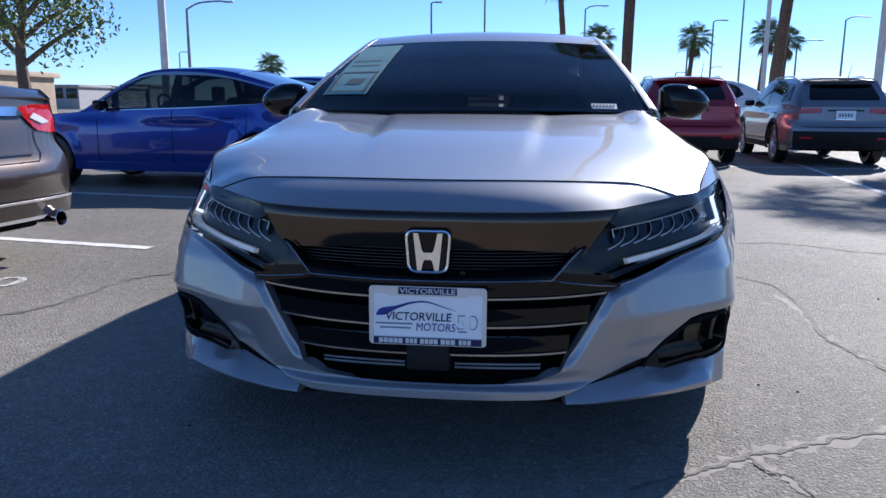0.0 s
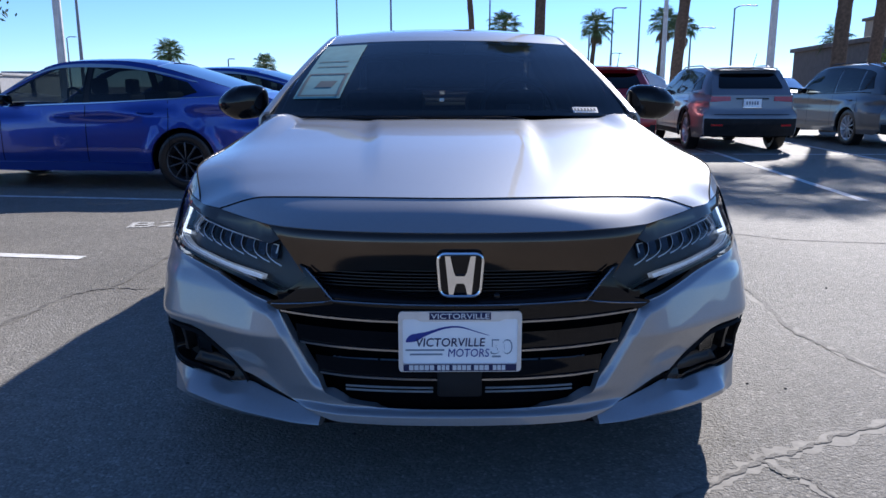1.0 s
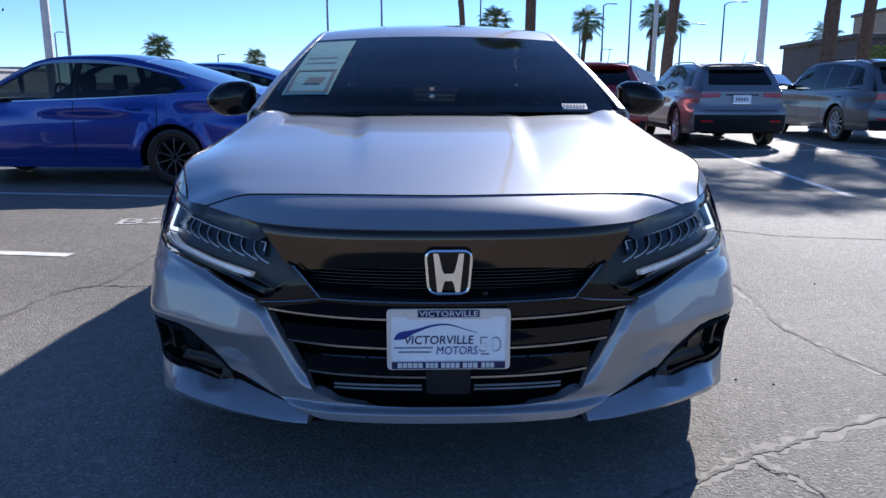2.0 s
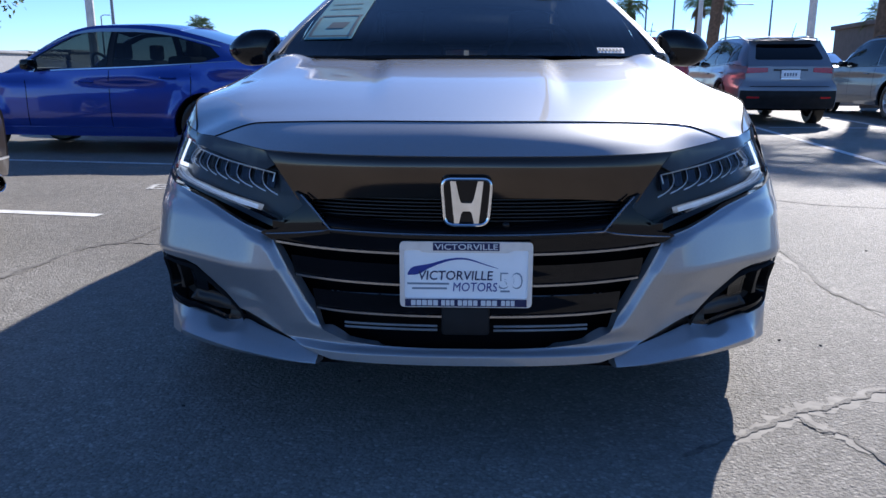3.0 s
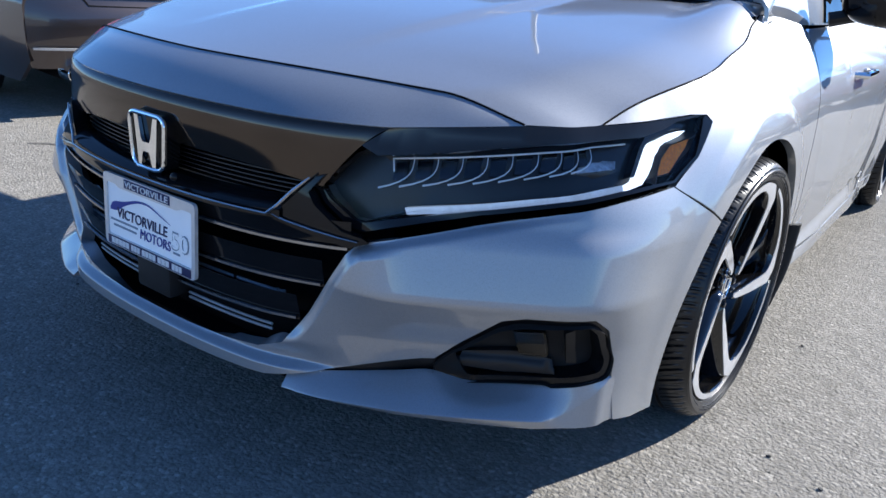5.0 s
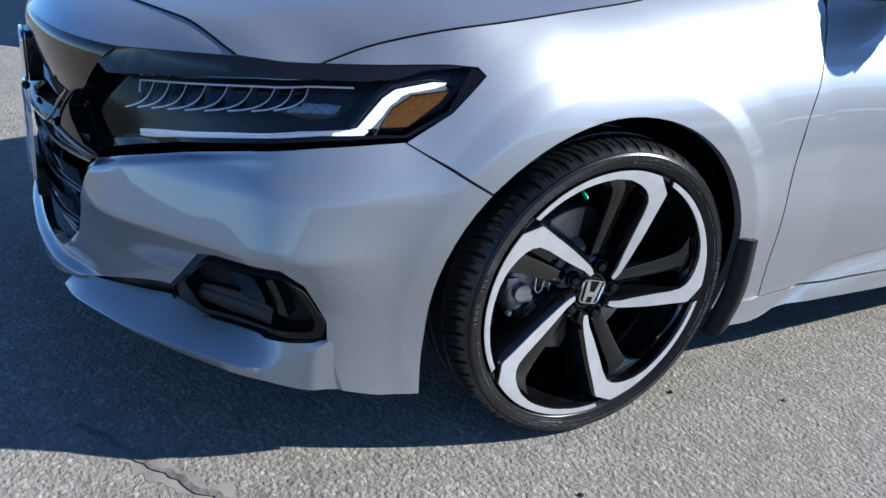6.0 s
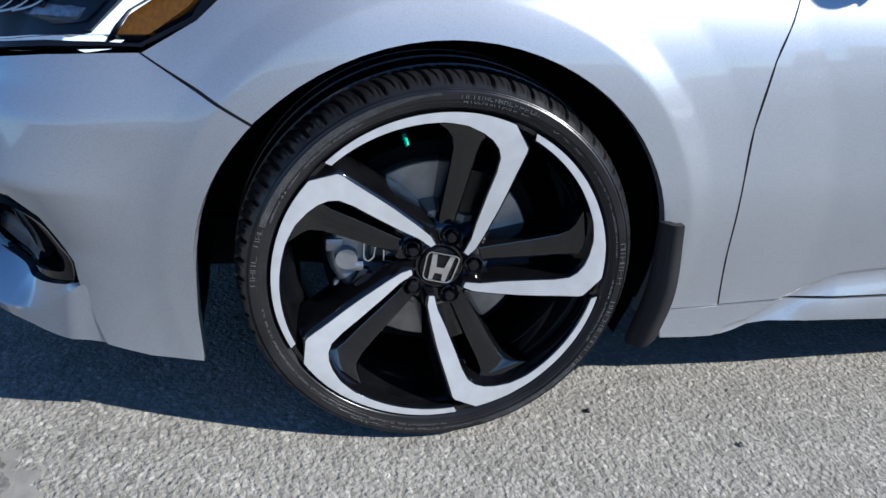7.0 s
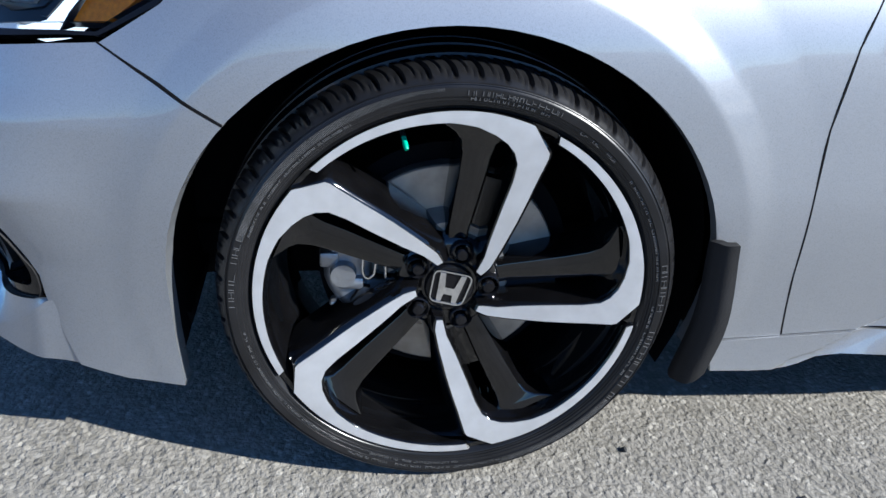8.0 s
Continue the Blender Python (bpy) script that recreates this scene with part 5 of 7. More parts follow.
def build_wheel(name, at, side, parent):
    """A five-spoke wheel; its outside looks along +x, and side -1 turns it about."""
    bm = bmesh.new()
    prof = [(-0.006, 0.2745), (-0.002, 0.2722), (-0.003, 0.2660), (-0.012, 0.2590), (-0.026, 0.2535), (-0.048, 0.2490), (-0.075, 0.2440), (-0.088, 0.2350), (-0.150, 0.2310), (-0.205, 0.238), (-0.215, 0.262)]
    add_lathe(bm, prof, 120)
    bmesh.ops.recalc_face_normals(bm, faces=bm.faces[:])
    for f in bm.faces:
        if f.normal.dot(Vector((0, f.calc_center_median().y, f.calc_center_median().z))) > 0:
            f.normal_flip()
    wheel = part(name, bm, WHEEL_BLACK, parent, "five-spoke black and machined alloy wheel with low-profile tyre")
    build_tyre(wheel)
    # machined face of one spoke: a straight bar that turns at a crisp corner into a thin rim band
    inner = [(0.048, 44), (0.072, 53), (0.1024, 61.5), (0.150, 66.8), (0.190, 68.9), (0.214, 70.6), (0.2275, 73.2), (0.2370, 76.6), (0.2445, 80.8), (0.2520, 86.5), (0.2568, 94.5), (0.2592, 110), (0.2605, 122), (0.2618, 134.6)]
    outer = [(0.2712, 135.4), (0.2718, 122), (0.2718, 108), (0.2718, 95), (0.2718, 84), (0.2700, 71.2), (0.2455, 63.3), (0.239, 62.6), (0.200, 60.6), (0.168, 58.0), (0.140, 55.0), (0.093, 47.0), (0.066, 38.0), (0.050, 34)]
    face = inner + outer
    fine = []
    for (r0, a0), (r1, a1) in zip(face, face[1:] + face[:1]):
        p, q = Vector(polar(r0, a0)), Vector(polar(r1, a1))
        if r0 > 0.25 and r1 > 0.25 and abs(a1 - a0) > 6:
            m = int(abs(a1 - a0) / 1.3)
            fine += [polar(r0 + (r1 - r0) * k / m, a0 + (a1 - a0) * k / m) for k in range(m)]
        else:
            m = max(1, int((q - p).length / 0.006))
            fine += [tuple(p.lerp(q, k / m)) for k in range(m)]
    lift = lambda y, z: (face_x(math.hypot(y, z)) + 0.0048, y, z)
    first = panel("spoke_face", fine, lift, ALLOY, wheel, "bright machined spoke face", step=0.02, depth=0.0016)
    area = sum(fine[i][0] * fine[(i + 1) % len(fine)][1] - fine[(i + 1) % len(fine)][0] * fine[i][1] for i in range(len(fine)))
    sgn = 1 if area > 0 else -1

    def grow(steep, wide):
        out, m = [], len(fine)
        for i in range(m):
            p, q, r = Vector(fine[i - 2]), Vector(fine[i]), Vector(fine[(i + 2) % m])
            t = (r - p).normalized()
            nn = Vector((t.y, -t.x)) * sgn
            ccw = Vector((-q.y, q.x)).normalized()
            k = sm(-0.3, -0.8, nn.dot(ccw)) * sm(0.262, 0.246, q.length)
            v = q + nn * (steep + (wide - steep) * k)
            if v.length > 0.2725:
                v = v.normalized() * 0.2725
            out.append(v)
        return out

    # black body under the face: a steep wall on the channel side, a broad sloped flank on the other
    bm = bmesh.new()
    rings = []
    for steep, wide, dx in ((0.0004, 0.0006, 0.0030), (0.0016, 0.0030, 0.0018), (0.0026, 0.0080, -0.008), (0.0048, 0.0150, -0.026), (0.0060, 0.0185, -0.045), (0.0060, 0.0185, -0.075)):
        rings.append([bm.verts.new((face_x(v.length) + dx, v.x, v.y)) for v in grow(steep, wide)])
    for a, b in zip(rings, rings[1:]):
        for i in range(len(a)):
            bm.faces.new((a[i], a[(i + 1) % len(a)], b[(i + 1) % len(a)], b[i]))
    bmesh.ops.recalc_face_normals(bm, faces=bm.faces[:])
    flank = part("spoke", bm, WHEEL_BLACK, wheel, "gloss black spoke", sharp=38)
    # recessed twin bar beside it, flat on top, with a flared foot on the barrel
    bm = bmesh.new()
    rows = []
    for r, a0, a1, dx in ((0.050, 66, 98, -0.050), (0.088, 74.5, 94, -0.047), (0.130, 76.2, 91.2, -0.041), (0.170, 77.2, 89.8, -0.036), (0.205, 78.0, 89.4, -0.031), (0.224, 77.6, 90.2, -0.028), (0.236, 75.5, 92.5, -0.025), (0.252, 72, 97, -0.022)):
        p, q = Vector(polar(r, a0)), Vector(polar(r, a1))
        t = (q - p).normalized()
        row = [(dx - 0.060, *(p - t * 0.006)), (dx - 0.006, *(p - t * 0.0015)), (dx - 0.001, *(p + t * 0.0012)), (dx, *(p + t * 0.004)), (dx, *(q - t * 0.004)), (dx - 0.001, *(q - t * 0.0012)), (dx - 0.006, *(q + t * 0.0015)), (dx - 0.060, *(q + t * 0.006))]
        rows.append([bm.verts.new(v) for v in row])
    for a, b in zip(rows, rows[1:]):
        for i in range(len(a) - 1):
            bm.faces.new((a[i], a[i + 1], b[i + 1], b[i]))
    bmesh.ops.recalc_face_normals(bm, faces=bm.faces[:])
    twin = part("twin_spoke", bm, WHEEL_BLACK, wheel, sharp=30)
    # web at the bottom of the channel between the two bars
    bm = bmesh.new()
    web = [(r, a0, a1) for r, a0, a1 in ((0.05, 58, 74), (0.09, 62, 76), (0.13, 66, 78), (0.165, 68, 79))]
    lo_v = [bm.verts.new((-0.070, *polar(r, a))) for r, a, _ in web]
    hi_v = [bm.verts.new((-0.070, *polar(r, a))) for r, _, a in web]
    for i in range(len(web) - 1):
        bm.faces.new((lo_v[i], lo_v[i + 1], hi_v[i + 1], hi_v[i]))
    solid(bm, 0.02)
    web_ob = part("channel_web", bm, WHEEL_BLACK, wheel)
    for k in range(1, 5):
        for ob in (first, flank, twin, web_ob):
            c = ob.copy()
            scene.collection.objects.link(c)
            c.parent = wheel
            c.matrix_basis = Matrix.Rotation(k * 2 * math.pi / 5, 4, "X")
    # hub, nuts, cap
    bm = bmesh.new()
    add_lathe(bm, [(-0.10, 0.078), (-0.052, 0.076), (-0.046, 0.071), (-0.043, 0.064), (-0.043, 0.044), (-0.040, 0.040), (-0.039, 0.0)], 60)
    bmesh.ops.recalc_face_normals(bm, faces=bm.faces[:])
    part("hub", bm, WHEEL_BLACK, wheel)
    for k in range(5):
        m = Matrix.Translation((-0.037, *polar(0.056, 3 + 72 * k)))
        bm = bmesh.new()
        add_lathe(bm, [(-0.008, 0.0180), (0.003, 0.0168), (0.004, 0.0155), (0.002, 0.0135), (-0.008, 0.0128)], 24, m=m)
        add_lathe(bm, [(-0.008, 0.0100), (0.006, 0.0096), (0.0085, 0.0075), (0.0092, 0.0)], 12, m=m)
        bmesh.ops.recalc_face_normals(bm, faces=bm.faces[:])
        part("wheel_nut", bm, BLACK_GLOSS, wheel)
    bm = bmesh.new()
    add_lathe(bm, [(-0.05, 0.0365), (-0.038, 0.0362), (-0.0345, 0.0335), (-0.0335, 0.030), (-0.0335, 0.0)], 48)
    bmesh.ops.recalc_face_normals(bm, faces=bm.faces[:])
    part("centre_cap", bm, BLACK_GLOSS, wheel)
    bm = bmesh.new()
    tilt = Matrix.Rotation(radians(-12), 4, "X")
    put = lambda x, y, z: tilt @ Vector((x, y * 0.485, (z - 0.6445) * 0.465))
    pts = [put(-0.0325, x, z) for x, z in ring_outline(0.0585, 0.0500, 0.5905, 0.6985)]
    add_tube(bm, pts + pts[:2], 0.0021, 6, cap=False)
    for sy in (1, -1):
        top = [put(-0.0312, sy * y, z) for y, z in ((0.0400, 0.6935), (0.0235, 0.6935), (0.0120, 0.633), (0.0165, 0.5945), (0.0300, 0.5945))]
        low = [p - Vector((0.002, 0, 0)) for p in top]
        vt, vl = [bm.verts.new(p) for p in top], [bm.verts.new(p) for p in low]
        bm.faces.new(vt)
        for i in range(5):
            bm.faces.new((vt[i], vt[(i + 1) % 5], vl[(i + 1) % 5], vl[i]))
    bm.faces.new([bm.verts.new(put(-0.0313, y, z)) for y, z in ((-0.017, 0.645), (0.017, 0.645), (0.015, 0.621), (-0.015, 0.621))])
    bmesh.ops.recalc_face_normals(bm, faces=bm.faces[:])
    part("cap_badge", bm, CHROME, wheel, "chrome badge on the cap", smooth=False)
    # valve
    bm = bmesh.new()
    d = Vector((0, *polar(1, 108.5)))
    add_tube(bm, [Vector((-0.040, 0, 0)) + d * 0.250, Vector((-0.026, 0, 0)) + d * 0.238], 0.0038, 8)
    part("valve", bm, BLACK_SATIN, wheel)
    bm = bmesh.new()
    add_tube(bm, [Vector((-0.028, 0, 0)) + d * 0.239, Vector((-0.014, 0, 0)) + d * 0.229, Vector((-0.011, 0, 0)) + d * 0.226], [0.0034, 0.0036, 0.0025], 10)
    part("valve_cap", bm, GREEN_CAP, wheel, "green valve cap")
    # brake
    bm = bmesh.new()
    add_lathe(bm, [(-0.118, 0.165), (-0.095, 0.165), (-0.093, 0.163), (-0.093, 0.102), (-0.080, 0.098), (-0.066, 0.088), (-0.064, 0.0)], 72)
    bmesh.ops.recalc_face_normals(bm, faces=bm.faces[:])
    part("brake_disc", bm, STEEL, wheel, "grey steel brake disc")
    bm = bmesh.new()
    arc = []
    for a in np.linspace(164, 204, 9):
        c, s_ = polar(1, a)
        w_ = 1.0 - 0.10 * sm(182, 204, a)
        arc.append([(-0.125, 0.108 * c, 0.108 * s_), (-0.086, 0.110 * c, 0.110 * s_), (-0.074, 0.120 * c, 0.120 * s_), (-0.070, 0.152 * c * w_, 0.152 * s_ * w_), (-0.076, 0.178 * c * w_, 0.178 * s_ * w_), (-0.125, 0.184 * c * w_, 0.184 * s_ * w_)])
    loft(bm, arc, 3, 1)
    bmesh.ops.recalc_face_normals(bm, faces=bm.faces[:])
    add_box(bm, (-0.090, -0.186, 0.012), (-0.066, -0.158, 0.036), 0.004)
    add_box(bm, (-0.090, -0.160, -0.022), (-0.062, -0.122, -0.002), 0.005)
    add_box(bm, (-0.090, -0.172, -0.066), (-0.066, -0.135, -0.044), 0.006)
    bmesh.ops.create_cone(bm, cap_ends=True, segments=20, radius1=0.020, radius2=0.018, depth=0.02, matrix=Matrix.Translation((-0.066, -0.152, 0.004)) @ Matrix.Rotation(math.pi / 2, 4, "Y"))
    part("brake_caliper", bm, CAST, wheel, "bare cast brake caliper", sharp=40)
    bm = bmesh.new()
    hook = [(-0.060, -0.124, 0.036), (-0.058, -0.124, 0.010), (-0.058, -0.117, 0.001), (-0.058, -0.108, 0.008), (-0.058, -0.106, 0.024), (-0.058, -0.098, 0.030), (-0.058, -0.092, 0.022), (-0.058, -0.091, -0.004)]
    add_tube(bm, curve(hook, 3), 0.0022, 6)
    part("brake_spring", bm, CHROME, wheel)
    bm = bmesh.new()
    add_box(bm, (-0.094, -0.158, 0.078), (-0.062, -0.090, 0.094), 0.004, Matrix.Rotation(radians(-14), 4, "X"))
    part("caliper_bracket", bm, CAST, wheel)
    bm = bmesh.new()
    add_lathe(bm, [(-0.121, 0.0), (-0.121, 0.19)], 48)
    part("dust_shield", bm, DARK, wheel)
    wheel.matrix_basis = Matrix.Translation(at) @ Matrix.Rotation(radians(STEER), 4, "Z") @ Matrix.Scale(1.022, 4)
    return wheel


STEER = -2.6
WHEEL_BLACK = vary(mat("wheel_black", (0.003, 0.003, 0.0035), 0.07, spec=0.3, coat=1.0), 30, 0.3, rough_amount=0.02)
RUBBER_MARK = vary(mat("rubber_mark", (0.085, 0.085, 0.086), 0.42), 60, 0.3)


def copy_part(ob, m, parent):
    """A part with its sub-parts again, on the same meshes."""
    made = {}
    for o in (ob, *ob.children_recursive):
        made[o] = o.copy()
        scene.collection.objects.link(made[o])
        made[o].parent = made.get(o.parent, parent)
    made[ob].matrix_basis = m
    return made[ob]


wheel_fl = build_wheel("wheel", (0.951, 0.984, 0.331), 1, sedan)
for s_, y_ in ((1, 3.82), (-1, 0.984), (-1, 3.82)):
    turn = Matrix.Rotation(radians(STEER if y_ < 2 else 0.0) + (0.0 if s_ > 0 else math.pi), 4, "Z")
    copy_part(wheel_fl, Matrix.Translation((s_ * 0.951, y_, 0.331)) @ turn @ Matrix.Scale(1.022, 4), sedan)


# ---------------- ground ----------------
def asphalt():
    """Old asphalt: rounded pale stones standing out of a grey binder, wear and stains at larger scale."""
    m = mat("weathered_asphalt", (0.2, 0.2, 0.2), 0.6)
    b = m.node_tree.nodes["Principled BSDF"]
    tc = node(m, "ShaderNodeTexCoord")
    warp = node(m, "ShaderNodeTexNoise", Scale=60.0, Detail=2.0)
    stones = node(m, "ShaderNodeTexVoronoi", Scale=105.0)
    lumps = node(m, "ShaderNodeTexNoise", Scale=85.0, Detail=3.0, Roughness=0.5)
    fine = node(m, "ShaderNodeTexNoise", Scale=330.0, Detail=4.0, Roughness=0.6)
    mid = node(m, "ShaderNodeTexNoise", Scale=14.0, Detail=5.0)
    big = node(m, "ShaderNodeTexNoise", Scale=0.55, Detail=7.0, Roughness=0.62)
    for n in (warp, lumps, fine, mid, big):
        link(m, tc.outputs["Object"], n.inputs["Vector"])
    bend = node(m, "ShaderNodeVectorMath", operation="MULTIPLY_ADD")
    bend.inputs[1].default_value = (0.010, 0.010, 0.010)
    link(m, warp.outputs["Color"], bend.inputs[0])
    link(m, tc.outputs["Object"], bend.inputs[2])
    link(m, bend.outputs[0], stones.inputs["Vector"])
    sep = node(m, "ShaderNodeSeparateColor")
    link(m, stones.outputs["Color"], sep.inputs[0])
    ramp = node(m, "ShaderNodeValToRGB")
    els = ramp.color_ramp.elements
    els[0].position, els[0].color = 0.0, (0.185, 0.174, 0.150, 1)
    els[1].position, els[1].color = 1.0, (0.35, 0.332, 0.292, 1)
    for p, c in ((0.3, 0.222), (0.7, 0.246), (0.9, 0.272)):
        e = els.new(p)
        e.color = (c, c * 0.945, c * 0.835, 1)
    link(m, sep.outputs[0], ramp.inputs[0])

    def span(src, lo, hi, a, c):
        r = node(m, "ShaderNodeMapRange")
        for k, v in zip(("From Min", "From Max", "To Min", "To Max"), (lo, hi, a, c)):
            r.inputs[k].default_value = v
        link(m, src, r.inputs["Value"])
        return r.outputs[0]

    tone = None
    for src in (span(stones.outputs["Distance"], 0.25, 0.8, 1.06, 0.84), span(big.outputs["Fac"], 0.3, 0.7, 0.84, 1.16), span(mid.outputs["Fac"], 0.3, 0.7, 0.90, 1.10)):
        if tone is None:
            tone = src
            continue
        mm = node(m, "ShaderNodeMath", operation="MULTIPLY")
        link(m, tone, mm.inputs[0])
        link(m, src, mm.inputs[1])
        tone = mm.outputs[0]
    mul = node(m, "ShaderNodeVectorMath", operation="SCALE")
    link(m, ramp.outputs[0], mul.inputs[0])
    link(m, tone, mul.inputs["Scale"])
    link(m, mul.outputs[0], b.inputs["Base Color"])
    # relief: rounded stones, lumps over several of them, fine grit
    height = None
    for src, k in ((stones.outputs["Distance"], -0.55), (lumps.outputs["Fac"], 2.4), (fine.outputs["Fac"], 0.35)):
        mm = node(m, "ShaderNodeMath", operation="MULTIPLY_ADD")
        mm.inputs[1].default_value = k
        link(m, src, mm.inputs[0])
        if height is not None:
            link(m, height, mm.inputs[2])
        else:
            mm.inputs[2].default_value = 0.0
        height = mm.outputs[0]
    bump = node(m, "ShaderNodeBump", Strength=1.0, Distance=0.0030)
    link(m, height, bump.inputs["Height"])
    link(m, bump.outputs[0], b.inputs["Normal"])
    b.inputs["Roughness"].default_value = 0.55
    b.inputs["Specular IOR Level"].default_value = 0.04
    b.inputs["Diffuse Roughness"].default_value = 0.15
    return m


ASPHALT = asphalt()
LINE_PAINT = vary(mat("worn_white_paint", (0.62, 0.62, 0.60), 0.75), 9, 0.22, bump=0.4, bump_scale=160)
WORN_PAINT = vary(mat("faded_white_paint", (0.40, 0.395, 0.375), 0.8), 26, 0.55, bump=0.6, bump_scale=120)
TAR = vary(mat("crack_filler", (0.125, 0.118, 0.105), 0.85), 45, 0.4, bump=0.8, bump_scale=120)
SEALANT = vary(mat("worn_grey_sealant", (0.190, 0.179, 0.158), 0.8), 18, 0.25, bump=0.25, bump_scale=70)
CONCRETE = vary(mat("pale_concrete", (0.34, 0.31, 0.27), 0.85), 6, 0.15, bump=0.2)
SOIL = vary(mat("dry_soil", (0.24, 0.17, 0.11), 0.95), 4, 0.25, bump=0.4)
bm = bmesh.new()
bmesh.ops.create_grid(bm, x_segments=1, y_segments=1, size=1500)
ground = finish("ground", bm, ASPHALT)
tagged(ground, "grey weathered asphalt car park", "ground", kind="structure")


def strip(name, pts, width, mt, z, label, category, wobble=0.0, seed=1, kind="structure"):
    """A flat band along a line on the ground, uneven if asked."""
    rnd = random.Random(seed)
    line = curve([(*p, 0) for p in pts], 1 if wobble == 0 else 14)
    bm = bmesh.new()
    prev = None
    for i, p in enumerate(line):
        d = (line[min(i + 1, len(line) - 1)] - line[max(i - 1, 0)]).normalized()
        n = Vector((-d.y, d.x, 0))
        q = seed * 7.3 + i * 0.33
        j = n * (noise.noise(Vector((q, 0.5, 0))) * 2.2 + noise.noise(Vector((q * 3.1, 4.5, 0))) * 0.9) * wobble
        w = width * (1 if wobble == 0 else 0.75 + 0.8 * noise.noise(Vector((q * 1.7, 9.5, 0)))) / 2
        a, b = bm.verts.new(p + j + n * w + Vector((0, 0, z))), bm.verts.new(p + j - n * w + Vector((0, 0, z)))
        if prev:
            bm.faces.new((prev[0], prev[1], b, a))
        prev = (a, b)
    ob = finish(name, bm, mt, None, smooth=False)
    return tagged(ob, label, category, kind=kind)


for pts in (((-2.41, 3.09), (-9.0, 4.15)), ((-1.6, 5.62), (-9.0, 6.75)), ((4.27, 5.65), (4.92, 11.6), (5.0, 15.5)), ((6.9, 8.8), (7.6, 16.0)), ((5.1, 11.2), (12.0, 11.0)), ((3.6, 11.3), (4.9, 11.2))):
    strip("bay_line", list(pts), 0.10, LINE_PAINT, 0.004, "worn white painted parking bay line", "line marking")
# painted bay number, half worn
bay = letters("B2", 0.42, 0.26, (-2.38, 4.36, 0.004), WORN_PAINT, ground, rot=(0, 0, 8), name="bay_marking", label="worn white painted bay number")
bay2 = letters("0", 0.20, 0.26, (-2.72, 2.0, 0.004), WORN_PAINT, ground, rot=(0, 0, 8), name="bay_marking", label="worn white painted bay number")
for k, (pts, w) in enumerate(((((1.2, 3.96), (1.82, 3.91), (2.19, 3.92), (2.55, 3.68), (2.78, 3.61), (4.2, 3.3)), 0.03), (((1.3, 3.1), (1.54, 2.7), (1.68, 2.5), (1.68, 2.03), (1.61, 1.58), (1.63, 1.34), (1.68, 1.1), (1.9, 0.4)), 0.030),
                              (((0.55, 0.02), (0.75, 0.14), (0.93, 0.27), (1.04, 0.31), (1.2, 0.39), (1.45, 0.5), (2.1, 0.62)), 0.020), (((0.93, 0.27), (0.95, 0.18), (1.01, 0.14), (1.03, 0.06), (1.1, -0.4)), 0.014),
                              (((-2.6, 1.0), (-2.27, 1.35), (-2.11, 1.7), (-2.05, 2.17), (-1.89, 2.38), (-1.86, 3.04), (-1.8, 3.6)), 0.042), (((-2.03, 2.2), (-1.89, 2.30), (-1.62, 2.29), (-1.2, 2.35)), 0.024),
                              (((1.6, 6.6), (2.44, 6.34), (3.87, 6.12), (6.0, 6.3)), 0.02), (((1.0, 7.8), (2.01, 7.91), (5, 8.3)), 0.02), (((1.2, 4.6), (1.23, 4.24), (1.4, 3.6), (1.54, 3.09)), 0.012))):
    strip("ground_crack", list(pts), w, TAR, 0.0026 + 0.0003 * k, "dark wandering crack in the asphalt", "crack", wobble=0.010, seed=k + 3)
for k, (pts, w) in enumerate(((((0.62, 0.06), (0.80, 0.17), (0.95, 0.27), (1.10, 0.34), (1.5, 0.52)), 0.085), (((1.62, 2.3), (1.64, 1.9), (1.61, 1.6), (1.64, 1.3), (1.72, 0.9)), 0.05), (((0.93, 0.25), (0.98, 0.16), (1.03, 0.04)), 0.045), (((-2.35, 1.25), (-2.15, 1.65), (-2.06, 2.1)), 0.07))):
    strip("sealed_crack", list(pts), w, SEALANT, 0.0008 + 0.0004 * k, "smooth grey sealant band over a crack", "sealant", wobble=0.006, seed=k + 31)
# loose bits of grit
rnd = random.Random(11)
GRIT = vary(mat("dark_grit", (0.03, 0.03, 0.03), 0.8), 50, 0.3)
bits = [(1.251, 0.814), (0.918, 1.313), (-1.75, 4.05), (-1.85, 3.9)] + [(rnd.uniform(-0.9, 2.2), rnd.uniform(-1.6, 2.4)) for _ in range(16)]
for x, y in bits:
    bm = bmesh.new()
    bmesh.ops.create_icosphere(bm, subdivisions=1, radius=0.007)
    for v in bm.verts:
        v.co *= rnd.uniform(0.6, 1.2)
        v.co.z *= 0.6
    ob = finish("pebble", bm, GRIT)
    ob.location = (x, y, 0.003)
    tagged(ob, "small dark stone chip on the asphalt", "pebble", "stone chips")


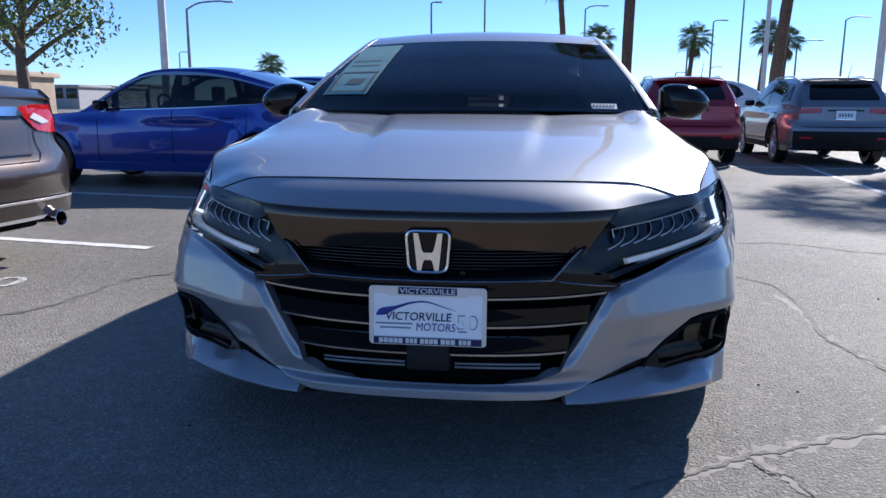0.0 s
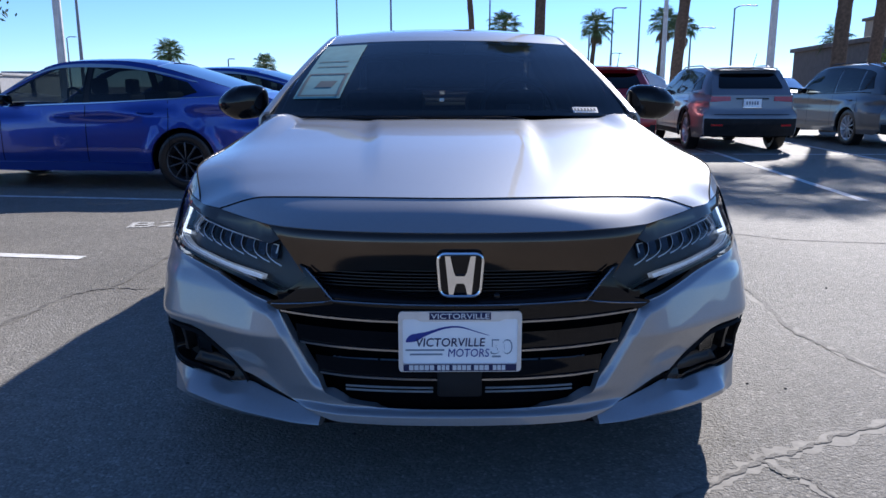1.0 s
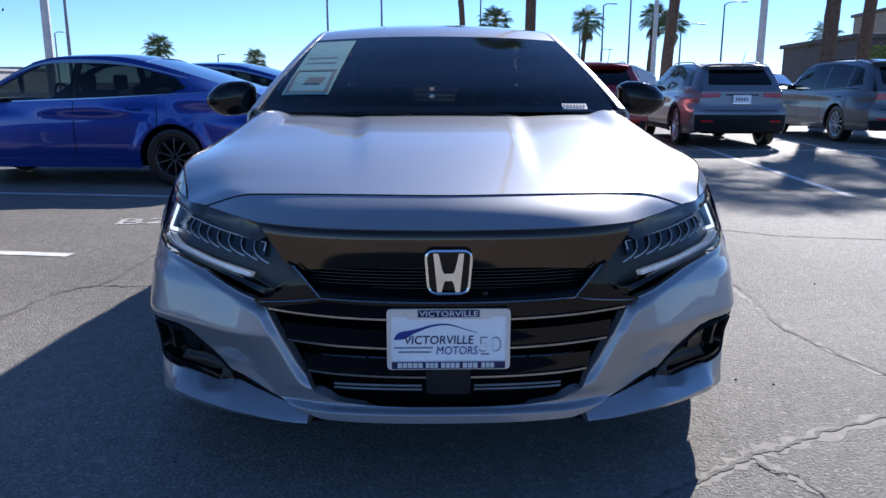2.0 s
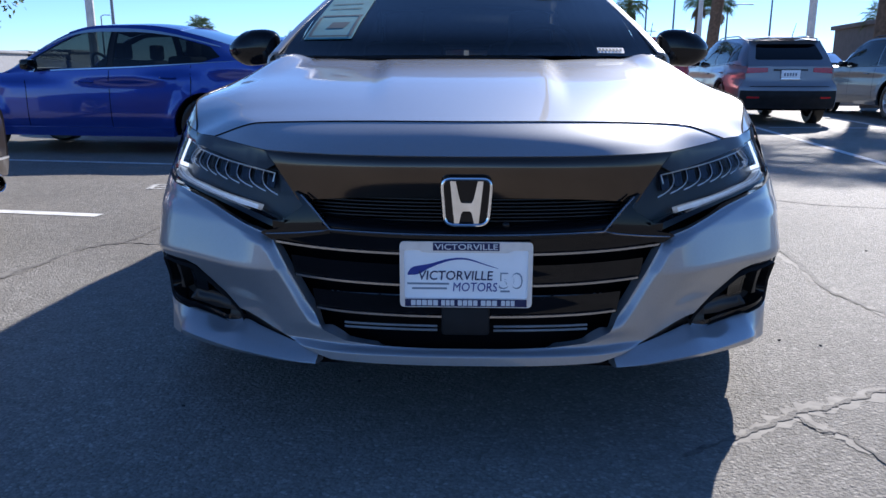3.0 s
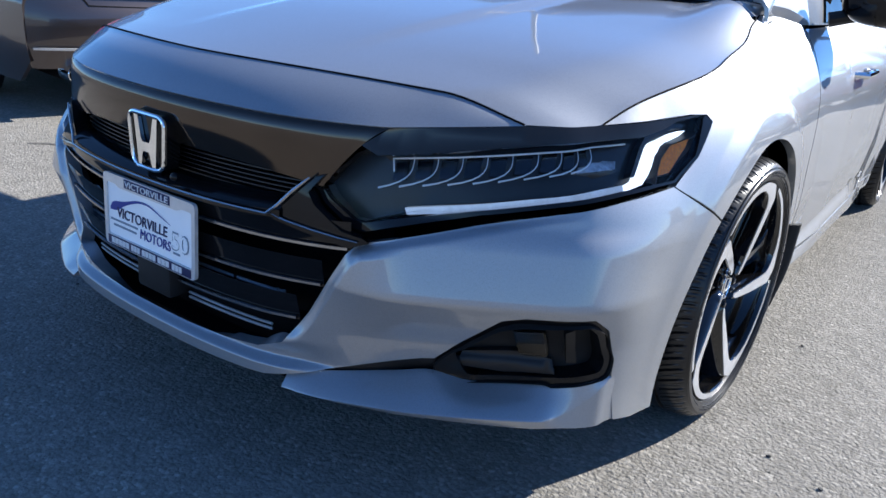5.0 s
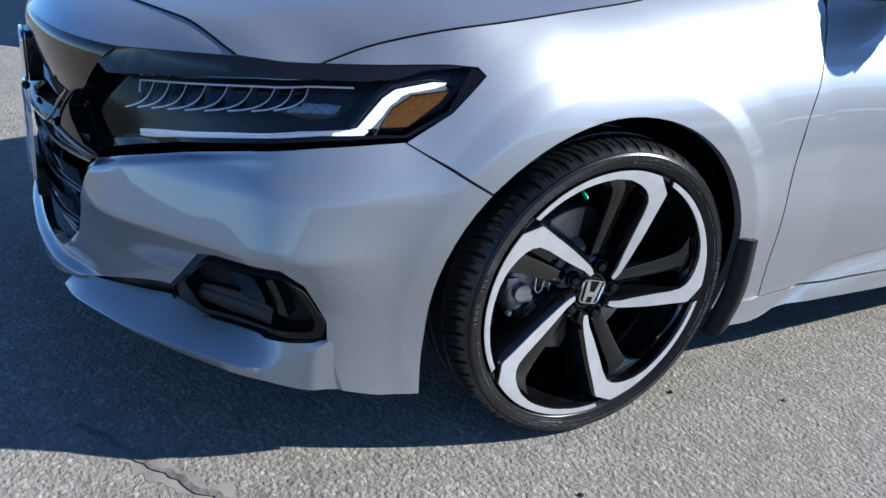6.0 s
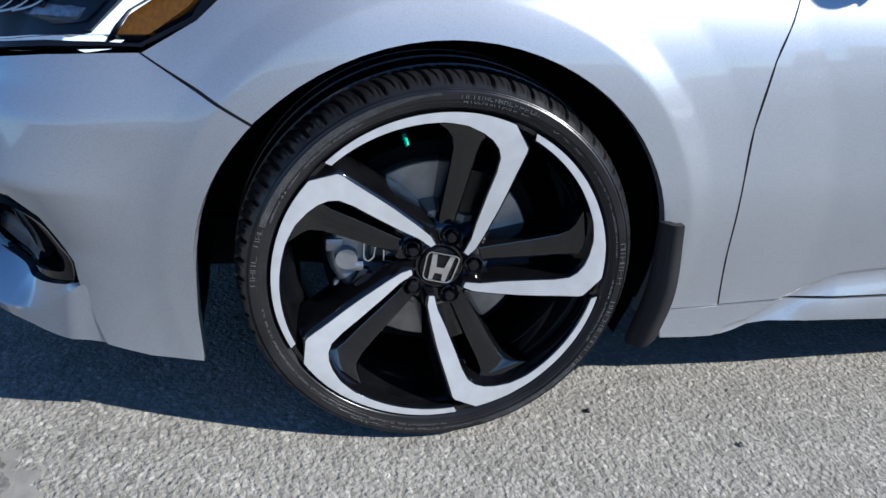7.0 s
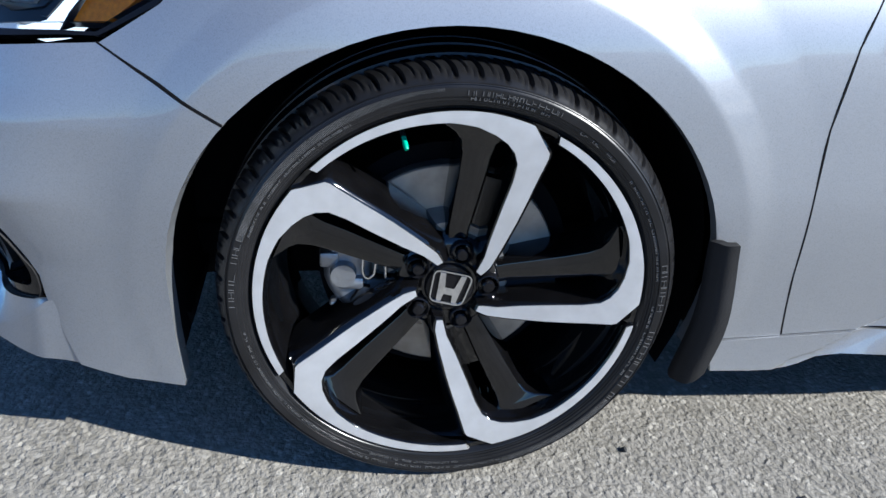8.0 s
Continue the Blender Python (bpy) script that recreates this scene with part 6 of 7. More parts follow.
# ---------------- other cars ----------------
def plain_wheel(parent, at, r, side, spokes, rim_mt, rim_r=0.68):
    """A road wheel: tyre, rim and spokes; the outside looks along side * x."""
    bm = bmesh.new()
    q = r * rim_r
    prof = [(-0.19, q), (-0.20, r * 0.9), (-0.18, r), (-0.03, r), (0.0, r * 0.95), (0.012, r * 0.84), (0.0, q + 0.004), (-0.02, q)]
    add_lathe(bm, prof, 48)
    bmesh.ops.recalc_face_normals(bm, faces=bm.faces[:])
    wheel = part("wheel", bm, RUBBER, parent, "")
    bm = bmesh.new()
    add_lathe(bm, [(-0.02, q), (-0.004, q - 0.004), (-0.008, q - 0.014), (-0.05, q - 0.03), (-0.16, q - 0.04)], 48)
    part("rim", bm, rim_mt, wheel)
    bm = bmesh.new()
    add_lathe(bm, [(-0.10, q - 0.02), (-0.10, 0.0)], 32)
    part("brake_disc", bm, DARK, wheel)
    for k in range(spokes):
        bm = bmesh.new()
        w = 0.30 * q / spokes * 2.2
        vs = add_box(bm, (-0.045, -w * 0.5, 0.02), (-0.012, w * 0.5, q - 0.006), 0.004)
        for v in vs:
            if v.co.z > q * 0.6:
                v.co.y *= 1.3
        ob = part("spoke", bm, rim_mt, wheel)
        ob.matrix_basis = Matrix.Rotation(2 * math.pi * k / spokes, 4, "X")
    wheel.matrix_basis = Matrix.Translation(at) @ (Matrix.Identity(4) if side > 0 else Matrix.Rotation(math.pi, 4, "Z"))
    return wheel


def build_car(name, label, paint, length, width, hubs, wheel_r, deck, roof, rear_y_bow, glass, at, rz, suv=False, rim_mt=None, spokes=5, clad=False, lamp=None, details=None):
    """A parked car. Local +y is ahead; deck: belt line (y, z); roof: centre line (y, z) from the windscreen's foot to the rear window's foot."""
    car = thing(name, label, "car", (*at, 0), rz, group="parked cars")
    half = width / 2
    y0, y1 = -length / 2, length / 2
    dy, dz = [p[0] for p in deck], [p[1] for p in deck]
    gy, gz = [p[0] for p in roof], [p[1] for p in roof]
    fb = curve([(a, b, 0) for a, b in deck], 8)
    fr = curve([(a, b, 0) for a, b in roof], 8)
    by_, bz_ = [p.x for p in fb], [p.y for p in fb]
    ry_, rz_ = [p.x for p in fr], [p.y for p in fr]
    belt = lambda y: lerp(y, by_, bz_)
    def side_x(y, z):
        e = max(0.0, abs(y) / (length / 2) - 0.62) / 0.38
        x = half * (1 - (0.20 - 0.09 * sm(0.80, 0.66, z)) * e**2.6) - 0.035 * sm(0.45, 0.2, z) - 0.16 * max(0.0, z - 0.62) ** 1.6
        z_crease = belt(y) - 0.12
        x += 0.014 * sm(0.05, 0.0, abs(z - z_crease))
        for hy in hubs:
            x += 0.015 * sm(0.10, 0.02, abs(math.hypot(y - hy, z - wheel_r) - wheel_r - 0.06))
        return x
    sides_surf = lambda y, z: (side_x(y, z), y, z)
    low = 0.21 if not suv else 0.26
    arch = lambda hy: [(hy + (wheel_r + 0.045) * math.cos(t), wheel_r + (wheel_r + 0.045) * math.sin(t)) for t in np.linspace(radians(-15), radians(195), 22)]
    bottom = [(y0, 0.34), (y0 + 0.15, low)] + arch(min(hubs))[::-1] + [(0, low)] + arch(max(hubs))[::-1] + [(y1 - 0.2, low), (y1, 0.32)]
    top = [(y, belt(y)) for y in np.linspace(y1, y0, 26)]
    for s in (1, -1):
        panel("body_side", bottom + top, sides_surf, paint, car, sides=(s,), step=0.09, depth=0.03)
        if clad:
            for hy in hubs:
                arc = arch(hy)
                outer = [(hy + (wheel_r + 0.10) * math.cos(t), wheel_r + (wheel_r + 0.10) * math.sin(t)) for t in np.linspace(radians(-15), radians(195), 22)]
                panel("arch_cladding", arc + outer[::-1], lambda y, z: (side_x(y, z) + 0.006, y, z), BLACK_ROUGH, car, sides=(s,), step=0.06, depth=0.02)
        panel("sill", [(min(hubs) + wheel_r + 0.05, low + 0.005), (max(hubs) - wheel_r - 0.05, low + 0.005), (max(hubs) - wheel_r - 0.06, low + 0.10), (min(hubs) + wheel_r + 0.06, low + 0.10)], lambda y, z: (side_x(y, z) + 0.012, y, z), BLACK_ROUGH if clad else paint, car, sides=(s,), step=0.09, depth=0.03)
    # bonnet and rear deck
    wf, wr = gy[0], gy[-1]
    crown = 0.05
    deck_at = lambda y, t: (side_x(y, belt(y)) * t, y, belt(y) + crown * (1 - t * t) * sm(y1 + 0.1, y1 - 0.5, y) * sm(y0 - 0.1, y0 + 0.25, y))
    grid_sheet("bonnet", deck_at, np.linspace(wf - 0.1, y1, 12).tolist()[::-1], np.linspace(0, 1, 9).tolist()[::-1], paint, car)
    if not suv:
        grid_sheet("boot_lid", deck_at, np.linspace(y0, wr + 0.05, 8).tolist()[::-1], np.linspace(0, 1, 9).tolist()[::-1], paint, car)
    # ends
    def rear_at(t, z, out=0.0):
        b = lerp(z, [p[0] for p in rear_y_bow], [p[1] for p in rear_y_bow])
        return (t * side_x(y0, z), y0 - (b + out) * 1.0 + (b + 0.02) * t**4 * 0.9, z)
    zs = np.linspace(0.30, belt(y0) + (0 if suv else crown * 0.3), 14).tolist()
    grid_sheet("rear_bumper", lambda t, z: rear_at(t, z), np.linspace(0, 1, 12).tolist(), zs, paint, car, depth=0.0)
    nose_at_ = lambda t, z: (t * side_x(y1, z), y1 + 0.14 * (1 - t**2.2) - 0.10 * sm(0.5, belt(y1), z), z)
    grid_sheet("front_bumper", nose_at_, np.linspace(0, 1, 10).tolist()[::-1], np.linspace(0.22, belt(y1), 10).tolist(), paint, car, depth=0.0)
    for s in (1, -1):
        panel("headlamp", [(0.55, belt(y1) - 0.17), (0.98, belt(y1) - 0.14), (0.98, belt(y1) - 0.02), (0.6, belt(y1) - 0.07)], lambda t, z: Vector(nose_at_(t, z)) + Vector((0, 0.006, 0)), WHITE_LENS, car, sides=(s,), step=0.1, depth=0.01)
    panel("front_grille", [(-0.5, 0.30), (0.5, 0.30), (0.6, 0.55), (-0.6, 0.55)], lambda t, z: Vector(nose_at_(abs(t), z)) * Vector((1 if t >= 0 else -1, 1, 1)) + Vector((0, 0.004, 0)), BLACK_ROUGH, car, step=0.1, depth=0.01)
    # glass house
    groof = lambda y: lerp(y, ry_, rz_)
    top_half = lambda y: half * (0.73 if suv else 0.70) * (1 - 0.10 * sm(0.0, -length * 0.42, y)) + 0.10 * sm(gy[1] - 0.2, gy[0], y)
    def house_at(y, t):
        zc = groof(y)
        return (top_half(y) * t, y, zc - 0.05 * t**2.4)
    grid_sheet("windscreen", house_at, np.linspace(gy[1], gy[0], 6).tolist()[::-1], np.linspace(0, 1, 9).tolist()[::-1], glass, car, depth=0.004)
    grid_sheet("roof", house_at, np.linspace(gy[-2], gy[1], 14).tolist()[::-1], np.linspace(0, 1, 9).tolist()[::-1], paint, car)
    if not suv:
        grid_sheet("rear_window", house_at, np.linspace(gy[-1], gy[-2], 8).tolist()[::-1], np.linspace(0, 1, 9).tolist()[::-1], TINT, car, depth=0.004)
    def flank(y, k):
        b = belt(y)
        a = Vector((side_x(y, b) - 0.03, y, b))
        c = Vector((top_half(y) + 0.006, y, groof(y) - 0.05))
        return a.lerp(c, k) + Vector((0.03 * math.sin(math.pi * k), 0, 0))
    ys = np.linspace(gy[0] - 0.02, gy[-1] + 0.02, 20).tolist()
    for s in (1, -1):
        mid = (gy[1] + gy[-2]) / 2 + 0.08
        f0, r0 = gy[1] - 0.12, gy[-2] + (0.05 if not suv else 0.02)
        back = gy[-1] + 0.62
        wins = [[(mid + 0.03, 0.05), (gy[0] - 0.30, 0.05), (gy[0] - 0.34, 0.70), (f0 - 0.05, 0.90), (mid + 0.02, 0.90)], [(back - 0.05, 0.30), (back + 0.15, 0.05), (mid - 0.03, 0.05), (mid - 0.03, 0.90), (r0 + 0.25, 0.88), (back + 0.1, 0.72)]]
        if suv:
            wins[1] = [(mid - 0.85, 0.08), (mid - 0.03, 0.06), (mid - 0.03, 0.88), (mid - 0.80, 0.86)]
            wins.append([(gy[-1] + 0.26, 0.22), (mid - 0.90, 0.08), (mid - 0.86, 0.86), (gy[-1] + 0.42, 0.80)])
        house = panel("cabin_side", [(y, 0.0) for y in ys[::-1]] + [(y, 1.0) for y in ys], flank, paint, car, sides=(s,), holes=[rounded(w, 0.05, 2) for w in wins], step=0.12, depth=0.02)
        if not suv:
            panel("door_pillar", [(mid - 0.05, 0.03), (mid + 0.05, 0.03), (mid + 0.04, 0.92), (mid - 0.05, 0.92)], lambda y, k: flank(y, k) + Vector((0.003, 0, 0)), BLACK_SATIN, house, sides=(s,), step=0.12, depth=0.002)
        panel("window_trim", [(gy[0] - 0.30, 0.915), (gy[-1] + 0.62, 0.80), (gy[-1] + 0.62, 0.83), (mid, 0.95), (gy[0] - 0.30, 0.945)], lambda y, k: flank(y, k) + Vector((0.008, 0, 0)), CHROME if not suv else BLACK_GLOSS, house, sides=(s,), step=0.12, depth=0.004)
        for i, wpoly in enumerate(wins):
            panel("side_window", rounded(wpoly, 0.05, 2), lambda y, k: flank(y, k) + Vector((0.005, 0, 0.001)), glass if i == 0 else TINT, house, sides=(s,), step=0.12, depth=0.004)
        panel("window_trim", [(gy[0] - 0.35, 0.015), (gy[-1] + 0.30, 0.015), (gy[-1] + 0.30, 0.045), (gy[0] - 0.35, 0.045)], lambda y, k: flank(y, k) + Vector((0.008, 0, 0)), CHROME if not suv else BLACK_GLOSS, house, sides=(s,), step=0.12, depth=0.004)
        bm = bmesh.new()
        yd = gy[0] - 0.42
        add_box(bm, (s * (side_x(yd, belt(yd)) - 0.02), yd - 0.06, belt(yd) + 0.02), (s * (side_x(yd, belt(yd)) + 0.16), yd + 0.05, belt(yd) + 0.135), 0.03)
        part("door_mirror", bm, BLACK_GLOSS, car)
        for yh in (mid + 0.18, mid - 0.78):
            bm = bmesh.new()
            xx = s * (side_x(yh, belt(yh) - 0.12) + 0.012)
            add_tube(bm, [(xx - s * 0.02, yh, belt(yh) - 0.13), (xx, yh + 0.02, belt(yh) - 0.13), (xx, yh + 0.16, belt(yh) - 0.125), (xx - s * 0.02, yh + 0.18, belt(yh) - 0.125)], 0.012, 6)
            part("door_handle", bm, paint, car)
        for yy in (mid, mid + 1.0, mid - 0.95):
            z1 = belt(yy) - 0.01
            panel("door_gap", [(yy - 0.004, low + 0.11), (yy + 0.004, low + 0.11), (yy + 0.004, z1), (yy - 0.004, z1)], lambda y, z: (side_x(y, z) + 0.0015, y, z), DARK, car, sides=(s,), step=0.1, depth=0.0)
        if suv:
            bm = bmesh.new()
            yy = np.linspace(gy[1] - 0.15, gy[-2] + 0.25, 6)
            add_tube(bm, [(s * (top_half(y) - 0.03), y, groof(y) - 0.035 + (0.03 if 0 < i < 5 else -0.02)) for i, y in enumerate(yy)], 0.013, 6)
            part("roof_rail", bm, BLACK_SATIN if not clad else GREY_2, car)
        for hy in hubs:
            plain_wheel(car, (s * (half - 0.035), hy, wheel_r), wheel_r, s, spokes, rim_mt or ALLOY)
            bm = bmesh.new()
            a = arch(hy)
            v0 = [bm.verts.new((s * (half - 0.35), p, q)) for p, q in a]
            v1 = [bm.verts.new((s * (half - 0.05), p, q)) for p, q in a]
            for i in range(len(a) - 1):
                bm.faces.new((v0[i], v0[i + 1], v1[i + 1], v1[i]))
            bm.faces.new(v0)
            part("wheel_liner", bm, DARK, car)
    bm = bmesh.new()
    add_box(bm, (-half + 0.30, y0 + 0.1, low), (half - 0.30, y1 - 0.1, 0.36), 0.03)
    part("floor_pan", bm, DARK, car)
    for k, yy in ((1, 0.1), (-1, 0.1), (1, -0.75), (-1, -0.75)):
        bm = bmesh.new()
        add_box(bm, (k * 0.37 - 0.22, yy - 0.3, 0.40), (k * 0.37 + 0.22, yy, belt(yy) + 0.12), 0.05)
        add_box(bm, (k * 0.37 - 0.11, yy - 0.28, belt(yy) + 0.12), (k * 0.37 + 0.11, yy - 0.18, belt(yy) + 0.30), 0.03)
        part("seat", bm, INTERIOR, car)
    bm = bmesh.new()
    m = pose(-0.36, gy[0] - 0.95, belt(0) + 0.02, 68, 0, 0)
    add_tube(bm, [m @ Vector((0.18 * math.cos(a), 0.18 * math.sin(a), 0)) for a in np.linspace(0, 2 * math.pi, 22)], 0.016, 6)
    part("steering_wheel", bm, INTERIOR, car)
    if suv:
        # upright tailgate with its window
        zt = groof(gy[-2]) - 0.03
        zb = belt(y0)
        gate = lambda t, k: (t * (side_x(y0, zb) * (1 - k) + (top_half(gy[-2]) + 0.0) * k), (y0 - rear_y_bow[-1][1] * (1 - t**4)) * (1 - k) + (gy[-2] - 0.02) * k - 0.03 * math.sin(math.pi * k), zb + (zt - zb) * k)
        grid_sheet("tailgate", gate, np.linspace(0, 1, 9).tolist(), np.linspace(0, 1, 8).tolist(), paint, car, depth=0.0)
        panel("rear_window", rounded([(-0.84, 0.26), (0.84, 0.26), (0.80, 0.86), (-0.80, 0.86)], 0.08, 3), lambda t, k: Vector(gate(abs(t), k)) * Vector((1 if t >= 0 else -1, 1, 1)) - Vector((0, 0.006, -0.002)), glass, car, step=0.15, depth=0.004)
        bm = bmesh.new()
        loft(bm, [[(0, gy[-2] + 0.1, zt + 0.045), (0.4, gy[-2] + 0.1, zt + 0.04), (top_half(gy[-2]) - 0.02, gy[-2] + 0.1, zt + 0.02)], [(0, gy[-2] - 0.16, zt + 0.03), (0.4, gy[-2] - 0.15, zt + 0.025), (top_half(gy[-2]) - 0.06, gy[-2] - 0.1, zt + 0.005)]], 4, 3, sides=(1, -1))
        solid(bm, 0.02)
        bmesh.ops.recalc_face_normals(bm, faces=bm.faces[:])
        part("roof_spoiler", bm, paint, car)
        bm = bmesh.new()
        add_tube(bm, [(0.25, gy[-2] + 0.35, zt + 0.05), (0.25, gy[-2] + 0.18, zt + 0.30)], [0.008, 0.004], 6)
        part("aerial", bm, BLACK_SATIN, car)
    both = lambda t, z, o: Vector(rear_at(abs(t), z, o)) * Vector((1 if t >= 0 else -1, 1, 1))
    return car, both, rear_at, belt, side_x, y0


def rear_panel(name, poly, both, mt_, parent, out=0.006, label="", step=0.08, depth=0.01, mirrored=False):
    for s in ((1, -1) if mirrored else (1,)):
        panel(name, [(a * s, b) for a, b in (poly if s > 0 else poly[::-1])][::-1], lambda t, z: both(t, z, out), mt_, parent, label, step=step, depth=depth)


BROWN = car_paint("brown_paint", (0.085, 0.068, 0.062), 0.8, 0.30)
BLUE = car_paint("blue_paint", (0.012, 0.036, 0.27), 0.45, 0.30)
RED = car_paint("red_paint", (0.30, 0.006, 0.016), 0.45, 0.38)
GREY = car_paint("grey_paint", (0.20, 0.205, 0.225), 0.6, 0.45)
PALE = car_paint("pale_silver_paint", (0.42, 0.43, 0.45), 0.7, 0.38)
GREY_2 = car_paint("dark_grey_paint", (0.12, 0.13, 0.14), 0.6, 0.42)
WHITE = car_paint("white_paint", (0.70, 0.71, 0.72), 0.0, 0.45)
TINT = pane("privacy_glass", (0.10, 0.12, 0.13))
TINT_LIGHT = pane("light_tint_glass", (0.26, 0.30, 0.30))
DARK_RIM = vary(mat("dark_rim", (0.09, 0.09, 0.095), 0.35, 0.6), 20, 0.2)


def plate_on(car, y, z, w=0.31, h=0.16):
    bm = bmesh.new()
    add_box(bm, (-w / 2, y - 0.012, z - h / 2), (w / 2, y, z + h / 2), 0.004)
    p = part("rear_plate", bm, PLATE_WHITE, car, "white rear plate with unreadable marks")
    bm = bmesh.new()
    add_box(bm, (-w / 2, y - 0.016, z - h / 2), (w / 2, y - 0.009, z - h / 2 + 0.025), 0.002)
    part("plate_band", bm, CHROME, p)
    for k in range(5):
        bm = bmesh.new()
        add_box(bm, (-0.11 + 0.045 * k, y - 0.0135, z - 0.02), (-0.08 + 0.045 * k, y - 0.011, z + 0.035))
        part("plate_mark", bm, INK_GREY, p)
    return p


# brown sedan, its tail towards the bay
sedan_roof = [(1.02, 0.98), (0.35, 1.37), (-0.35, 1.445), (-0.95, 1.39), (-1.72, 1.06)]
sedan_deck = [(-2.42, 0.97), (-2.3, 1.03), (-1.7, 1.02), (-0.5, 0.97), (0.9, 0.92), (1.6, 0.86), (2.2, 0.74), (2.42, 0.66)]
HB = 82.5
brown_deck = [(a, b + 0.065 * sm(0.4, -1.2, a)) for a, b in sedan_deck]
brown, both, rear_at, belt, side_x, ry = build_car("parked_sedan", "dark brown metallic sedan with chrome exhaust tips", BROWN, 4.84, 1.86, (1.42, -1.36), 0.33, brown_deck, sedan_roof,
                                                   [(0.30, 0.04), (0.45, 0.10), (0.60, 0.115), (0.66, 0.07), (0.90, 0.03), (1.0, 0.0)], TINT, (-5.36, 2.40), HB, rim_mt=ALLOY)
rear_panel("tail_lamp", [(0.54, 0.985), (0.64, 0.90), (0.74, 0.845), (0.94, 0.825), (1.0, 0.835), (1.0, 1.005), (0.74, 1.005)], both, RED_LENS, brown, 0.012, "red tail lamp with a clear inner window", mirrored=True)
rear_panel("lamp_window", [(0.66, 0.925), (0.80, 0.885), (0.90, 0.895), (0.74, 0.955)], both, WHITE_LENS, brown, 0.020, mirrored=True)
rear_panel("chrome_strip", [(-0.60, 0.950), (0.60, 0.935), (0.56, 0.992), (-0.58, 0.998)], both, CHROME, brown, 0.022, "chrome strip across the boot", depth=0.02)
rear_panel("boot_gap", [(-0.60, 0.650), (0.60, 0.650), (0.60, 0.658), (-0.60, 0.658)], both, DARK, brown, 0.004, depth=0.0)
rear_panel("boot_gap", [(0.60, 0.650), (0.66, 0.70), (0.70, 0.85), (0.69, 0.85), (0.65, 0.705), (0.595, 0.66)], both, DARK, brown, 0.004, depth=0.0, mirrored=True)
rear_panel("boot_crease", [(-0.56, 0.70), (0.56, 0.70), (0.56, 0.712), (-0.56, 0.712)], both, BROWN, brown, 0.014, depth=0.02)
rear_panel("lower_bumper", [(-0.98, 0.30), (0.98, 0.30), (0.98, 0.41), (-0.98, 0.41)], both, BROWN, brown, 0.020, depth=0.03)
rear_panel("bright_line", [(-0.97, 0.405), (0.97, 0.405), (0.97, 0.417), (-0.97, 0.417)], both, ALLOY, brown, 0.024, depth=0.01)
rear_panel("bright_line", [(-0.62, 0.285), (0.62, 0.285), (0.66, 0.305), (-0.66, 0.305)], both, ALLOY, brown, 0.022, depth=0.02)
plate_on(brown, ry - 0.06, 0.80)
for s in (1, -1):
    bm = bmesh.new()
    add_lathe(bm, [(0.0, 0.046), (0.004, 0.050), (0.0, 0.054), (-0.03, 0.055), (-0.15, 0.053), (-0.15, 0.030), (-0.06, 0.044), (0.0, 0.046)], 28, m=Matrix.Translation((s * 0.60, ry - 0.100, 0.275)) @ Matrix.Rotation(-math.pi / 2, 4, "Z"))
    bmesh.ops.recalc_face_normals(bm, faces=bm.faces[:])
    part("exhaust_tip", bm, CHROME, brown, "chrome exhaust tip")

# blue sedan, side on
blue_roof = [(1.10, 0.96), (0.35, 1.38), (-0.25, 1.455), (-0.95, 1.40), (-2.05, 1.08)]
blue_deck = [(-2.3, 0.98), (-2.15, 1.03), (-1.8, 1.03), (-0.5, 0.95), (0.9, 0.90), (1.6, 0.84), (2.1, 0.73), (2.3, 0.64)]
blue, both, rear_at, belt, side_x, ry = build_car("parked_sedan", "bright blue metallic sedan parked side on, dark alloy wheels", BLUE, 4.62, 1.80, (1.49, -1.32), 0.325, blue_deck, blue_roof,
                                                  [(0.30, 0.05), (0.5, 0.12), (0.62, 0.11), (0.9, 0.04), (1.0, 0.02)], TINT_LIGHT, (-4.02, 7.50), 83.5, rim_mt=DARK_RIM, spokes=10)
rear_panel("tail_lamp", [(0.60, 0.78), (0.98, 0.74), (1.0, 0.95), (0.62, 0.93)], both, RED_LENS, blue, 0.012, "red tail lamp", mirrored=True)
plate_on(blue, ry - 0.12, 0.62)
blue_b, both, rear_at, belt, side_x, ry = build_car("parked_sedan", "blue sedan standing behind another, roof showing", BLUE, 4.62, 1.80, (1.40, -1.32), 0.325, blue_deck, blue_roof,
                                                    [(0.30, 0.05), (0.5, 0.12), (0.62, 0.11), (0.9, 0.04), (1.0, 0.02)], TINT, (-3.6, 10.6), 83.5, rim_mt=DARK_RIM)

suv_roof = [(0.95, 1.08), (0.35, 1.52), (-0.3, 1.62), (-1.75, 1.55), (-2.12, 1.02)]
suv_low = [(a, b - 0.08 * sm(1.08, 1.5, b)) for a, b in suv_roof]
suv_deck = [(-2.18, 1.00), (-1.6, 1.03), (-0.5, 1.00), (0.9, 0.99), (1.5, 0.96), (2.0, 0.88), (2.18, 0.78)]
bow = [(0.30, 0.06), (0.5, 0.14), (0.66, 0.12), (0.72, 0.07), (1.0, 0.05)]


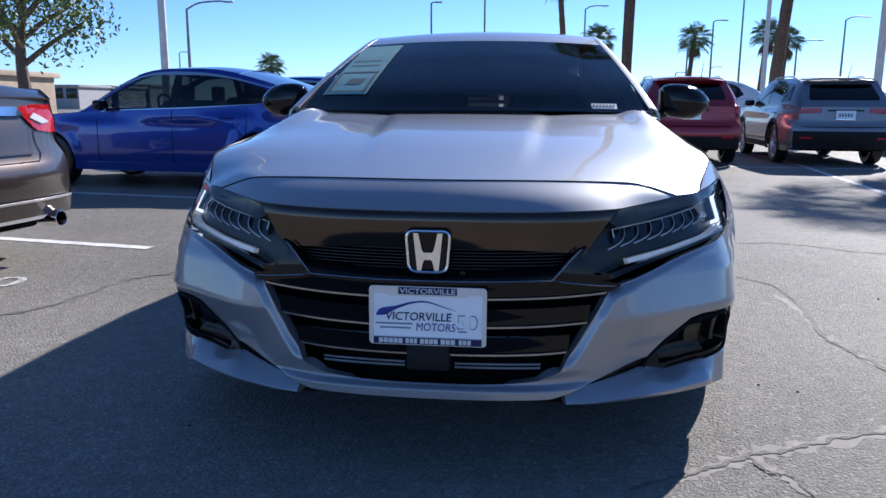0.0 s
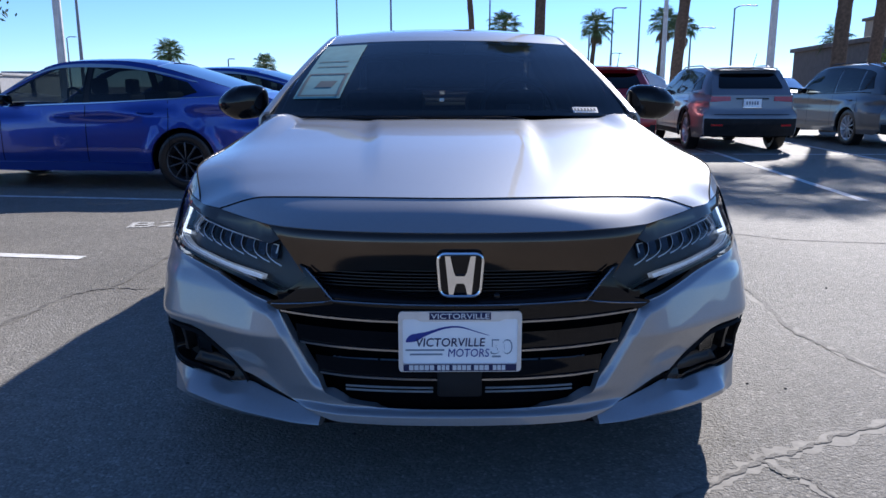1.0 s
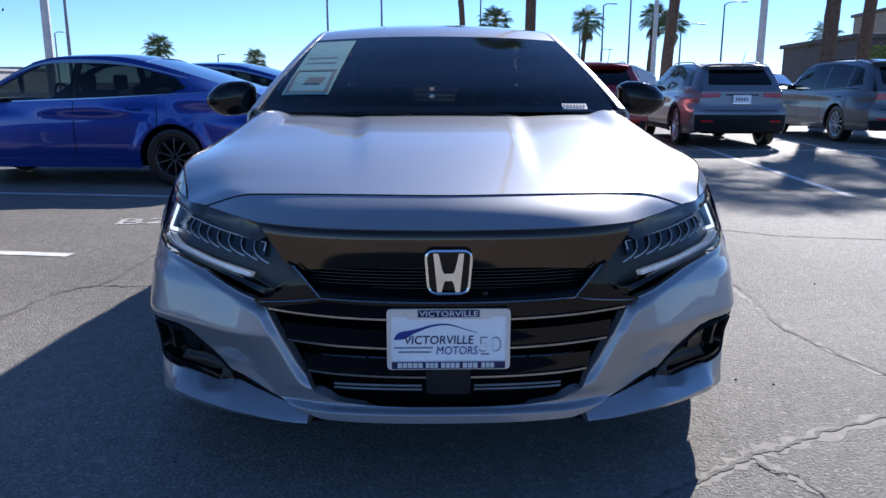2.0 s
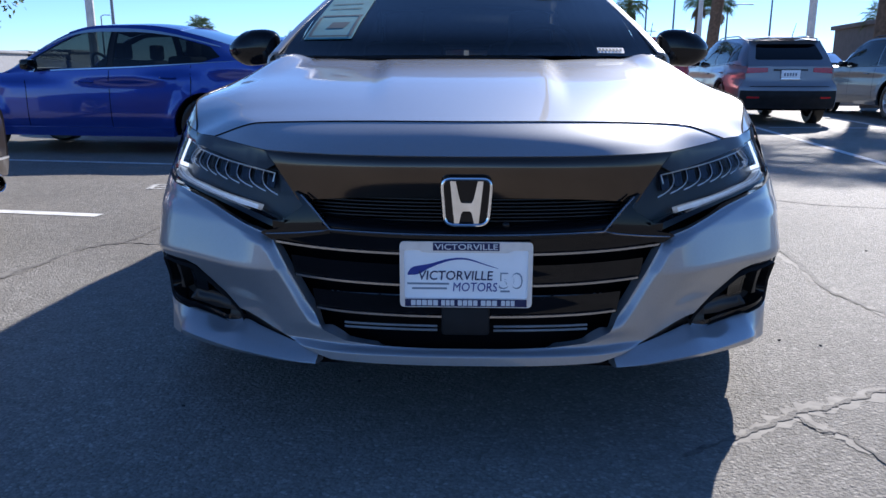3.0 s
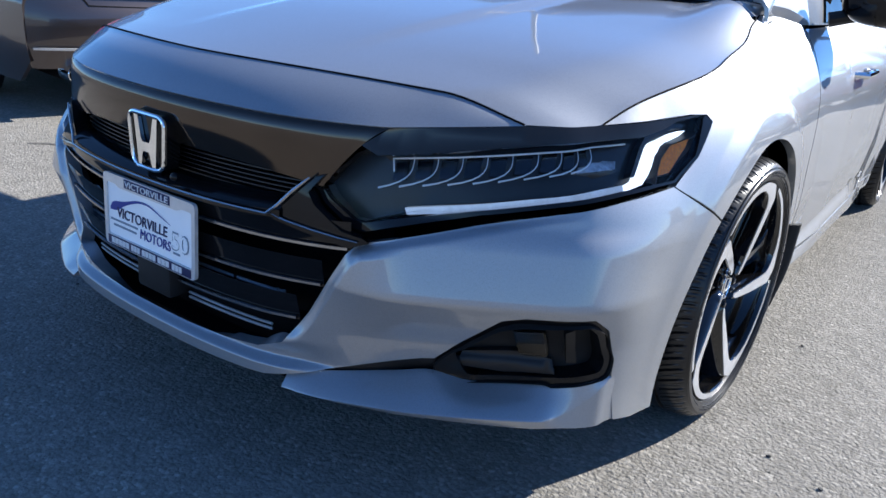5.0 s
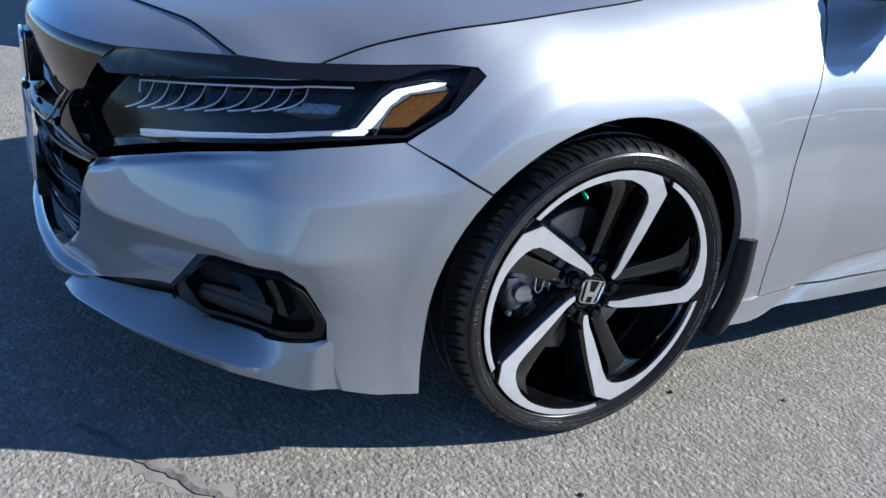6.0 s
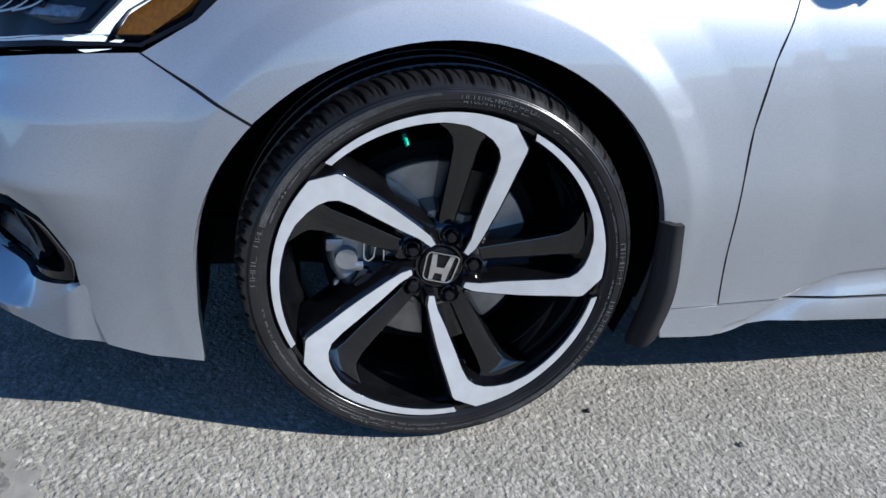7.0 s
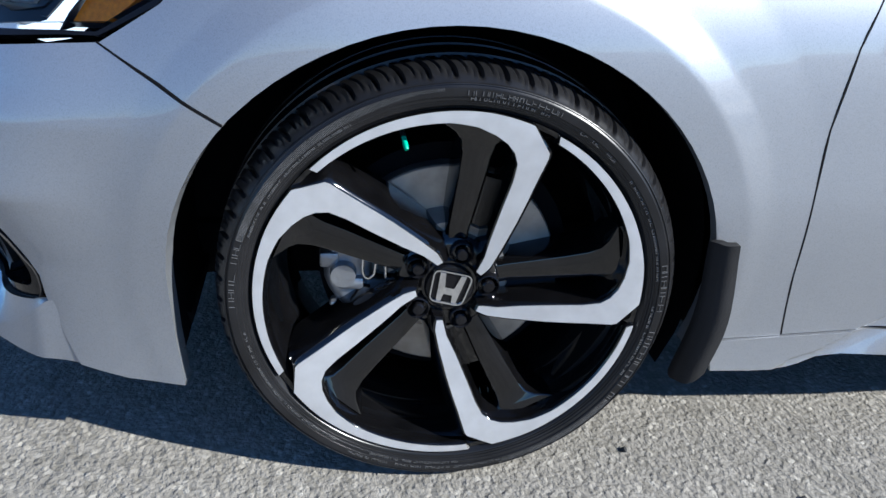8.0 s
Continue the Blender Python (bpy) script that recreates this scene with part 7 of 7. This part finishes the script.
def suv_tail(car, both, y, lamp_poly, dark_top, chrome=False):
    rear_panel("tail_lamp", lamp_poly, both, RED_LENS, car, 0.012, "red tail lamp", mirrored=True)
    rear_panel("lower_bumper", [(-0.98, 0.30), (0.98, 0.30), (0.98, dark_top), (-0.98, dark_top)], both, BLACK_ROUGH, car, 0.016, "black lower bumper", depth=0.03)
    rear_panel("tailgate_gap", [(-0.80, 0.665), (0.80, 0.665), (0.80, 0.675), (-0.80, 0.675)], both, DARK, car, 0.004, depth=0.0)
    plate_on(car, y - 0.075, 0.86)
    rear_panel("plate_garnish", [(-0.40, 0.93), (0.40, 0.93), (0.40, 0.955), (-0.40, 0.955)], both, CHROME if chrome else BLACK_SATIN, car, 0.016, depth=0.01)
    rear_panel("bumper_reflector", [(0.62, 0.47), (0.85, 0.47), (0.85, 0.50), (0.62, 0.50)], both, RED_LENS, car, 0.022, mirrored=True)


red, both, rear_at, belt, side_x, ry = build_car("parked_suv", "deep red SUV parked tail first, dark rear glass", RED, 4.5, 1.84, (1.36, -1.34), 0.36, suv_deck, suv_low, bow, TINT, (3.10, 13.65), -3.5, suv=True, clad=True)
suv_tail(red, both, ry, [(0.60, 0.90), (0.98, 0.88), (1.0, 0.96), (0.60, 0.95)], 0.50)
silver_suv, both, rear_at, belt, side_x, ry = build_car("parked_suv", "silver grey compact SUV with black lower bumper", GREY, 4.4, 1.82, (1.32, -1.31), 0.355, suv_deck, suv_low, bow, TINT, (5.62, 13.75), -3.5, suv=True, clad=True)
suv_tail(silver_suv, both, ry, [(0.52, 0.905), (0.98, 0.885), (1.0, 0.98), (0.54, 0.98)], 0.60)
grey_suv, both, rear_at, belt, side_x, ry = build_car("parked_suv", "dark grey SUV with multi-spoke alloy wheels", GREY_2, 4.65, 1.82, (1.36, -1.31), 0.36, [(a * 1.05, b) for a, b in suv_deck], [(a * 1.05, b) for a, b in suv_roof], bow, TINT, (9.05, 14.6), -0.5, suv=True, spokes=10)
suv_tail(grey_suv, both, ry, [(0.40, 0.86), (0.98, 0.84), (1.0, 0.97), (0.42, 0.93)], 0.46, True)
white_suv, both, rear_at, belt, side_x, ry = build_car("parked_suv", "pale silver crossover with black lower bumper", PALE, 4.5, 1.84, (1.36, -1.34), 0.36, suv_deck, suv_roof, bow, TINT, (0.92, 15.4), -2.0, suv=True, clad=True)
suv_tail(white_suv, both, ry, [(0.52, 0.90), (0.98, 0.88), (1.0, 0.98), (0.54, 0.95)], 0.62)
truck, both, rear_at, belt, side_x, ry = build_car("parked_car", "tall white car parked in the row beyond", WHITE, 4.8, 1.86, (1.42, -1.36), 0.36, [(a, b + 0.22) for a, b in sedan_deck], [(a, b + 0.42) for a, b in sedan_roof], bow, TINT_LIGHT, (6.3, 25.5), 80, suv=False)
far_car, both, rear_at, belt, side_x, ry = build_car("parked_car", "dark car parked in the row beyond", GREY_2, 4.8, 1.86, (1.42, -1.36), 0.34, sedan_deck, [(a, b + 0.1) for a, b in sedan_roof], bow, TINT, (10.9, 24.0), 5, suv=False)


# ---------------- trees, lamps, distance ----------------
BARK = vary(mat("palm_bark", (0.13, 0.085, 0.055), 0.9), 12, 0.35, bump=0.7, bump_scale=22)
FROND = vary(mat("palm_frond", (0.12, 0.17, 0.045), 0.45), 3, 0.4)
DRY_FROND = vary(mat("dry_frond", (0.20, 0.14, 0.07), 0.8), 3, 0.3)
LEAF = vary(mat("green_leaf", (0.13, 0.18, 0.045), 0.5), 5, 0.45)
TREE_BARK = vary(mat("grey_bark", (0.12, 0.09, 0.07), 0.9), 10, 0.3, bump=0.5, bump_scale=30)
POLE_PAINT = vary(mat("white_pole_paint", (0.62, 0.60, 0.58), 0.5), 6, 0.12)
GALV = vary(mat("galvanised_steel", (0.24, 0.25, 0.26), 0.5, 0.5), 10, 0.2)


def frond(bm, base, az, lift, length, rnd):
    """One fan frond: a bent stalk with narrow folded blades spread round its end."""
    d = Vector((math.cos(az), math.sin(az), 0))
    pts = []
    for k in range(5):
        t = k / 4
        pts.append(base + d * length * 0.55 * t * math.cos(lift) + Vector((0, 0, length * 0.55 * (t * math.sin(lift) - 0.22 * t * t))))
    add_tube(bm, pts, [0.022, 0.018, 0.014, 0.011, 0.008], 4, cap=False)
    tip, ax = pts[-1], (pts[-1] - pts[-2]).normalized()
    sidev = ax.cross(Vector((0, 0, 1))).normalized()
    upv = sidev.cross(ax)
    n = 17
    for k in range(n):
        a = radians(-100 + 200 * k / (n - 1)) + rnd.uniform(-0.05, 0.05)
        w = (ax * math.cos(a) + sidev * math.sin(a)).normalized()
        ln = length * rnd.uniform(0.42, 0.55) * (1 - 0.25 * abs(a) / 1.75)
        q = w.cross(upv).normalized() * 0.022
        m = tip + w * ln * 0.55 + upv * 0.01
        e = tip + w * ln - Vector((0, 0, ln * rnd.uniform(0.18, 0.45)))
        v = [bm.verts.new(p) for p in (tip, m - q, e, m + q, m - upv * 0.02)]
        bm.faces.new((v[0], v[1], v[4]))
        bm.faces.new((v[0], v[4], v[3]))
        bm.faces.new((v[1], v[2], v[4]))
        bm.faces.new((v[4], v[2], v[3]))


def palm(at, height, r, lean=(0.0, 0.0), seed=1, size=1.6, fronds=46, skirt=18):
    rnd = random.Random(seed)
    t = thing("palm_tree", "tall fan palm with a rough brown trunk and green crown", "palm tree", (*at, 0), group="palms")
    bm = bmesh.new()
    n = 26
    pts = [(lean[0] * (k / n) ** 1.6 + 0.01 * rnd.uniform(-1, 1), lean[1] * (k / n) ** 1.6, height * k / n) for k in range(n + 1)]
    rad = [r * (1.35 - 0.4 * sm(0, 0.08, k / n) - 0.18 * k / n) * (1 + 0.05 * (k % 2)) * rnd.uniform(0.96, 1.04) for k in range(n + 1)]
    add_tube(bm, pts, rad, 14)
    part("trunk", bm, BARK, t)
    top = Vector(pts[-1])
    bm = bmesh.new()
    for k in range(fronds):
        frond(bm, top + Vector((0, 0, rnd.uniform(-0.1, 0.25))), k * 2.4 + rnd.uniform(-0.2, 0.2), radians(75 - 105 * k / fronds + rnd.uniform(-8, 8)), size * rnd.uniform(0.85, 1.1), rnd)
    part("crown", bm, FROND, t, smooth=False)
    if skirt:
        bm = bmesh.new()
        for k in range(skirt):
            frond(bm, top + Vector((0, 0, -0.15 - 0.02 * k)), k * 2.4, radians(-48 - rnd.uniform(0, 25)), size * rnd.uniform(0.6, 0.8), rnd)
        part("dead_skirt", bm, DRY_FROND, t, "dry brown hanging fronds", smooth=False)
    return t


palm((2.95, 20.6), 14.5, 0.165, (0.1, 0), 1)
palm((2.0, 38.0), 7.9, 0.17, (-0.5, 0), 2)
palm((9.3, 28.2), 10.5, 0.235, (0.9, 0), 3)
palm((10.45, 18.3), 8.2, 0.20, (0.25, 0), 4, size=1.8)
palm((13.6, 22.2), 9.5, 0.20, (0.5, 0), 5, size=1.8)
palm((12.0, 58.2), 5.9, 0.20, (0.4, 0), 6, size=1.45, fronds=64)
palm((17.3, 58.2), 6.2, 0.20, (0.3, 0), 7, size=1.45, fronds=64)
palm((19.4, 60.0), 5.9, 0.20, (0.2, 0), 8, size=1.45, fronds=64)
palm((-20.6, 58.2), 3.9, 0.18, (0.1, 0), 9, size=1.3, fronds=64)
palm((-15.0, 66.0), 3.2, 0.18, (0.1, 0), 10, size=1.2, fronds=60)
palm((5.0, 56.0), 5.7, 0.20, (0.1, 0), 12, size=1.45, fronds=64)
palm((32.0, 60.0), 5.0, 0.2, (0.1, 0), 13, size=1.6)


def street_lamp(at, height, r, arm, mt_, name="street_lamp", label="grey steel street lamp with a single arm", head=True):
    t = thing(name, label, "lamp post", (*at, 0), group="lamp posts")
    bm = bmesh.new()
    add_tube(bm, [(0, 0, 0), (0, 0, height)], [r, r * 0.62], 10)
    part("pole", bm, mt_, t)
    bm = bmesh.new()
    add_box(bm, (-r * 1.6, -r * 1.6, 0), (r * 1.6, r * 1.6, 0.08), 0.01)
    part("base_plate", bm, mt_, t)
    if head:
        bm = bmesh.new()
        s = 1 if arm > 0 else -1
        add_tube(bm, curve([(0, 0, height - 0.05), (arm * 0.3, 0, height + 0.12 * abs(arm)), (arm * 0.75, 0, height + 0.16 * abs(arm)), (arm, 0, height + 0.14 * abs(arm))], 4), r * 0.45, 8)
        part("arm", bm, mt_, t)
        bm = bmesh.new()
        add_box(bm, (arm - 0.1 * s, -0.13, height + 0.14 * abs(arm) - 0.05), (arm + 0.45 * s, 0.13, height + 0.14 * abs(arm) + 0.05), 0.03)
        part("lamp_head", bm, GALV, t)
    return t


street_lamp((-8.78, 16.4), 11.0, 0.105, 0.0, POLE_PAINT, "flag_pole", "tall white painted steel pole", head=False)
street_lamp((-24.0, 51.0), 7.5, 0.14, 3.0, GALV)
street_lamp((-46.0, 96.0), 7.4, 0.12, 0.8, GALV)
street_lamp((13.0, 28.2), 11.5, 0.16, 0.0, POLE_PAINT, "flag_pole", "tall white painted steel pole", head=False)
street_lamp((12.9, 42.0), 10.5, 0.15, 0.0, POLE_PAINT, "flag_pole", "tall white painted steel pole", head=False)
for x, y, h, a in ((5.0, 70, 9.5, 1.6), (14.2, 70, 6.2, 1.2), (16.3, 70, 8.3, 0.8), (18.8, 70, 10.2, 0.8), (27.5, 70, 8.4, 1.6), (23.6, 70, 6.4, 1.8), (21.9, 95, 5.4, 1.0), (-3.5, 60, 9.5, -1.6), (-7.5, 58, 8.6, 0.4), (-21.8, 80, 4.2, 0.3), (17.8, 95, 4.8, 0.8)):
    street_lamp((x, y), h, 0.11, a, GALV)

# leafy tree on the left
rnd = random.Random(21)
tree = thing("street_tree", "young tree with a forked grey trunk and sparse green leaves", "tree", (-12.75, 16.6, 0))
bm = bmesh.new()
add_tube(bm, curve([(0, 0, 0), (0.04, 0, 1.2), (0.0, 0, 2.1), (0.12, 0, 3.0), (0.3, 0.1, 4.2)], 4), [0.20 - 0.0085 * k for k in range(17)], 10)
part("trunk", bm, TREE_BARK, tree)
tips = []
for k in range(9):
    a = k * 2.4 + 0.3
    z0 = 1.9 + 0.22 * k
    ln = rnd.uniform(1.6, 2.4)
    p = [(0.02 * k, 0, z0), (math.cos(a) * ln * 0.4, math.sin(a) * ln * 0.4, z0 + 0.55), (math.cos(a) * ln * 0.8, math.sin(a) * ln * 0.8, z0 + 1.0), (math.cos(a) * ln, math.sin(a) * ln, z0 + 1.25)]
    bm = bmesh.new()
    line = curve(p, 4)
    add_tube(bm, line, [0.085 - 0.0055 * i for i in range(len(line))], 6)
    part("limb", bm, TREE_BARK, tree)
    tips += [line[i] for i in range(4, len(line))]
bm = bmesh.new()
for k in range(5200):
    c = rnd.choice(tips) + Vector((rnd.gauss(0, 0.34), rnd.gauss(0, 0.34), rnd.gauss(0.05, 0.32)))
    d = Vector((rnd.uniform(-1, 1), rnd.uniform(-1, 1), rnd.uniform(-1.4, 0.2))).normalized()
    q = d.cross(Vector((rnd.uniform(-1, 1), rnd.uniform(-1, 1), rnd.uniform(-1, 1)))).normalized() * 0.034
    ln = rnd.uniform(0.10, 0.20)
    v = [bm.verts.new(p) for p in (c, c + d * ln * 0.5 + q, c + d * ln, c + d * ln * 0.5 - q)]
    bm.faces.new(v)
crown = part("crown", bm, LEAF, tree, smooth=False)
tagged(crown, kind="stuff")

# hedge by the dealership wall
bush = thing("bush", "round clipped green bush", "bush", (22.0, 34.5, 0))
bm = bmesh.new()
for k in range(3200):
    a, b = rnd.uniform(0, 2 * math.pi), math.acos(rnd.uniform(-0.2, 1))
    r = rnd.uniform(0.75, 1.0) * (1 + 0.16 * math.sin(3 * a) + 0.1 * math.sin(5 * b))
    c = Vector((2.1 * r * math.sin(b) * math.cos(a), 1.6 * r * math.sin(b) * math.sin(a), 1.3 + 1.5 * r * math.cos(b)))
    d = Vector((rnd.uniform(-1, 1), rnd.uniform(-1, 1), rnd.uniform(-1, 1))).normalized()
    q = d.cross(Vector((0.3, 0.5, 0.8))).normalized() * 0.05
    v = [bm.verts.new(p) for p in (c, c + d * 0.11 + q, c + d * 0.22, c + d * 0.11 - q)]
    bm.faces.new(v)
leaves = part("crown", bm, LEAF, bush, smooth=False)
tagged(leaves, kind="stuff")
bm = bmesh.new()
add_tube(bm, [(0, 0, 0), (0, 0, 1.6)], [0.14, 0.08], 8)
part("trunk", bm, TREE_BARK, bush)

# kerb islands with soil
def island(x0, y0, x1, y1):
    bm = bmesh.new()
    add_box(bm, (x0, y0, 0), (x1, y1, 0.14), 0.02)
    ob = finish("kerb_island", bm, CONCRETE)
    tagged(ob, "raised concrete kerb island", "kerb", kind="structure")
    bm = bmesh.new()
    add_box(bm, (x0 + 0.18, y0 + 0.18, 0.10), (x1 - 0.18, y1 - 0.18, 0.155), 0.01)
    ob = finish("planting_bed", bm, SOIL)
    tagged(ob, "bare brown soil in the island", "soil", kind="structure")


island(1.2, 19.4, 14.8, 22.8)
island(7.5, 27.2, 22.0, 29.4)
island(-14.5, 15.4, -7.6, 17.6)

# buildings
STUCCO = vary(mat("tan_stucco", (0.36, 0.29, 0.22), 0.9), 2, 0.12, bump=0.2)
WALL_GREY = vary(mat("grey_cladding", (0.30, 0.30, 0.31), 0.8), 2, 0.1)
ROOF_DARK = vary(mat("brown_roof", (0.12, 0.10, 0.09), 0.85), 2, 0.15)


def building(at, w, d, h, wall, label, rz=0.0, windows=0, roof_over=0.3, wz=(0.25, 0.7)):
    b = thing("building", label, "building", (*at, 0), rz, group="far buildings")
    bm = bmesh.new()
    add_box(bm, (-w / 2, -d / 2, 0), (w / 2, d / 2, h))
    wl = part("wall", bm, wall, b)
    bm = bmesh.new()
    add_box(bm, (-w / 2 - roof_over, -d / 2 - roof_over, h), (w / 2 + roof_over, d / 2 + roof_over, h + 0.35), 0.05)
    part("roof", bm, ROOF_DARK if windows == 0 else wall, b)
    for k in range(windows):
        ww = w / windows
        bm = bmesh.new()
        add_box(bm, (-w / 2 + ww * (k + 0.12), -d / 2 - 0.05, h * wz[0]), (-w / 2 + ww * (k + 0.88), -d / 2 + 0.1, h * wz[1]), 0.02)
        part("window", bm, TINT, b)
    return b


building((-68, 100), 16, 10, 2.9, WALL_GREY, "low grey building with a band of dark windows", windows=8, wz=(0.5, 0.95))
building((-62, 108), 4, 10, 3.0, WALL_GREY, "pale grey low building", windows=3)
building((-62, 118), 4.5, 8, 3.4, WALL_GREY, "pale grey low building", windows=2)
building((-37, 44), 9, 8, 2.6, STUCCO, "low tan stucco building with windows", windows=2)
building((43, 58), 24, 16, 4.3, ROOF_DARK, "brown low roofed building", rz=-8)
building((62, 74), 30, 20, 8.6, STUCCO, "large tan building behind the palms", rz=-8)
# low far treeline and hills at the horizon
HILL = vary(mat("far_hill", (0.16, 0.17, 0.18), 0.95), 0.01, 0.15)
bm = bmesh.new()
rnd = random.Random(5)
prev = None
for k in range(73):
    a = radians(k * 5)
    hgt = 5 + 7 * noise.noise(Vector((math.cos(a) * 2.2, math.sin(a) * 2.2, 0.3)))
    p = Vector((math.cos(a) * 900, math.sin(a) * 900, 0))
    q = Vector((math.cos(a) * 940, math.sin(a) * 940, max(2.0, hgt)))
    v = (bm.verts.new(p), bm.verts.new(q))
    if prev:
        bm.faces.new((prev[0], v[0], v[1], prev[1]))
    prev = v
hill = finish("backdrop_hill", bm, HILL)
tagged(hill, "low hazy hills along the horizon", "hill", kind="structure")
